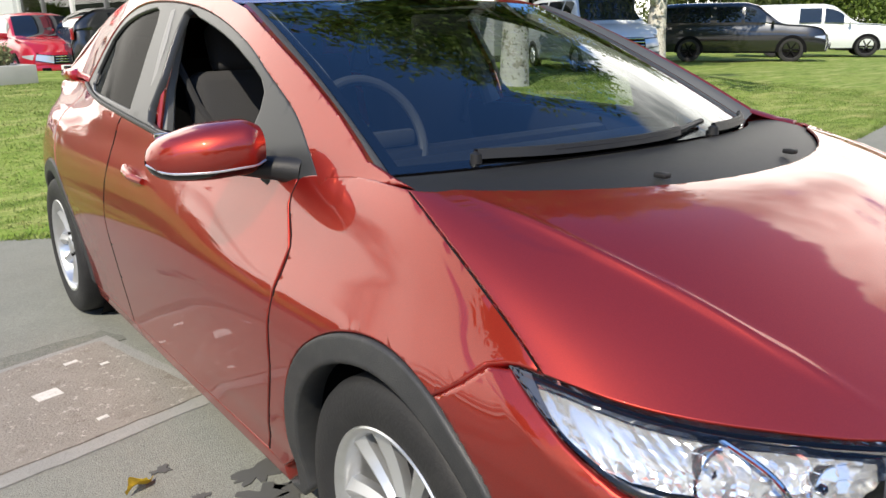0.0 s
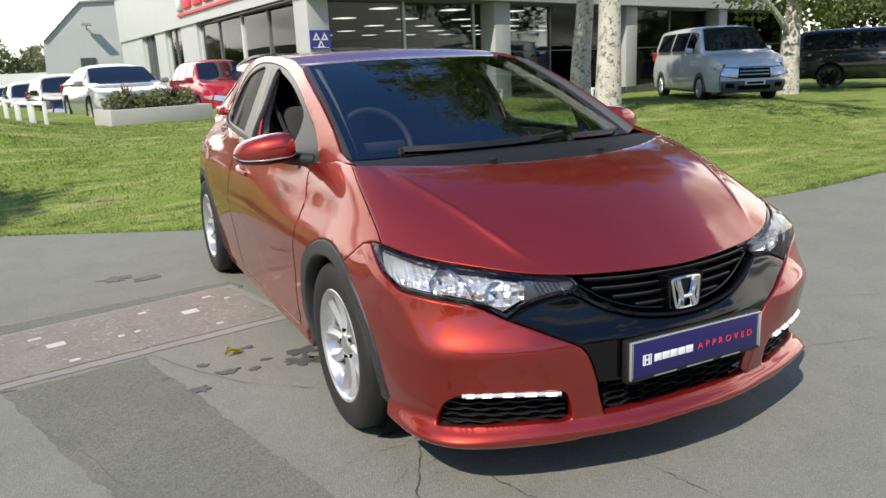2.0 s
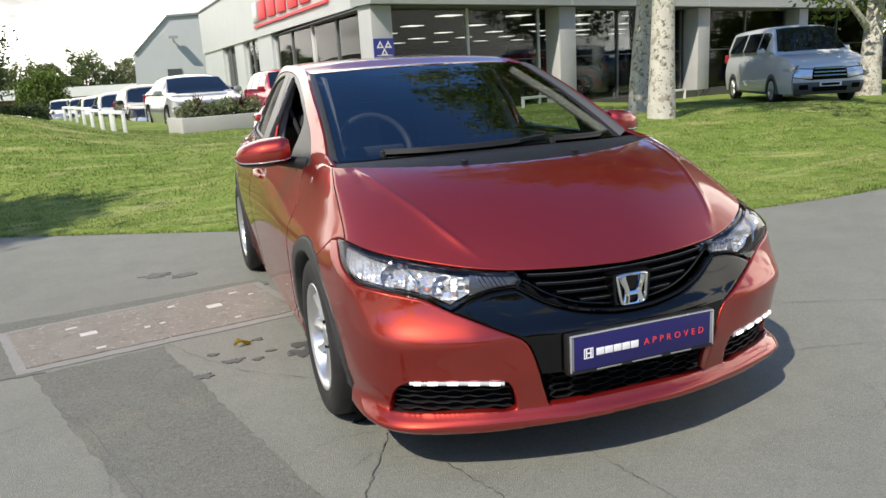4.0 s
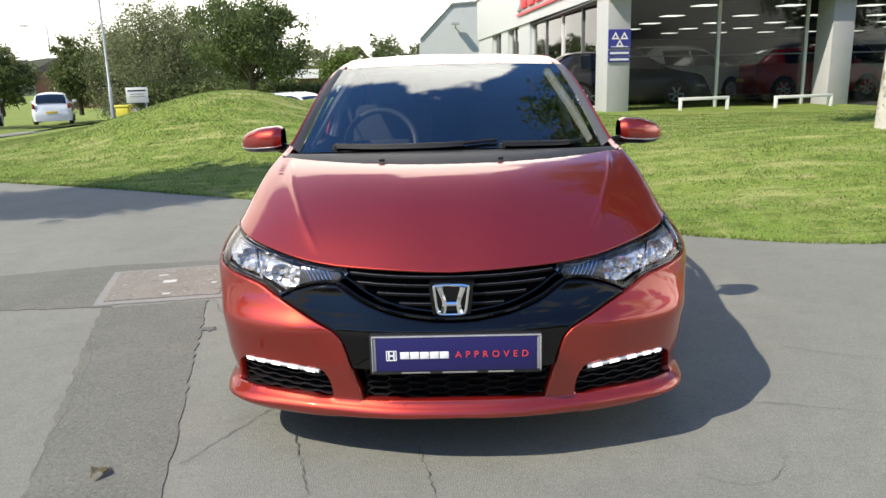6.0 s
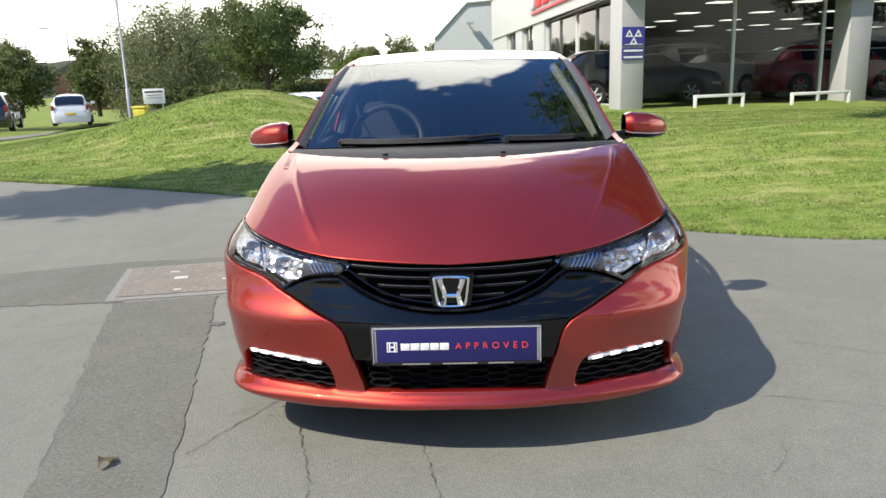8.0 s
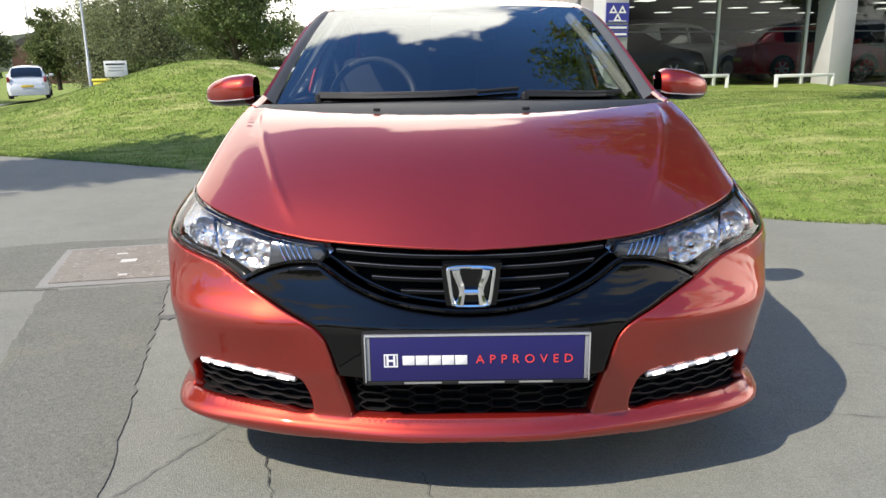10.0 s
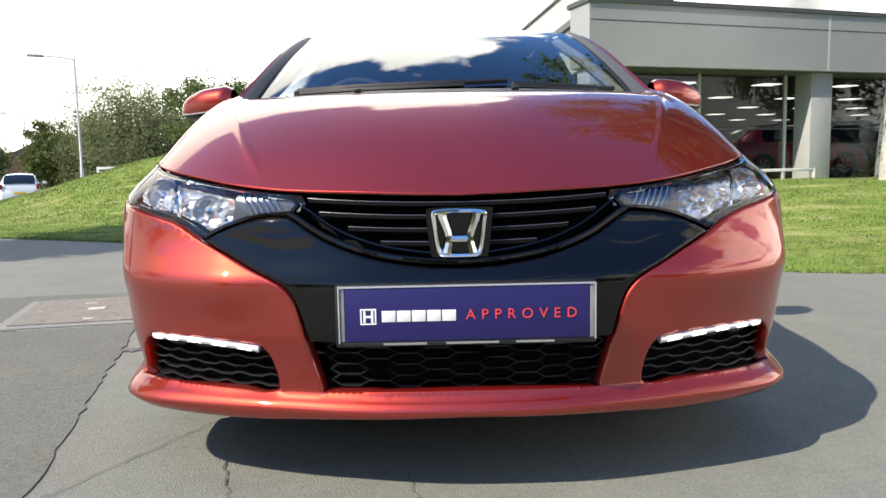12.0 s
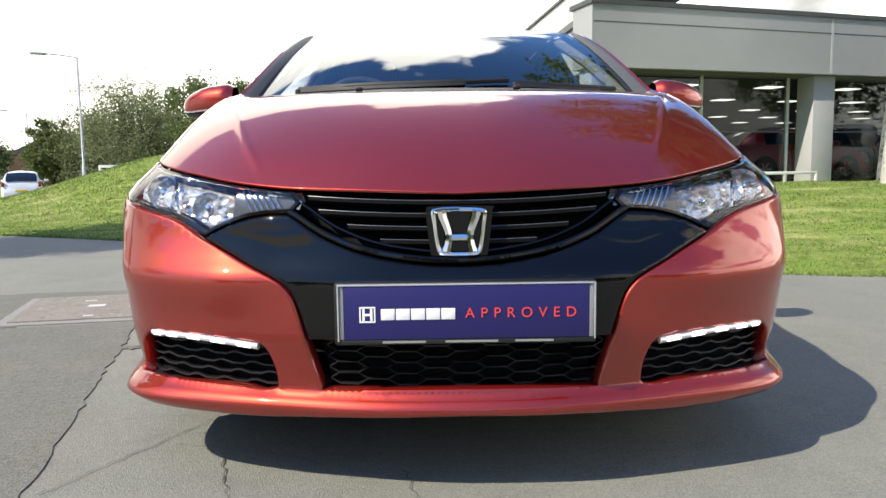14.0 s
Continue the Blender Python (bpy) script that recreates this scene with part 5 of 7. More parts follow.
    def cowl(u, v):
        a = (2 * u - 1)
        p, q = Vector(hood_skin(HW * a, 0.65)), Vector(screen_skin(0.68 * a, -0.01))
        r = p.lerp(q, v)
        r.z += 0.012 * math.sin(math.pi * v) - 0.012 * (1 - v)
        return r

    part("cowl", sheet(cowl, 40, 8), BLACK_PLASTIC, car, "grey-black plastic scuttle panel")

    def roof(u, v):
        a = 2 * u - 1
        t = Vector(screen_skin(0.67 * a, 0.905))
        y = t.y + (2.86 - t.y) * v
        ys = 1.06 + (2.86 - 1.06) * v
        zs = ROOF_SIDE(ys)
        x = flank(ys, zs)
        z = zs + (0.014 + 0.006 * math.sin(math.pi * v)) * (1 - a * a)
        k = step(0, 0.2, v)
        return Vector((t.x * (1 - k) + x * a * k, y, t.z * (1 - k) + z * k))

    part("roof", sheet(roof, 32, 30), PAINT, car, "orange-red roof", 180)
    part("rear_window", sheet(lambda u, v: Vector(roof(u, 1)).lerp(Vector((flank(3.30, 1.04) * (2 * u - 1), 3.30 + 0.03 * (1 - (2 * u - 1) ** 2), 1.04)), v), 20, 8), GLASS_SIDE, car, "tinted rear window")
    part("tailgate", sheet(lambda u, v: Vector((flank(3.33, 1.04 - 0.80 * v) * 0.985 * (2 * u - 1), 3.33 + 0.06 * (1 - (2 * u - 1) ** 2), 1.04 - 0.80 * v)), 20, 10), PAINT, car, "orange-red tailgate")
    part("underbody", box((1.50, 3.9, 0.04), (0, 1.3, 0.20), 0.01), DARK, car, "dark underside")
    part("undertray", box((0.90, 0.22, 0.02), (0, -0.57, 0.225), 0.005), DARK, car, "dark tray behind the lip")
    part("bulkhead", box((1.36, 0.03, 0.55), (0, 0.02, 0.50), 0.01), DARK, car)
    part("engine_bay_floor", sheet(lambda u, v: Vector(hood_skin(0.68 * (2 * u - 1), 0.05 + 0.55 * v)) - Vector((0, -0.04, 0.10)), 10, 6), DARK, car)
    build_cabin(car)
    build_wipers(car)
    build_plate(car)
    return car


def at_skin(p):
    """The s under a point of the wing's upper edge."""
    lo, hi = 0.3, S90 + 0.6
    for _ in range(34):
        mid = (lo + hi) / 2
        lo, hi = (mid, hi) if skin(mid, p.z)[1] < p.y else (lo, mid)
    return lo


def build_cabin(car):
    dash = sheet(lambda u, v: Vector((1.24 * (u - 0.5), 0.22 + 0.55 * v - 0.10 * (2 * u - 1) ** 2 * (1 - v) + 0.1 * (2 * u - 1) ** 2 * (1 - v), 0.915 - 0.02 * v - 0.25 * max(0, v - 0.75) * 4 * 0.25)), 20, 10)
    part("dashboard", dash, DASH, car, "dark dashboard")
    part("dash_face", box((1.3, 0.08, 0.35), (0, 0.80, 0.72), 0.03), DASH, car)
    part("cabin_floor", box((1.36, 2.4, 0.03), (0, 1.7, 0.30), 0.01), DARK, car)
    wheel = lathe([(0.015 * math.cos(a), 0.180 + 0.015 * math.sin(a)) for a in (2 * math.pi * k / 10 for k in range(10))], 40, "y", closed=True)
    bmesh.ops.rotate(wheel, matrix=Matrix.Rotation(radians(-24), 3, "X"), verts=wheel.verts)
    bmesh.ops.translate(wheel, vec=(-0.36, 0.80, 0.93), verts=wheel.verts)
    steer = part("steering_wheel", wheel, STEER, car, "black steering wheel")
    hub = box((0.30, 0.03, 0.05), (-0.36, 0.80, 0.925), 0.012)
    part("steering_hub", hub, STEER, steer)
    for x in (-0.36, 0.36):
        seat = new("front_seat")
        seat.parent = car
        tagged(seat, "charcoal fabric front seat")
        tilt = Matrix.Rotation(radians(-18), 4, "X")
        part("seat_cushion", box((0.50, 0.50, 0.14), (x, 1.22, 0.52), 0.05, segs=3), SEAT, seat)
        part("seat_back", box((0.48, 0.13, 0.56), (x, 1.52, 0.83), 0.055, turn=tilt, segs=3), SEAT, seat)
        part("headrest", box((0.27, 0.09, 0.18), (x, 1.63, 1.175), 0.04, turn=tilt, segs=3), SEAT, seat)
    part("rear_bench", box((1.22, 0.50, 0.14), (0, 2.15, 0.52), 0.05), SEAT, car)
    part("rear_backrest", box((1.22, 0.14, 0.60), (0, 2.46, 0.82), 0.05, turn=Matrix.Rotation(radians(-20), 4, "X")), SEAT, car)
    for x in (-0.36, 0.36):
        part("rear_headrest", box((0.25, 0.09, 0.15), (x, 2.58, 1.14), 0.04), SEAT, car)
    for side in (-1, 1):
        m = flip_x if side < 0 else (lambda bm: bm)
        part("door_card", m(box((0.05, 1.15, 0.55), (0.76, 1.15, 0.64), 0.02)), DASH, car)
        part("pillar_lining", m(tube([(0.735, 1.50, 0.92), (0.70, 1.53, 1.05), (0.64, 1.57, 1.19), (0.585, 1.62, 1.29)], [0.045, 0.04, 0.035, 0.03], 10)), TRIM, car, "pale grey pillar lining")
        part("door_post", m(tube([(0.752, 1.462, 0.93), (0.716, 1.482, 1.05), (0.655, 1.512, 1.19), (0.604, 1.545, 1.28)], 0.012, 8)), PAINT, car, "orange-red inner door post")
        part("post_seal", m(tube([(0.748, 1.490, 0.93), (0.712, 1.510, 1.05), (0.651, 1.540, 1.19), (0.600, 1.570, 1.28)], 0.014, 8)), BLACK_PLASTIC, car, "black door seal")
        part("screen_lining", m(tube([screen_skin(0.665, 0.02) - Vector((0.02, -0.05, 0.0)), screen_skin(0.66, 0.45) - Vector((0.03, -0.05, 0.02)), screen_skin(0.65, 0.88) - Vector((0.03, -0.04, 0.03))], 0.022, 8)), TRIM, car, "pale grey windscreen lining")
        part("belt", m(tube([(0.64, 1.56, 1.16), (0.60, 1.50, 1.0), (0.52, 1.45, 0.85)], 0.012, 6)), SEAT, car, "dark seat belt")
    part("headlining", sheet(lambda u, v: Vector((0.50 * (2 * u - 1), 1.12 + 1.6 * v, 1.285 + 0.035 * math.sin(math.pi * v) + 0.01 * (1 - (2 * u - 1) ** 2))), 8, 8), HEADLINE, car, "grey roof lining")
    part("rear_view_mirror", box((0.22, 0.03, 0.065), (0.0, 0.93, 1.245), 0.02), DASH, car, "rear-view mirror")


def build_wipers(car):
    for pts in ([(0.20, 0.10), (-0.02, 0.035), (-0.30, 0.035), (-0.50, 0.070)], [(0.58, 0.08), (0.48, 0.035), (0.32, 0.028), (0.22, 0.03)]):
        arm = [Vector(screen_skin(a, b * 0.4)) + Vector((0, -0.006, 0.011)) for a, b in pts]
        w = new("wiper")
        w.parent = car
        tagged(w, "black wiper lying at the foot of the windscreen")
        line = curve(arm, 6)
        part("wiper_arm", tube(line[:14], 0.008, 6), BLACK_PLASTIC, w)
        bm = sheet(lambda u, v: line[4 + round(u * (len(line) - 5))] + Vector(((0, -0.010, -0.010), (0, -0.005, 0.010), (0, 0.006, 0.010), (0, 0.011, -0.010), (0, -0.010, -0.010))[round(4 * v)]), len(line) - 5, 4)
        part("wiper_blade", bm, BLACK_PLASTIC, w)
        piv = lathe([(0, 0.014), (0.02, 0.013), (0.026, 0.001)], 12, "z")
        bmesh.ops.translate(piv, vec=line[-1] - Vector((0, 0, 0.02)), verts=piv.verts)
        part("wiper_pivot", piv, BLACK_PLASTIC, w)
    for a in (-0.27, 0.20):
        p = Vector(hood_skin(a, 0.65)) + Vector((0, 0.03, 0.012))
        part("washer_jet", box((0.022, 0.03, 0.012), p, 0.004), BLACK_PLASTIC, car, "washer jet")


def text_mesh(body, size, depth=0.0008, spacing=1.0):
    cu = bpy.data.curves.new("text", "FONT")
    cu.body, cu.size, cu.extrude, cu.align_x, cu.align_y, cu.space_character = body, size, depth, "CENTER", "CENTER", spacing
    ob = bpy.data.objects.new("text", cu)
    scene.collection.objects.link(ob)
    me = bpy.data.meshes.new_from_object(ob.evaluated_get(bpy.context.evaluated_depsgraph_get()))
    bpy.data.objects.remove(ob)
    bpy.data.curves.remove(cu)
    bm = bmesh.new()
    bm.from_mesh(me)
    bpy.data.meshes.remove(me)
    bmesh.ops.rotate(bm, matrix=Matrix.Rotation(radians(90), 3, "X"), verts=bm.verts)
    return bm


def build_plate(car):
    plate = new("number_plate")
    plate.parent = car
    plate.matrix_local = pose(-CAR_X, -0.875, 0.413, 0)
    tagged(plate, "navy dealer plate in a clear holder on the nose")
    part("plate_bracket", box((0.545, 0.028, 0.132), (-0.002, 0.012, 0), 0.006), BLACK_PLASTIC, plate)
    rim = bmesh.new()
    for sx, sz, x, z in ((0.534, 0.0035, 0, 0.0612), (0.0035, 0.118, 0.2655, 0.003), (0.0035, 0.118, -0.2655, 0.003)):
        box((sx, 0.012, sz), (x, -0.004, z), 0.001, rim)
    part("plate_rim", rim, CHROME_DULL, plate, "bright clear rim")
    part("plate_foot", box((0.534, 0.008, 0.010), (0, -0.003, -0.0585), 0.001), BLACK_PLASTIC, plate, "black strip with small print")
    part("plate_face", box((0.506, 0.006, 0.112), (0, -0.005, 0.0035), 0.001), NAVY, plate, "navy blue face")
    for k in (-1, 1):
        part("plate_end", box((0.009, 0.005, 0.112), (k * 0.2585, -0.004, 0.0035), 0.001), CLEAR_END, plate, "clear end of the holder")
    # a small emblem and the maker's name as plain white shapes
    emblem = part("emblem_frame", prism_ring(0.0165, 0.0165, 0.003, 0.0012), WHITE, plate, "white emblem frame")
    emblem.location = (-0.205, -0.0052, 0.0)
    for k in (-1, 1):
        part("emblem_bar", box((0.005, 0.0015, 0.025), (-0.205 + k * 0.008, -0.009, 0), 0), WHITE, plate)
    part("emblem_bar", box((0.012, 0.0015, 0.005), (-0.205, -0.009, 0), 0), WHITE, plate)
    for k in range(5):
        part("name_block", box((0.0285, 0.0015, 0.0235), (-0.163 + 0.0312 * k, -0.009, 0), 0.002), WHITE, plate)
    word = text_mesh("APPROVED", 0.0300, 0.0006, 1.78)
    bmesh.ops.translate(word, vec=(0.112, -0.0094, 0.0), verts=word.verts)
    part("word", word, RED, plate, "red word APPROVED")
    for x, w in ((-0.13, 0.09), (0.01, 0.11), (0.14, 0.08)):
        part("small_print", box((w, 0.001, 0.0045), (x, -0.0072, -0.0585), 0), TRIM, plate)


def prism_ring(hw, hh, t, depth):
    """A rectangular frame standing in the x-z plane."""
    bm = bmesh.new()
    for sx, sz, x, z in ((2 * hw, t, 0, hh - t / 2), (2 * hw, t, 0, -hh + t / 2), (t, 2 * hh - 2 * t, hw - t / 2, 0), (t, 2 * hh - 2 * t, -hw + t / 2, 0)):
        box((sx, depth, sz), (x, -0.004, z), 0, bm)
    return bm


CAR_X = -0.012
GRILLE_BLACK = mat("grille_black", (0.004, 0.004, 0.0045), 0.45, spec=0.2)
# lighter grey for the painted highlights on the grille bars
EDGE_HIGHLIGHT = mat("edge_highlight_grey", (0.12, 0.12, 0.125), 0.25, 0.5)
CLEAR_END = mat("clear_plastic_end", (0.30, 0.31, 0.34), 0.15, 0.3, coat=1.0)
BOWL = mat("silvered_bowl", (0.92, 0.93, 0.94), 0.10, 0.95)
SMOKED = mat("smoked_bezel", (0.11, 0.115, 0.13), 0.25, 0.5, coat=0.5)
DARK_MESH = mat("dark_mesh_plastic", (0.012, 0.012, 0.013), 0.42)
FRAME_BLACK = mat("satin_black_frame", (0.032, 0.034, 0.036), 0.34)
PILLAR_GREY = mat("grey_pillar_trim", (0.06, 0.062, 0.065), 0.45)
STEER = mat("steering_leather", (0.05, 0.052, 0.055), 0.5)
HEADLINE = mat("roof_lining", (0.30, 0.30, 0.29), 0.9)
RED_LENS = mat("red_lamp_lens", (0.28, 0.010, 0.012), 0.12, coat=1.0)
GLASS_LED = mat("lamp_strip_lens", (0.75, 0.77, 0.80), 0.08, 0.3, coat=1.0)
CHROME_DULL = mat("bright_plastic", (0.75, 0.76, 0.78), 0.2, 0.7)
build_car()


# ---- parked vehicles ----
def vehicle(name, label, category, loc, turn, L, W, H, hood, belt, top, paint_mat, clear=0.22, wheel_r=0.32, axles=(0.8, 0.8), glass_spans=(), nose=0.12, tail_box=0.0, grille=True, wheel_mat=None, low_mat=None, group="", face=1.0):
    """A car with its front at -y. top: (fraction of length, height) along the roof line; glass_spans: side windows as fractions of the length."""
    car = thing(name, label, category, loc, group=group, turn=turn)
    z_top = spline([(a * L, b) for a, b in top])
    half = W / 2

    def width(y):
        k = max(0.0, 1 - y / (L * nose)) if y < L * nose else max(0.0, (y - L * 0.93) / (L * 0.07))
        return half * (1 - 0.16 * k ** 2)

    def belt_at(y):
        return min(belt, z_top(y) - 0.02)

    def section(y, t):
        w, b, zt = width(y), belt_at(y), z_top(y)
        if t <= 0.5:
            k = t / 0.5
            z = clear + (b - clear) * k
            x = w * (0.90 + 0.10 * math.sin(math.pi * min(1, 0.15 + k * 0.75)) - 0.05 * k ** 4)
        elif t <= 0.8:
            k = (t - 0.5) / 0.3
            lean = 0.05 + 0.30 * min(1.0, (zt - b) / (H - belt + 1e-6))
            z = b + (zt - 0.05 * step(0.0, 0.3, zt - b) - b) * k
            x = w * (0.95 - lean * 0.62 * k - 0.03 * k * k)
        else:
            k = (t - 0.8) / 0.2
            lean = 0.05 + 0.30 * min(1.0, (zt - b) / (H - belt + 1e-6))
            e = w * (0.92 - lean * 0.62)
            x = e * (1 - k)
            z = zt - 0.05 * step(0.0, 0.3, zt - b) * (1 - k) ** 2
        return x, z

    def hull(u, v):
        y = L * u
        t = 2 * v if v < 0.5 else 2 - 2 * v
        x, z = section(y, t)
        return Vector((x if v < 0.5 else -x, y - L * 0.5, z))

    bm = sheet(hull, 44, 36)
    bmesh.ops.recalc_face_normals(bm, faces=bm.faces)
    part("body", bm, paint_mat, car, angle=50)

    def cap(a, z, lift=0.0, back=False):
        """A point of the rounded front (or rear) end: a from -1 to 1 across."""
        b = belt_at(0.0 if not back else L)
        zt = z_top(0.0 if not back else L)
        k = min(max((z - clear) / max(b - clear, 0.01), 0), 1)
        x = section(0.0 if not back else L, 0.5 * k)[0] if z <= b else section(0.0 if not back else L, 0.5)[0] * (1 - 0.1 * (z - b) / max(zt - b, 0.01))
        bulge = (0.10 * (1 - abs(a) ** 2.5) + 0.05 * math.sin(math.pi * k)) * (1 if not back else 0.6)
        y = -L / 2 - bulge - lift if not back else L / 2 + bulge + lift
        return Vector((a * x, y, z))

    zf, zr = z_top(0.0), z_top(L)
    part("front_panel", sheet(lambda u, v: cap(2 * u - 1, clear + (zf - clear) * v), 18, 8), paint_mat, car, angle=60)
    part("rear_panel", sheet(lambda u, v: cap(2 * u - 1, clear + (zr - clear) * v, 0, True), 12, 6, flip=True), paint_mat, car, angle=60)
    for y0, y1 in glass_spans:
        for side in (-1, 1):
            def win(u, v, side=side, y0=y0, y1=y1):
                y = L * (y0 + (y1 - y0) * u)
                x, z = section(y, 0.53 + 0.22 * v)
                return Vector((side * (x + 0.006), y - L / 2, z))
            part("side_window", sheet(win, 10, 4, flip=side > 0), CAR_GLASS, car, "dark side window")
    # windscreen and rear window lie on the slopes of the roof line
    ys = np.linspace(0, L, 200)
    slope = [y for y in ys if y < L * 0.55 and belt + 0.03 < z_top(y) < H - 0.08 and z_top(y + 0.02) > z_top(y) + 0.004]
    if slope:
        y0, y1 = slope[0], slope[-1]
        def ws(u, v):
            y = y0 + (y1 - y0) * v
            x, z = section(y, 0.80)
            a = 2 * u - 1
            return Vector((x * 0.97 * a, y - L / 2 - 0.012, z_top(y) + 0.012 - 0.03 * a * a))
        part("windscreen", sheet(ws, 12, 8, flip=False), CAR_GLASS, car, "windscreen mirroring the sky")
    fall = [y for y in ys if y > L * 0.6 and belt + 0.05 < z_top(y) < H - 0.06]
    if len(fall) > 2:
        r0, r1 = fall[0], fall[-1]
        def rw(u, v):
            y = r0 + (r1 - r0) * v
            a = 2 * u - 1
            return Vector((section(y, 0.80)[0] * 0.93 * a, y - L / 2 + 0.012, z_top(y) + 0.012 - 0.03 * a * a))
        part("rear_window", sheet(rw, 10, 6), CAR_GLASS, car, "dark rear window")
    for f in (axles[0], L - axles[1]):
        for side in (-1, 1):
            hub = new("wheel")
            hub.parent = car
            hub.matrix_local = pose(side * (half - 0.10), f - L / 2, wheel_r, 0, 0, 0 if side > 0 else 180)
            part("tyre", lathe([(-0.10, wheel_r * 0.6), (-0.10, wheel_r * 0.93), (-0.07, wheel_r), (0.07, wheel_r), (0.10, wheel_r * 0.93), (0.105, wheel_r * 0.72), (0.09, wheel_r * 0.66)], 28), RUBBER, hub)
            rm = lathe([(0.09, wheel_r * 0.66), (0.075, wheel_r * 0.60), (0.05, wheel_r * 0.55), (0.05, wheel_r * 0.5)], 28)
            part("rim", rm, wheel_mat or ALLOY, hub)
            for k in range(6):
                a = math.pi * k / 3
                part("spoke", tube([(0.07, 0.03 * math.cos(a), 0.03 * math.sin(a)), (0.08, wheel_r * 0.62 * math.cos(a), wheel_r * 0.62 * math.sin(a))], 0.028, 6), wheel_mat or ALLOY, hub)
            part("hub_back", lathe([(0.03, 0.001), (0.03, wheel_r * 0.62)], 20), DARK, hub)
            arch = lathe([(half - 0.055, wheel_r + 0.075), (half + 0.004, wheel_r + 0.055), (half + 0.004, wheel_r * 0.9)], 32)
            bmesh.ops.delete(arch, geom=[v for v in arch.verts if v.co.z < -wheel_r * 0.35], context="VERTS")
            bmesh.ops.scale(arch, vec=(side, 1, 1), verts=arch.verts)
            bmesh.ops.translate(arch, vec=(0, f - L / 2, wheel_r), verts=arch.verts)
            part("wheel_arch", arch, low_mat or DARK, car)
    for side in (-1, 1):
        def hl(u, v, side=side):
            z = zf - 0.20 * face + 0.07 * u + (0.15 - 0.03 * u) * face * v - 0.03
            return cap(side * (0.50 + 0.50 * u), z, 0.018)
        def socket(u, v, side=side):
            z = zf - 0.20 * face + 0.07 * u + (0.15 - 0.03 * u) * face * (1.2 * v - 0.1) - 0.03
            return cap(side * (0.465 + 0.535 * u), z, 0.012)
        part("lamp_surround", sheet(socket, 8, 3, flip=side < 0), DARK, car, "dark lamp surround")
        part("headlight", sheet(hl, 8, 3, flip=side < 0), LAMP_BG, car, "clear headlight")
        def wrap(u, v, side=side):
            y = 0.02 + 0.30 * u
            z = zf - 0.13 + 0.06 * u + (0.11 - 0.08 * u) * v - 0.03
            k = min(max((z - clear) / max(belt_at(y) - clear, 0.01), 0), 1)
            return Vector((side * (section(y, 0.5 * k)[0] + 0.010), y - L / 2, z))
        part("headlight", sheet(wrap, 6, 3, flip=side > 0), LAMP_BG, car, "clear headlight")
        part("fog_lamp", sheet(lambda u, v, side=side: cap(side * (0.62 + 0.24 * u), clear + 0.10 + 0.11 * v, 0.075), 4, 2, flip=side < 0), DARK, car, "dark fog lamp recess")
        part("wing_mirror", box((0.20, 0.09, 0.13), (side * (half + 0.07), L * 0.30 - L / 2, belt + 0.06), 0.035), paint_mat, car)
        part("rear_light", box((0.12, 0.06, 0.24), (side * (half - 0.12), L / 2 - 0.02, belt - 0.08), 0.02), RED_LENS, car)
    if grille:
        for k in range(3):
            part("grille_bar", tube([cap(a, zf - 0.09 - 0.055 * face * k, 0.015) for a in np.linspace(-0.46, 0.46, 9)], 0.012 * face, 6), CHROME, car, "chrome grille bar")
        part("grille_back", sheet(lambda u, v: cap(-0.48 + 0.96 * u, zf - 0.06 - 0.19 * face + 0.19 * face * v, 0.006), 10, 3), DARK, car, "dark grille")
    part("bumper", sheet(lambda u, v: cap(2 * u - 1, clear - 0.02 + 0.28 * v, 0.055 * math.sin(math.pi * (0.15 + 0.7 * v))), 16, 6), low_mat or paint_mat, car)
    part("lower_intake", sheet(lambda u, v: cap(-0.5 + u, clear + 0.05 + 0.10 * v, 0.062), 8, 2), DARK, car)
    part("number_plate", box((0.50, 0.012, 0.10), (0, -L / 2 - 0.215, clear + 0.21), 0.003), WHITE, car, "pale number plate")
    part("plate_bar", box((0.40, 0.004, 0.055), (0, -L / 2 - 0.223, clear + 0.21), 0), DARK, car)
    part("number_plate", box((0.50, 0.012, 0.10), (0, L / 2 + 0.10, clear + 0.40), 0.003), AMBER_PLATE, car, "yellow number plate")
    part("sill", box((W * 0.95, L * 0.60, 0.14), (0, 0, clear + 0.03), 0.03), low_mat or DARK, car)
    part("underside", box((W * 0.80, L * 0.92, 0.05), (0, 0, clear + 0.03), 0.01), DARK, car)
    return car


CAR_GLASS = mat("car_glass", (0.008, 0.011, 0.016), 0.03, coat=1.0, spec=0.3)
LAMP_BG = mat("headlight_glass", (0.62, 0.65, 0.68), 0.12, 0.5, coat=1.0)
AMBER_PLATE = mat("yellow_plate", (0.75, 0.52, 0.05), 0.5)
SILVER = paint("silver_paint", (0.36, 0.38, 0.38), (0.55, 0.57, 0.57), 0.5, 0.35)
VAN_WHITE = paint("silver_white_paint", (0.74, 0.78, 0.80), (0.82, 0.85, 0.87), 0.2, 0.5)
CHERRY = paint("cherry_paint", (0.50, 0.015, 0.035), (0.65, 0.03, 0.06), 0.35, 0.35)
BLACK_CAR = paint("graphite_paint", (0.014, 0.015, 0.017), (0.05, 0.052, 0.056), 0.4, 0.35)
BLUE_CAR = paint("blue_paint", (0.02, 0.035, 0.09), (0.06, 0.09, 0.2), 0.5, 0.35)
WHITE_CAR = mat("white_car_paint", (0.75, 0.76, 0.77), 0.35, coat=1.0)
GREY_LOW = mat("grey_lower_trim", (0.10, 0.102, 0.105), 0.5)

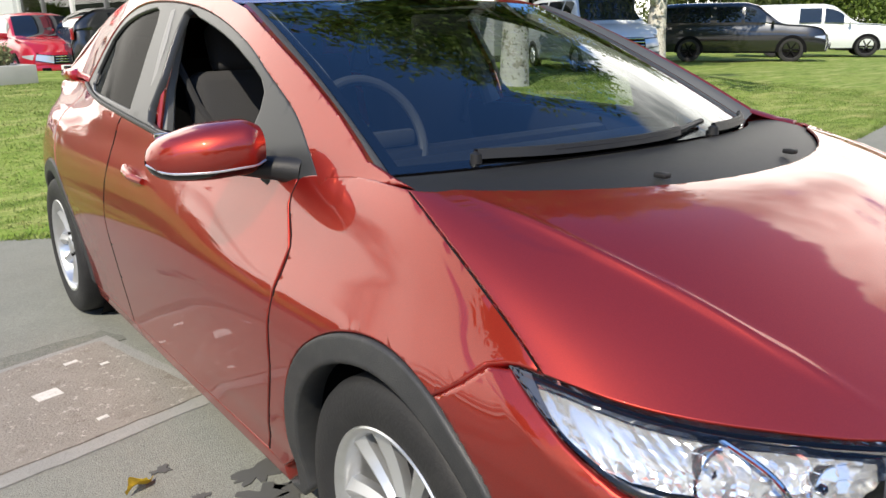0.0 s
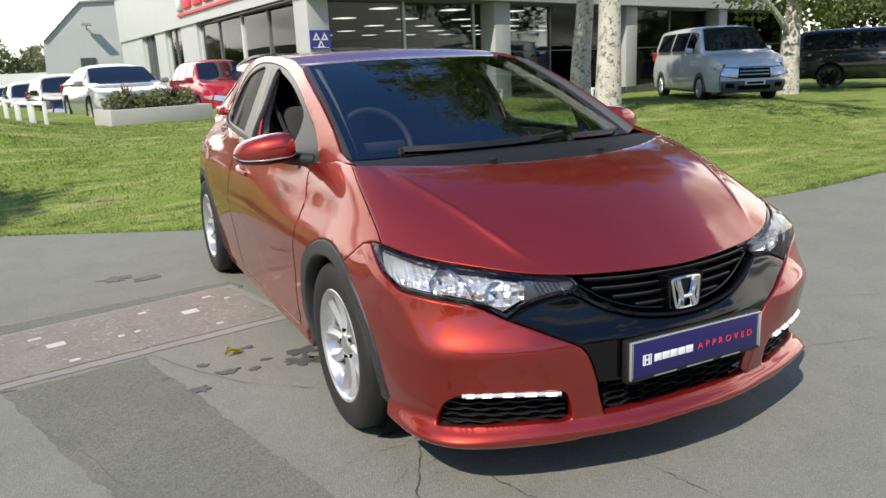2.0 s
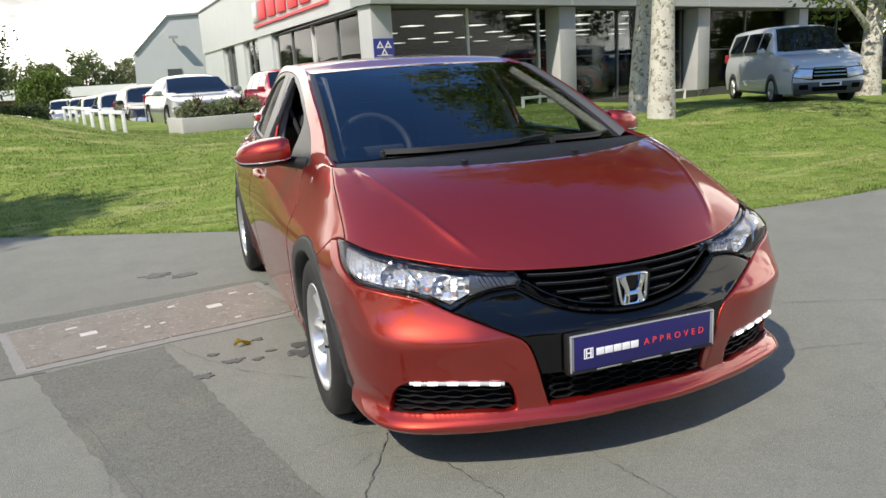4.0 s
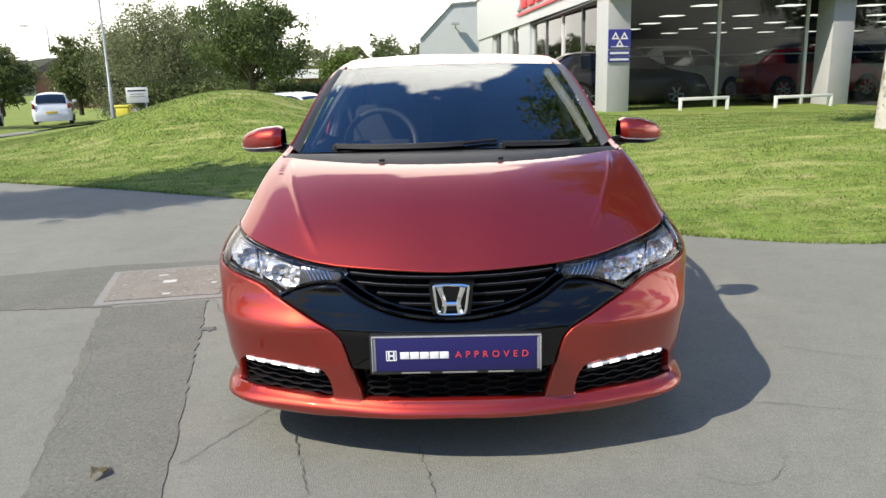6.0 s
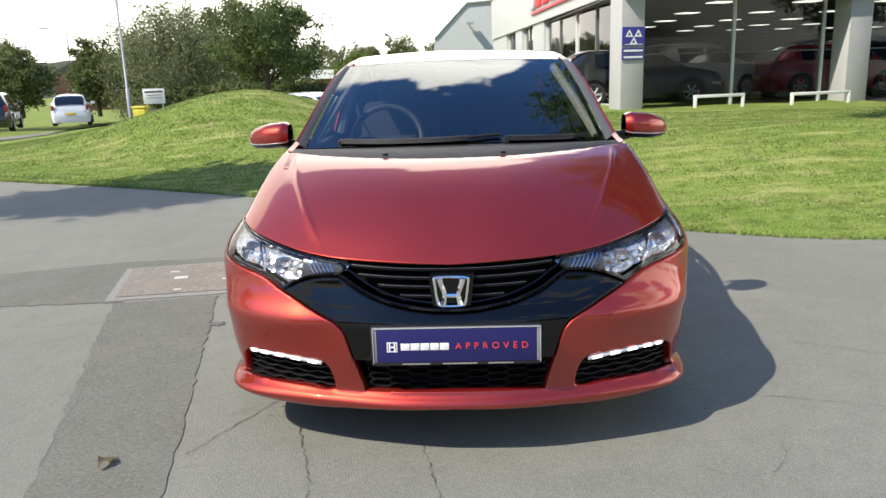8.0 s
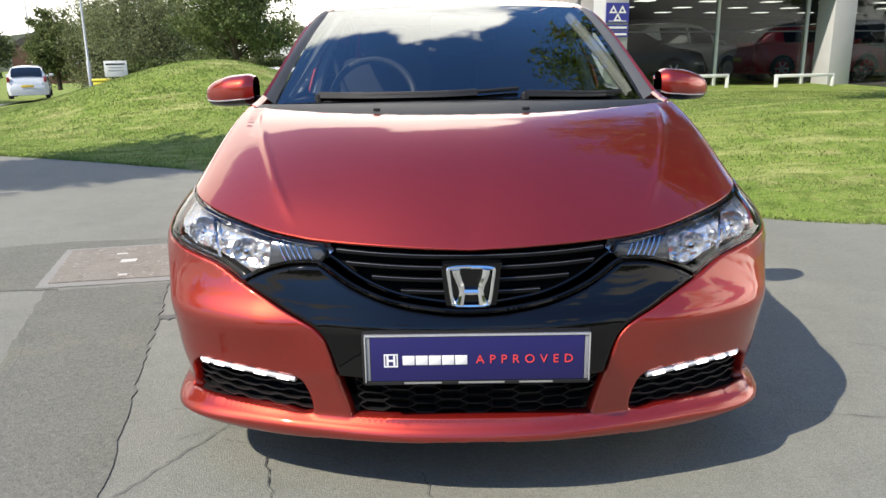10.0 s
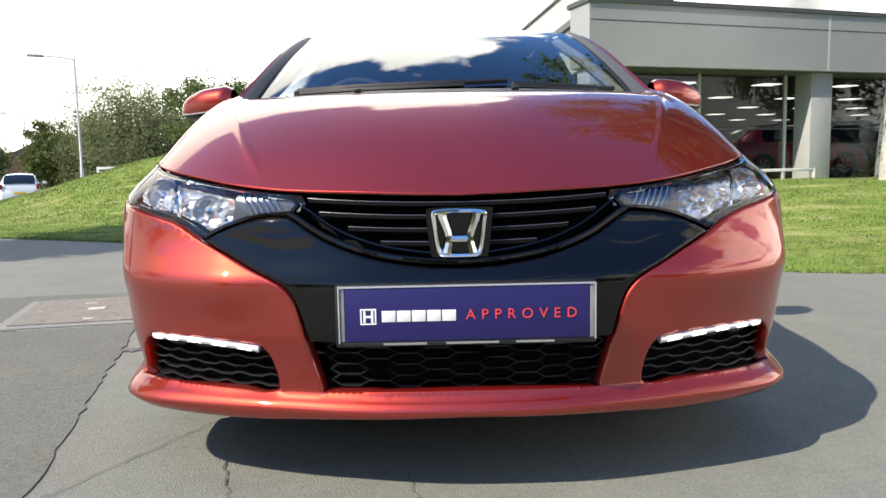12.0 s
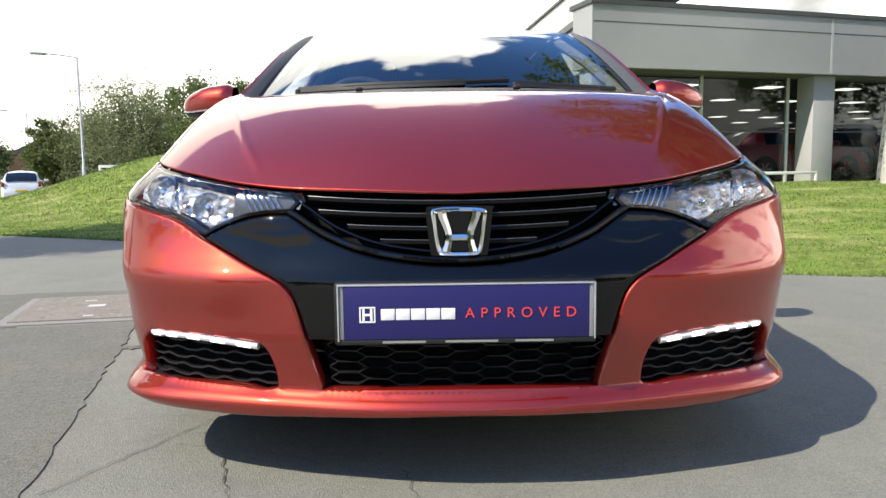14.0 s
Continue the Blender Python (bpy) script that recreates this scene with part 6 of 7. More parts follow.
VAN_TOP = [(0, 0.92), (0.02, 1.02), (0.10, 1.14), (0.17, 1.20), (0.24, 1.50), (0.31, 1.83), (0.36, 1.90), (0.6, 1.93), (0.93, 1.90), (0.985, 1.70), (1, 1.1)]
SALOON_TOP = [(0, 0.62), (0.02, 0.74), (0.10, 0.84), (0.25, 0.96), (0.34, 1.18), (0.43, 1.37), (0.53, 1.43), (0.66, 1.40), (0.82, 1.16), (0.92, 1.05), (0.985, 0.98), (1, 0.70)]
SUV_TOP = [(0, 0.75), (0.02, 0.88), (0.10, 1.0), (0.24, 1.08), (0.33, 1.34), (0.41, 1.55), (0.52, 1.62), (0.80, 1.60), (0.92, 1.42), (0.985, 1.1), (1, 0.75)]
HATCH_TOP = [(0, 0.62), (0.02, 0.76), (0.10, 0.86), (0.22, 0.96), (0.34, 1.22), (0.44, 1.44), (0.55, 1.50), (0.82, 1.46), (0.94, 1.24), (0.985, 1.0), (1, 0.7)]
PICKUP_TOP = [(0, 0.85), (0.02, 1.0), (0.10, 1.10), (0.24, 1.16), (0.32, 1.45), (0.40, 1.75), (0.48, 1.83), (0.75, 1.83), (0.93, 1.80), (0.985, 1.4), (1, 1.0)]


def on_ground(x, y):
    return (x, y, bank(x, y) - 0.01)


vehicle("minivan", "silver-white passenger van parked beyond the grass", "van", on_ground(14.6, 13.3)[:2] + (0.05,), -24.9, 5.12, 1.92, 1.93, 1.2, 1.22, VAN_TOP, VAN_WHITE, 0.26, 0.34, (0.95, 1.05), ((0.31, 0.43), (0.45, 0.66), (0.68, 0.90)), low_mat=GREY_LOW, face=1.5)
vehicle("saloon_car", "silver saloon car parked by the planter", "car", (-0.42, 18.3, 0.20), 9.2, 4.60, 1.83, 1.43, 0.9, 0.93, SALOON_TOP, SILVER, 0.18, 0.33, (0.95, 0.95), ((0.36, 0.54), (0.56, 0.76)))
vehicle("crossover_car", "bright red crossover car with roof rails by the showroom", "car", (2.27, 19.5, 0.05), 6, 4.0, 1.72, 1.62, 1.0, 1.04, SUV_TOP, CHERRY, 0.22, 0.34, (0.85, 0.8), ((0.35, 0.54), (0.56, 0.74), (0.76, 0.88)))
vehicle("parked_car", "dark blue car parked behind the planter", "car", (0.35, 22.6, -0.12), 10, 4.2, 1.78, 1.46, 0.9, 0.95, HATCH_TOP, BLUE_CAR, 0.18, 0.32, (0.85, 0.8), ((0.35, 0.55), (0.57, 0.80)))
for k, (x, y, z, pm, label) in enumerate([(-1.5, 23.0, -0.03, BLACK_CAR, "graphite car in the row of parked cars"), (-2.5, 27.5, -0.2, BLUE_CAR, "dark blue car in the row of parked cars"), (-3.45, 32.0, -0.3, SILVER, "silver car in the row of parked cars"), (-4.4, 37.0, -0.35, BLUE_CAR, "dark blue car in the row of parked cars"), (-5.8, 42.0, -0.4, SILVER, "silver car in the row of parked cars")]):
    vehicle("parked_car", label, "car", (x, y, z), 9, 4.2, 1.78, 1.46, 0.9, 0.95, HATCH_TOP, pm, 0.18, 0.32, (0.85, 0.8), ((0.35, 0.55), (0.57, 0.80)), group="row of parked cars")
pick = vehicle("pickup_truck", "black double-cab pickup with a hard canopy on the grass edge", "pickup", (21.5, 13.0, 0.0), 32, 5.1, 1.88, 1.83, 1.1, 1.15, PICKUP_TOP, BLACK_CAR, 0.32, 0.38, (0.95, 1.15), ((0.34, 0.46), (0.48, 0.62), (0.66, 0.93)), wheel_mat=DARK)
for k in range(6):
    part("lettering_bar", box((0.006, 0.13, 0.07), (0.93, -1.35 + 0.155 * k, 0.62), 0), WHITE, pick, "white lettering block")
    part("lettering_bar", box((0.006, 0.13, 0.07), (-0.93, -1.35 + 0.155 * k, 0.62), 0), WHITE, pick, "white lettering block")
vehicle("pickup_truck", "white pickup parked behind the black one", "pickup", (26.6, 13.0, -0.02), 32, 5.1, 1.88, 1.80, 1.1, 1.12, PICKUP_TOP, VAN_WHITE, 0.30, 0.37, (0.95, 1.15), ((0.34, 0.46), (0.48, 0.62)), wheel_mat=DARK)
vehicle("parked_car", "dark car far along the forecourt", "car", (36.5, 14.8, -0.5), 80, 4.2, 1.78, 1.46, 0.9, 0.95, HATCH_TOP, BLACK_CAR, 0.18, 0.32, (0.85, 0.8), ((0.35, 0.55), (0.57, 0.80)))
vehicle("estate_car", "silver car stopped on the road seen from behind", "car", (-19.6, 34.0, -0.62), 205, 3.95, 1.72, 1.46, 0.9, 0.95, HATCH_TOP, VAN_WHITE, 0.18, 0.30, (0.8, 0.75), ((0.35, 0.55), (0.57, 0.80)))
vehicle("estate_car", "dark car on the road", "car", (-18.6, 26.0, -0.36), 205, 4.2, 1.78, 1.46, 0.9, 0.95, HATCH_TOP, BLACK_CAR, 0.18, 0.31, (0.85, 0.8), ((0.35, 0.55), (0.57, 0.80)))
vehicle("parked_car", "white car behind the grass mound", "car", (-6.0, 27.0, -0.78), 60, 4.2, 1.78, 1.40, 0.9, 0.95, HATCH_TOP, WHITE_CAR, 0.18, 0.31, (0.85, 0.8), ((0.35, 0.55), (0.57, 0.80)))
# cars inside the showroom
for s, d, a, top, hh, pm, label in ((2.2, 3.2, 75, HATCH_TOP, 1.5, BLACK_CAR, "black car inside the dim showroom"), (4.9, 4.6, 100, SUV_TOP, 1.62, WHITE_CAR, "white car inside the dim showroom"), (8.6, 3.4, 80, HATCH_TOP, 1.5, CHERRY, "red car inside the dim showroom"), (10.9, 4.8, 100, SUV_TOP, 1.62, BLACK_CAR, "black car inside the dim showroom"), (15.5, 4.0, 80, SUV_TOP, 1.62, SILVER, "grey car inside the dim showroom")):
    q = Vector((3.42, 14.3)) + Vector((0.956, 0.292)) * s + Vector((-0.292, 0.956)) * d
    vehicle("showroom_car", label, "car", (q.x, q.y, 0.27), 17 + a, 4.2, 1.78, hh, 0.9, 0.98, top, pm, 0.18, 0.32, (0.85, 0.8), ((0.35, 0.55), (0.57, 0.80)), group="cars in the showroom")


# ---- trees, street things and the distance ----
BARK_PALE = mat("mottled_pale_bark", (0.50, 0.48, 0.43), 0.85, spots=((3, 0.45, 0.6, (0.60, 0.58, 0.51), 0.8), (7, 0.54, 0.59, (0.27, 0.235, 0.18), 0.8), (16, 0.56, 0.60, (0.09, 0.08, 0.065), 0.9)), bump=0.5, bump_scale=18)
BARK_DARK = mat("dark_bark", (0.075, 0.06, 0.045), 0.95, bump=0.8, bump_scale=20)


def leaf_mat(name, a, b, extra=(), through=0.35, shades=(0.55, 1.7)):
    """Leaves: each one its own shade, with light passing through the blade."""
    m = mat(name, a, 0.55, spots=((1.3, 0.4, 0.65, b, 0.9), (14, 0.4, 0.7, tuple(0.6 * c for c in a), 0.6)) + tuple(extra), spec=0.3)
    nt = m.node_tree
    n, ln = nt.nodes.new, nt.links.new
    bs = nt.nodes["Principled BSDF"]
    geo, hs, mr, tl, mx = (n("ShaderNode" + k) for k in ("NewGeometry", "HueSaturation", "MapRange", "BsdfTranslucent", "MixShader"))
    mr.inputs["To Min"].default_value, mr.inputs["To Max"].default_value = shades
    old = bs.inputs["Base Color"].links[0].from_socket
    ln(geo.outputs["Random Per Island"], mr.inputs["Value"])
    ln(mr.outputs[0], hs.inputs["Value"])
    ln(old, hs.inputs["Color"])
    ln(hs.outputs[0], bs.inputs["Base Color"])
    ln(hs.outputs[0], tl.inputs["Color"])
    mx.inputs[0].default_value = through
    ln(bs.outputs[0], mx.inputs[1]); ln(tl.outputs[0], mx.inputs[2]); ln(mx.outputs[0], nt.nodes["Material Output"].inputs[0])
    return m


LEAF_DARK = leaf_mat("oak_leaves", (0.105, 0.145, 0.05), (0.15, 0.19, 0.07))
LEAF_GREY = leaf_mat("willow_leaves", (0.19, 0.22, 0.105), (0.25, 0.27, 0.145))
LEAF_FRESH = leaf_mat("plane_leaves", (0.10, 0.16, 0.03), (0.16, 0.21, 0.045))
LEAF_MID = leaf_mat("hedge_leaves", (0.12, 0.155, 0.055), (0.17, 0.195, 0.075))


def leaves(rng, blobs, count, size, name, material, parent, label):
    """Many small folded leaves, thickly round the shells of the blobs, loosely inside them."""
    blobs = np.array(blobs, float)
    vol = (blobs[:, 3] * blobs[:, 4] * blobs[:, 5]) ** 0.7
    q = blobs[rng.choice(len(blobs), count, p=vol / vol.sum())]
    unit = lambda a: a / (np.linalg.norm(a, axis=1, keepdims=True) + 1e-9)
    d = unit(rng.normal(size=(count, 3)))
    # ragged shells: the reach of a blob changes with direction
    wave = 1 + 0.22 * np.sin(7 * d[:, :1] + 3 * q[:, :1]) * np.sin(6 * d[:, 1:2] + 5 * q[:, 1:2]) + 0.12 * np.sin(15 * d[:, 2:] + q[:, 2:3])
    p = q[:, :3] + q[:, 3:] * d * wave * rng.uniform(0.35, 1.1, (count, 1)) ** 0.6
    u = unit(rng.normal(size=(count, 3)))
    v = unit(np.cross(u, rng.normal(size=(count, 3))))
    s = size * rng.uniform(0.6, 1.3, (count, 1))
    n = np.cross(u, v) * s * 0.18
    verts = np.stack([p - u * s, p + v * s * 0.42 + n, p + u * s, p - v * s * 0.42 + n], 1).reshape(-1, 3).tolist()
    k = np.arange(count)[:, None] * 4
    faces = np.concatenate([k + [0, 1, 2], k + [0, 2, 3]]).tolist()
    return solid(name, verts, faces, material, parent, label)


def sprays(rng, centre, half, count, size, name, material, parent, label, gaps=0.0, spread=0.16, rise=1.0, per=45):
    """A crown: hundreds of small sprays of leaves in an uneven egg shape, thicker outside, with gaps; rise draws the sprays out upwards."""
    unit = lambda a: a / (np.linalg.norm(a, axis=-1, keepdims=True) + 1e-9)
    k = count // per
    d = unit(rng.normal(size=(k * 3, 3)))
    ph = rng.uniform(0, 6.28, 8)
    edge = 1 + 0.13 * np.sin(3 * d[:, 0] + ph[0]) * np.sin(4 * d[:, 2] + ph[1]) + 0.12 * np.sin(7 * d[:, 0] + ph[2]) * np.sin(6 * d[:, 1] + 5 * d[:, 2] + ph[3]) + 0.07 * np.sin(15 * d[:, 2] + 9 * d[:, 0] + ph[4])
    r = rng.uniform(0.02, 1, k * 3) ** 0.42
    c = d * (r * edge)[:, None] * np.array(half)
    f = 2.4 / max(half)
    hole = np.sin(f * 2.1 * c[:, 0] + ph[5]) * np.sin(f * 2.6 * c[:, 2] + ph[6]) + 0.8 * np.sin(f * 4.3 * c[:, 1] + ph[7]) * np.sin(f * 5.1 * c[:, 0] + f * 3 * c[:, 2])
    # fewer sprays low down, where the limbs show
    keep = np.argsort(-(hole * (0.4 + gaps) + rng.normal(size=k * 3) * 0.8 + 0.5 * c[:, 2] / half[2]))[:k]
    c = c[keep] + np.array(centre)
    s_ = spread * rng.uniform(0.6, 1.5, k)
    p = np.repeat(c, per, 0) + rng.normal(size=(k * per, 3)) * np.repeat(s_, per)[:, None] * np.array([1, 1, 0.8 * rise])
    n = k * per
    u = unit(rng.normal(size=(n, 3)) + np.array([0, 0, -0.35]))
    v = unit(np.cross(u, rng.normal(size=(n, 3)) * [1, 1, 0.6]))
    s = size * rng.uniform(0.55, 1.3, (n, 1))
    fold = np.cross(u, v) * s * 0.18
    verts = np.stack([p - u * s, p + v * s * 0.45 + fold, p + u * s, p - v * s * 0.45 + fold], 1).reshape(-1, 3).tolist()
    q = np.arange(n)[:, None] * 4
    faces = np.concatenate([q + [0, 1, 2], q + [0, 2, 3]]).tolist()
    solid(name, verts, faces, material, parent, label)
    return c


def build_tree(name, label, base, trunk_r, crown, count, leaf, bark, leaf_mat_, seed, lean=(0, 0), limbs=9, group="", gaps=0.0, spread=0.16, rise=1.0, per=45):
    """crown: (centre height, half width, half height); limbs leave a tapered trunk and fork into twigs that carry the sprays."""
    rng = np.random.default_rng(seed)
    t = thing(name, label, "tree", base, group=group)
    cz, cw, ch = crown
    pts, rad = [], []
    for k in range(9):
        f = k / 8
        pts.append((lean[0] * f * f + 0.05 * rng.normal() * f, lean[1] * f * f + 0.05 * rng.normal() * f, (cz + ch * 0.55) * f - 0.15 * (k == 0)))
        rad.append(trunk_r * (1.12 if k == 0 else 1.0) * (1 - 0.8 * f))
    part("trunk", tube(curve(pts, 4), list(np.interp(np.linspace(0, 8, 33), range(9), rad)), 14), bark, t, "tapered trunk")
    tips = sprays(rng, (lean[0], lean[1], cz), (cw, cw, ch), count, leaf, "crown", leaf_mat_, t, "leafy crown of small sprays", gaps, spread, rise, per)
    for k in range(limbs):
        tip = tips[int(len(tips) * (k + 0.5) / limbs)]
        reach = math.hypot(tip[0] - lean[0], tip[1] - lean[1])
        f = min(0.9, max(0.25, (tip[2] - 0.6 * reach) / (cz + ch * 0.55)))
        root = np.array(pts[int(f * 8)])
        mid = root * 0.45 + tip * 0.55 + np.array((0, 0, 0.10 * reach))
        bm = tube(curve([tuple(root), tuple(mid), tuple(tip)], 4), list(np.linspace(trunk_r * 0.38, trunk_r * 0.06, 9)), 7)
        near = tips[np.argsort(np.linalg.norm(tips - mid, axis=1))[5:11:2]]
        for q in near:
            tube([tuple(mid), tuple((mid + q) / 2 + np.array((0, 0, 0.05))), tuple(q)], [trunk_r * 0.14, trunk_r * 0.08, trunk_r * 0.03], 5, bm)
        part("limb", bm, bark, t)
    return t


def bush(name, label, blobs, count, leaf, material, seed, loc=(0, 0, 0)):
    rng = np.random.default_rng(seed)
    b = thing(name, label, "bush", loc)
    leaves(rng, blobs, count, leaf, "foliage", material, b, "")
    for k, q in enumerate(blobs[:6]):
        part("stem", tube([(q[0], q[1], -0.1), (q[0] + 0.05, q[1], max(q[2], 0.3))], [0.04, 0.02], 6), BARK_DARK, b)
    return b


# plane trees on the bank
build_tree("plane_tree", "plane tree with a mottled white trunk on the grass bank", (5.42, 6.35, bank(5.4, 6.35)), 0.185, (5.7, 3.3, 2.3), 22000, 0.11, BARK_PALE, LEAF_FRESH, 11, lean=(0.35, -0.1), limbs=12, group="plane trees", gaps=0.5, spread=0.22)
build_tree("plane_tree", "slimmer leaning plane tree behind the first", (7.2, 9.40, bank(7.2, 9.4)), 0.20, (5.9, 2.6, 1.9), 14000, 0.11, BARK_PALE, LEAF_FRESH, 12, lean=(0.9, -0.2), limbs=10, group="plane trees", gaps=0.5, spread=0.22)
build_tree("plane_tree", "plane tree with low leafy twigs beside the van", (16.9, 12.7, 0.0), 0.30, (4.9, 2.9, 2.7), 16000, 0.11, BARK_PALE, LEAF_FRESH, 13, lean=(0.3, 0.1), limbs=12, group="plane trees", gaps=0.5, spread=0.22)
# a tree beyond the edge of the view whose shade falls over the asphalt
build_tree("street_tree", "slender tree shading the forecourt edge", (-7.6, 2.75, 0.0), 0.16, (4.9, 0.95, 1.9), 12000, 0.11, BARK_DARK, LEAF_MID, 14, limbs=10, spread=0.2)
# trees across the road
build_tree("oak_tree", "dark round-headed tree beyond the grass mound", (-9.45, 33.0, 0.0), 0.17, (3.0, 2.75, 2.05), 27000, 0.085, BARK_DARK, LEAF_DARK, 21, limbs=16, gaps=0.9, spread=0.24, per=75)
build_tree("willow_tree", "grey-green feathery tree by the road", (-16.4, 40.5, -0.6), 0.16, (3.1, 3.5, 3.15), 36000, 0.075, BARK_DARK, LEAF_GREY, 22, limbs=18, gaps=0.6, spread=0.24, rise=2.2, per=70)
build_tree("willow_tree", "grey-green feathery tree behind the lamp post", (-20.9, 44.5, -0.8), 0.16, (2.5, 1.7, 2.6), 18000, 0.085, BARK_DARK, LEAF_GREY, 23, limbs=12, gaps=0.3, spread=0.2, rise=1.8)
for k, (x, y, h, w, lm, n) in enumerate([(-23.9, 45.5, 4.5, 1.5, LEAF_MID, 11000), (-29.6, 46.5, 4.4, 2.1, LEAF_MID, 14000), (-34.2, 48.5, 5.2, 3.6, LEAF_GREY, 16000), (-39.0, 50.0, 5.4, 3.6, LEAF_MID, 14000), (-19.0, 50.0, 5.2, 3.2, LEAF_MID, 14000), (-13.6, 46.5, 4.6, 2.2, LEAF_MID, 12000), (-10.4, 72.0, 5.0, 2.8, LEAF_MID, 10000), (-6.7, 72.0, 5.7, 2.4, LEAF_DARK, 10000), (-7.45, 47.0, 3.2, 1.25, LEAF_FRESH, 9000), (-3.4, 73.0, 4.8, 1.9, LEAF_GREY, 8000), (-14.2, 70.0, 5.0, 2.6, LEAF_GREY, 9000)]):
    build_tree("roadside_tree", "leafy tree in the far tree line", (x, y, -0.6), 0.14, (h * 0.53, w, h * 0.48), n, 0.11, BARK_DARK, lm, 40 + k, limbs=8, group="far trees", gaps=0.3, spread=0.2)
for k, (x, y, h, w) in enumerate([(34, 22, 5.0, 4.0), (40, 19, 5.0, 4.5), (46, 22, 5.5, 4.5), (52, 17, 5.0, 4.5), (58, 21, 6.0, 5.0), (47, 14, 4.5, 4.0)]):
    build_tree("roadside_tree", "leafy tree beyond the forecourt", (x, y, -0.4), 0.18, (h * 0.55, w, h * 0.5), 10000, 0.16, BARK_DARK, LEAF_FRESH if k % 2 else LEAF_MID, 60 + k, limbs=8, group="far trees", spread=0.28)
# trees behind the camera, mirrored in the black nose panel
for k, (x, y, h, w) in enumerate([(-26, -30, 9, 6), (-14, -34, 8, 6), (-3, -32, 9, 6.5), (9, -35, 8, 6), (21, -31, 9, 6.5), (33, -26, 8, 6)]):
    build_tree("street_tree", "tree across the road behind", (x, y, 0), 0.25, (h * 0.5, w, h * 0.47), 6000, 0.32, BARK_DARK, LEAF_MID, 80 + k, limbs=8, group="trees across the road", spread=0.5)
hedge = [(-16.5 + 0.9 * k, 37.2 - 0.05 * k, 0.45 + 0.12 * math.sin(k * 1.7), 0.75, 0.7, 0.65) for k in range(12)]
bush("hedge", "uneven green hedge beyond the mound", hedge, 9000, 0.11, LEAF_MID, 31)
low = [(-11.0 + 0.9 * k, 44 + 0.2 * math.sin(k), 0.30, 0.8, 0.7, 0.55 + 0.15 * math.sin(2.1 * k)) for k in range(10)]
bush("hedge", "dark hedge before the brick building", low, 6000, 0.13, LEAF_DARK, 32)


def build_planter():
    p0, p1 = Vector((-0.92, 12.0)), Vector((0.90, 12.45))
    d = (p1 - p0)
    ang = math.degrees(math.atan2(d.y, d.x))
    z = 0.32
    t = thing("planter", "long grey concrete planter with shrubs and red spiky plants", "planter", (p0.x, p0.y, z), turn=ang)
    n = d.length
    part("planter_wall", box((n, 0.12, 0.42), (n / 2, 0.06, 0.21), 0.015), CONC_PLANTER, t)
    part("planter_wall", box((n, 0.12, 0.42), (n / 2, 0.94, 0.21), 0.015), CONC_PLANTER, t)
    for x in (0.06, n - 0.06):
        part("planter_end", box((0.12, 0.76, 0.42), (x, 0.5, 0.21), 0.015), CONC_PLANTER, t)
    part("soil", box((n - 0.24, 0.76, 0.30), (n / 2, 0.5, 0.18), 0), BARK_DARK, t)
    rng = np.random.default_rng(5)
    shrubs = [(0.22 + 0.19 * k, 0.45 + 0.1 * math.sin(3 * k), 0.50 + 0.05 * math.sin(2 * k), 0.20, 0.22, 0.19) for k in range(8)]
    leaves(rng, shrubs, 4200, 0.04, "shrubs", LEAF_GREY, t, "grey-green low shrubs")
    for cx in (0.45, 1.30):
        bm = bmesh.new()
        for k in range(46):
            a, e = rng.uniform(0, 2 * math.pi), rng.uniform(0.25, 1.35)
            l = rng.uniform(0.26, 0.46)
            o = Vector((cx + 0.02 * rng.normal(), 0.45, 0.52))
            way = Vector((math.cos(a) * math.cos(e), math.sin(a) * math.cos(e), math.sin(e)))
            s = way.cross(Vector((0, 0, 1))).normalized() * 0.014
            m = o + way * l * 0.5
            tip = o + way * l + Vector((0, 0, -0.05))
            vs = [bm.verts.new(v) for v in (o - s * 0.6, o + s * 0.6, m + s, tip, m - s)]
            bm.faces.new((vs[0], vs[1], vs[2], vs[4])); bm.faces.new((vs[4], vs[2], vs[3]))
        part("spiky_plant", bm, CORDYLINE, t, "dark red spiky cordyline")


CORDYLINE = mat("dark_red_leaf", (0.09, 0.022, 0.028), 0.5)
build_planter()


def street_lamp(x, y, z, h, arm):
    t = thing("street_lamp", "tall grey steel street lamp", "street lamp", (x, y, z), group="street lamps")
    part("pole", tube([(0, 0, -0.2), (0, 0, 1.4), (0, 0, 1.45), (0, 0, h)], [0.10, 0.10, 0.065, 0.05], 10), STEEL, t)
    part("arm", tube([(0, 0, h - 0.02), (arm * 0.5, -0.35, h + 0.06), (arm, -0.65, h + 0.09)], 0.035, 8), STEEL, t)
    part("lantern", box((0.75, 0.24, 0.13), (arm - 0.25, -0.72, h + 0.09), 0.05, turn=Matrix.Rotation(0.45, 4, "Z")), STEEL, t)


STEEL = mat("galvanised_steel", (0.45, 0.47, 0.48), 0.45, 0.4)
street_lamp(-17.3, 35.3, -0.4, 6.75, -1.25)
street_lamp(-34.8, 63.5, -0.3, 6.3, -1.3)
sign = thing("sign_board", "white roadside notice board on two posts", "sign", (-13.05, 28.3, -0.3), turn=22)
part("board", box((0.85, 0.04, 0.62), (0, 0, 1.02), 0.008), WHITE_PAINT, sign, "white board")
for k, (w, z) in enumerate([(0.70, 1.20), (0.55, 1.07), (0.6, 0.96)]):
    part("print_bar", box((w, 0.006, 0.055 if k == 0 else 0.025), (0, -0.024, z), 0), BLACK_PLASTIC if k == 0 else TRIM, sign)
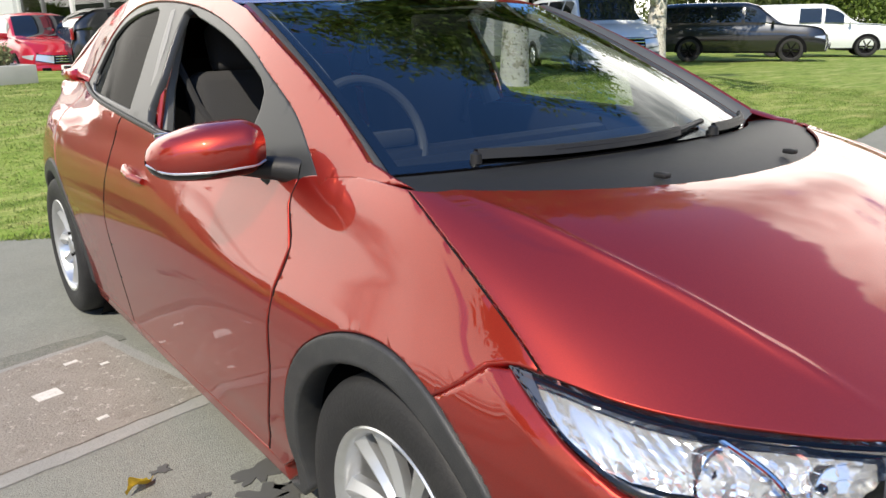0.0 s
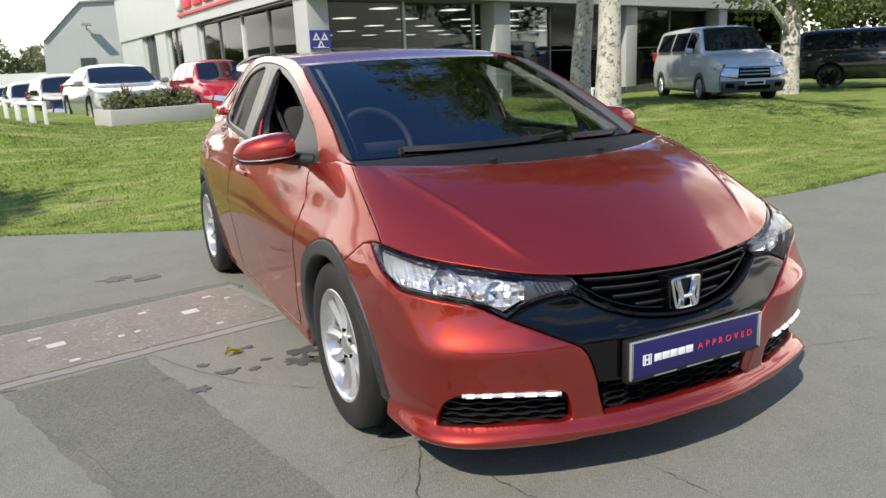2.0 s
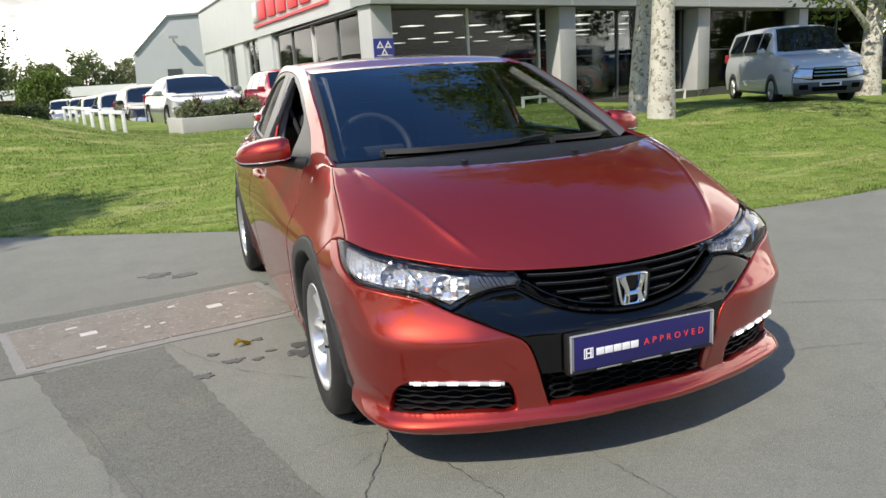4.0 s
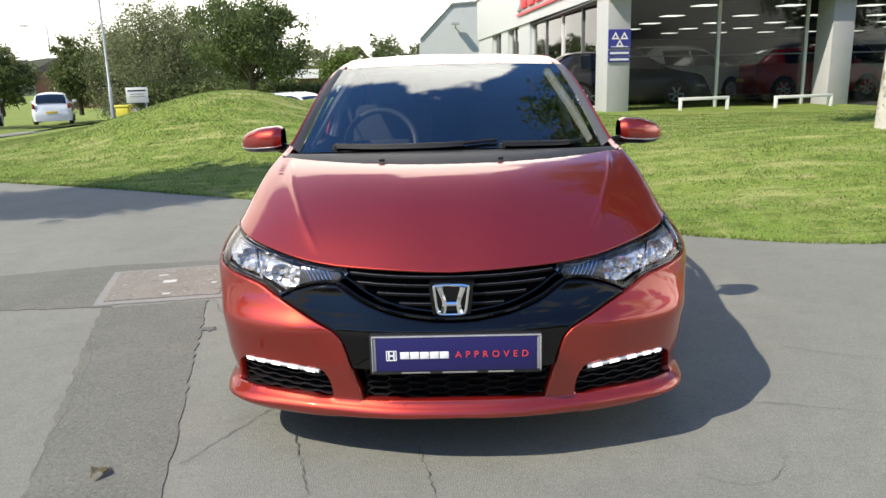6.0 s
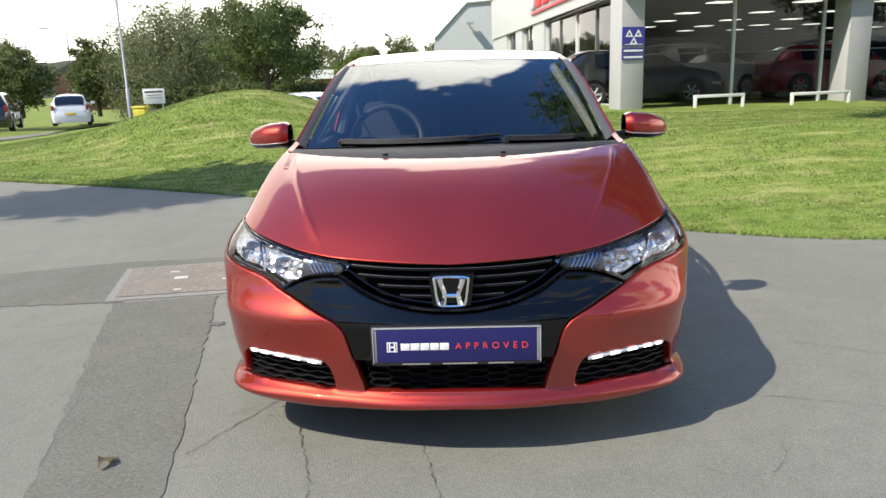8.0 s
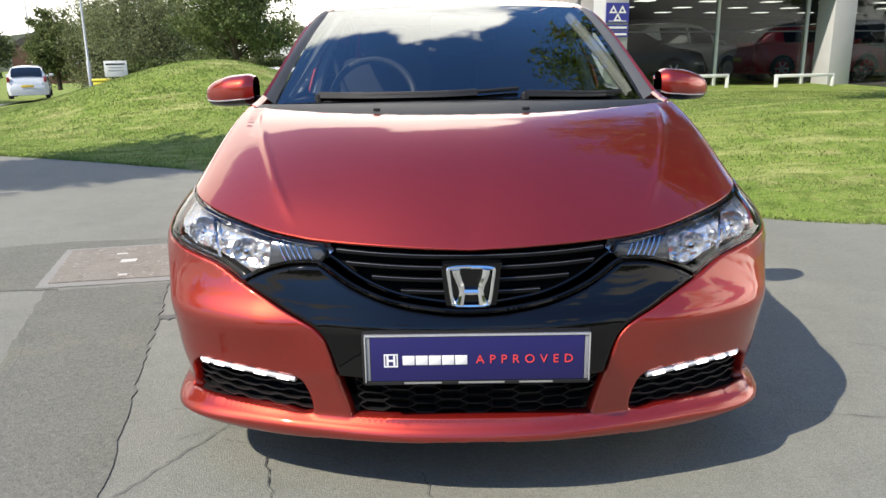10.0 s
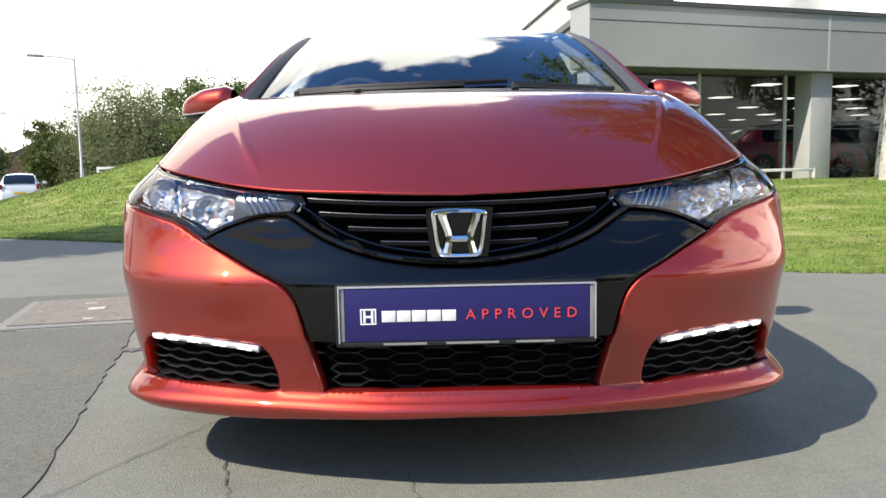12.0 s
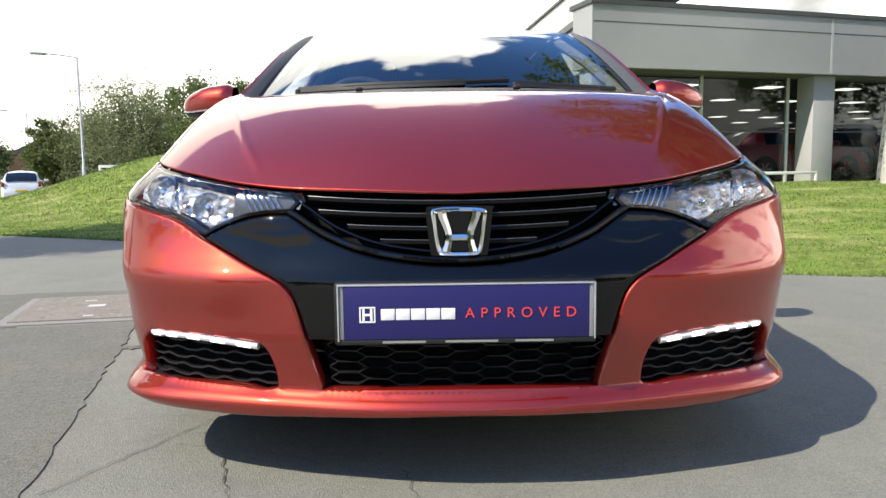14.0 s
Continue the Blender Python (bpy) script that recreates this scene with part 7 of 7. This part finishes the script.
for x in (-0.32, 0.32):
    part("post", box((0.06, 0.06, 0.95), (x, 0.04, 0.40), 0.008), STEEL, sign)
bin_ = thing("grit_bin", "yellow plastic grit bin on the verge", "bin", (-13.2, 27.2, -0.12))
YELLOW = mat("yellow_plastic", (0.62, 0.55, 0.06), 0.5)
part("bin_body", box((0.50, 0.40, 0.36), (0, 0, 0.20), 0.03), YELLOW, bin_)
part("bin_lid", box((0.58, 0.46, 0.10), (0, 0, 0.44), 0.04), YELLOW, bin_)

# road and footpath on the far left
def laid(name, line, width, lift, material, label):
    """A strip of paving that follows the ground."""
    verts, faces = [], []
    pts = curve([Vector(p) for p in line], 14)
    for i, p in enumerate(pts):
        q = (pts[min(i + 1, len(pts) - 1)] - pts[max(i - 1, 0)]).normalized()
        s = Vector((-q.y, q.x))
        for k in range(9):
            o = p + s * width * (k / 8 - 0.5)
            verts.append((o.x, o.y, bank(o.x, o.y) + lift))
    for i in range(len(pts) - 1):
        for k in range(8):
            faces.append((i * 9 + k, i * 9 + k + 1, (i + 1) * 9 + k + 1, (i + 1) * 9 + k))
    return tagged(solid(name, verts, faces, material, smooth=True), label, "road", kind="structure")


laid("road", [(-34, 10), (-23, 24), (-18.8, 33), (-18.5, 44), (-24, 60), (-40, 90)], 6.0, 0.05, ASPHALT, "grey side road past the bank")
laid("footpath", [(-24, 8), (-16.5, 17), (-13.3, 22), (-12.4, 28), (-12.0, 36)], 1.5, 0.06, CONCRETE, "pale footpath beside the verge")

# buildings and hill in the distance
far = thing("brick_building", "long low brown brick building with a white roof edge", "building", (-12.5, 59.5, -0.6))
at_box("wall", 0, 14.5, 0, 8, 0, 1.75, BRICK_FAR, far, "brown brick wall")
at_box("roof_edge", -0.3, 14.8, -0.4, 8.4, 1.75, 2.45, WHITE_PAINT, far, "white sheet roof edge")
for k in range(4):
    at_box("window", 1.5 + 3.2 * k, 2.7 + 3.2 * k, -0.03, 0.0, 0.7, 1.4, CAR_GLASS, far, "dark window")
house = thing("brick_house", "red-brown brick house with a tiled roof beyond the trees", "house", (-30.5, 52.5, -0.6), turn=25)
at_box("wall", 0, 6, 0, 6, 0, 2.7, BRICK_FAR, house, "brick wall")
part("roof", prism([(-0.4, 2.6), (6.4, 2.6), (3.0, 4.4)], 6.6, axis="y"), ROOF_TILE, house, "dark tiled roof", 20)
for x in (1.2, 3.9):
    for z in (0.8,):
        w = at_box("window", x, x + 0.9, -0.05, 0.0, z + 0.6, z + 1.5, WHITE_PAINT, house, "white framed window")
        at_box("pane", x + 0.08, x + 0.82, -0.06, -0.05, z + 0.68, z + 1.42, CAR_GLASS, w)
hv, hf = [], []
for i in range(61):
    a = radians(100 + 60 * i / 60)
    for j in range(7):
        r = 240 + 40 * j
        hgt = (17 + 5 * noise.noise((i * 0.13, 2.2, 0)) + 1.5 * noise.noise((i * 0.7, 1.1, 0))) * math.sin(math.pi * min(j, 5) / 5 * 0.5) * step(100, 116, 100 + i) - 3
        hv.append((r * math.cos(a), r * math.sin(a), hgt))
for i in range(60):
    for j in range(6):
        hf.append((i * 7 + j, i * 7 + j + 1, (i + 1) * 7 + j + 1, (i + 1) * 7 + j))
tagged(solid("backdrop_hill", hv, hf, HILL, smooth=True), "wooded green hill on the skyline", "hill", kind="structure")

# fallen leaves
for i, (x, y, a, mt, sz) in enumerate([(-1.098, 0.945, 30, LEAF_YELLOW, 0.055), (-1.197, -0.864, 80, LEAF_BROWN, 0.05)]):
    bm = sheet(lambda u, v: Vector(((2 * u - 1) * sz * (1 - 0.35 * v), (2 * v - 1) * sz * 0.45 * math.sin(math.pi * min(max(u, 0.06), 0.94)), 0.006 + 0.018 * abs(2 * v - 1) + 0.012 * math.sin(5 * u))), 10, 6)
    bmesh.ops.solidify(bm, geom=bm.faces[:], thickness=0.001)
    lf = part("fallen_leaf", bm, mt)
    lf.matrix_world = pose(x, y, 0.004, 0, 0, a)
    tagged(lf, ("yellow" if i == 0 else "curled brown") + " fallen leaf on the asphalt", "leaf")

# grass blades
MOWN = leaf_mat("mown_blades", (0.175, 0.262, 0.062), (0.27, 0.315, 0.115), ((1.9, 0.57, 0.67, (0.36, 0.32, 0.15), 0.85), (5, 0.54, 0.64, (0.10, 0.16, 0.035), 0.5), (2.2, 0.52, 0.66, (0.42, 0.43, 0.19), 0.75, (0.35, 1.6, 1)), (3.0, 0.54, 0.66, (0.07, 0.12, 0.02), 0.7, (0.4, 1.7, 1))), through=0.4, shades=(0.85, 1.25))
def build_blades():
    """Short blades, denser near the asphalt edge; heights come from a coarse grid of the bank."""
    rng = np.random.default_rng(3)
    n = 230000
    gx, gd = np.linspace(-11, 13, 121), np.linspace(0, 11, 56)
    ex = np.array([EDGE(float(x)) for x in gx])
    gz = np.array([[bank(float(x), float(e + d)) for d in gd] for x, e in zip(gx, ex)])
    x = rng.uniform(-10.9, 12.9, n)
    d = rng.uniform(0, 1, n) ** 1.6 * 10.5
    fx, fd = (x + 11) / 24 * 120, d / 11 * 55
    ix, jd = fx.astype(int), fd.astype(int)
    a, b = fx - ix, fd - jd
    z = gz[ix, jd] * (1 - a) * (1 - b) + gz[ix + 1, jd] * a * (1 - b) + gz[ix, jd + 1] * (1 - a) * b + gz[ix + 1, jd + 1] * a * b
    y = np.interp(x, gx, ex) + d - 0.02
    clump = np.sin(2.9 * x + 1.3 * y) * np.sin(3.7 * y - 0.8 * x) + 0.6 * np.sin(9.1 * x - 4 * y) * np.sin(7.3 * y + 5 * x)
    h = rng.uniform(0.007, 0.020, n) * np.where(d < 0.25, 1.4, 1.0) * (1 + 0.35 * clump)
    t = rng.uniform(0, 2 * math.pi, n)
    w = 0.007 + 0.0014 * d
    c, s = np.cos(t) * w, np.sin(t) * w
    o = rng.normal(size=(n, 2)) * h[:, None] * 0.7
    verts = np.stack([np.stack([x - c, y - s, z - 0.012], 1), np.stack([x + c, y + s, z - 0.012], 1), np.stack([x + o[:, 0], y + o[:, 1], z + h], 1)], 1).reshape(-1, 3)
    k = np.arange(n)[:, None] * 3 + [0, 1, 2]
    tagged(solid("grass", verts.tolist(), k.tolist(), MOWN), "short mown grass blades on the bank", "grass", kind="stuff")


build_blades()
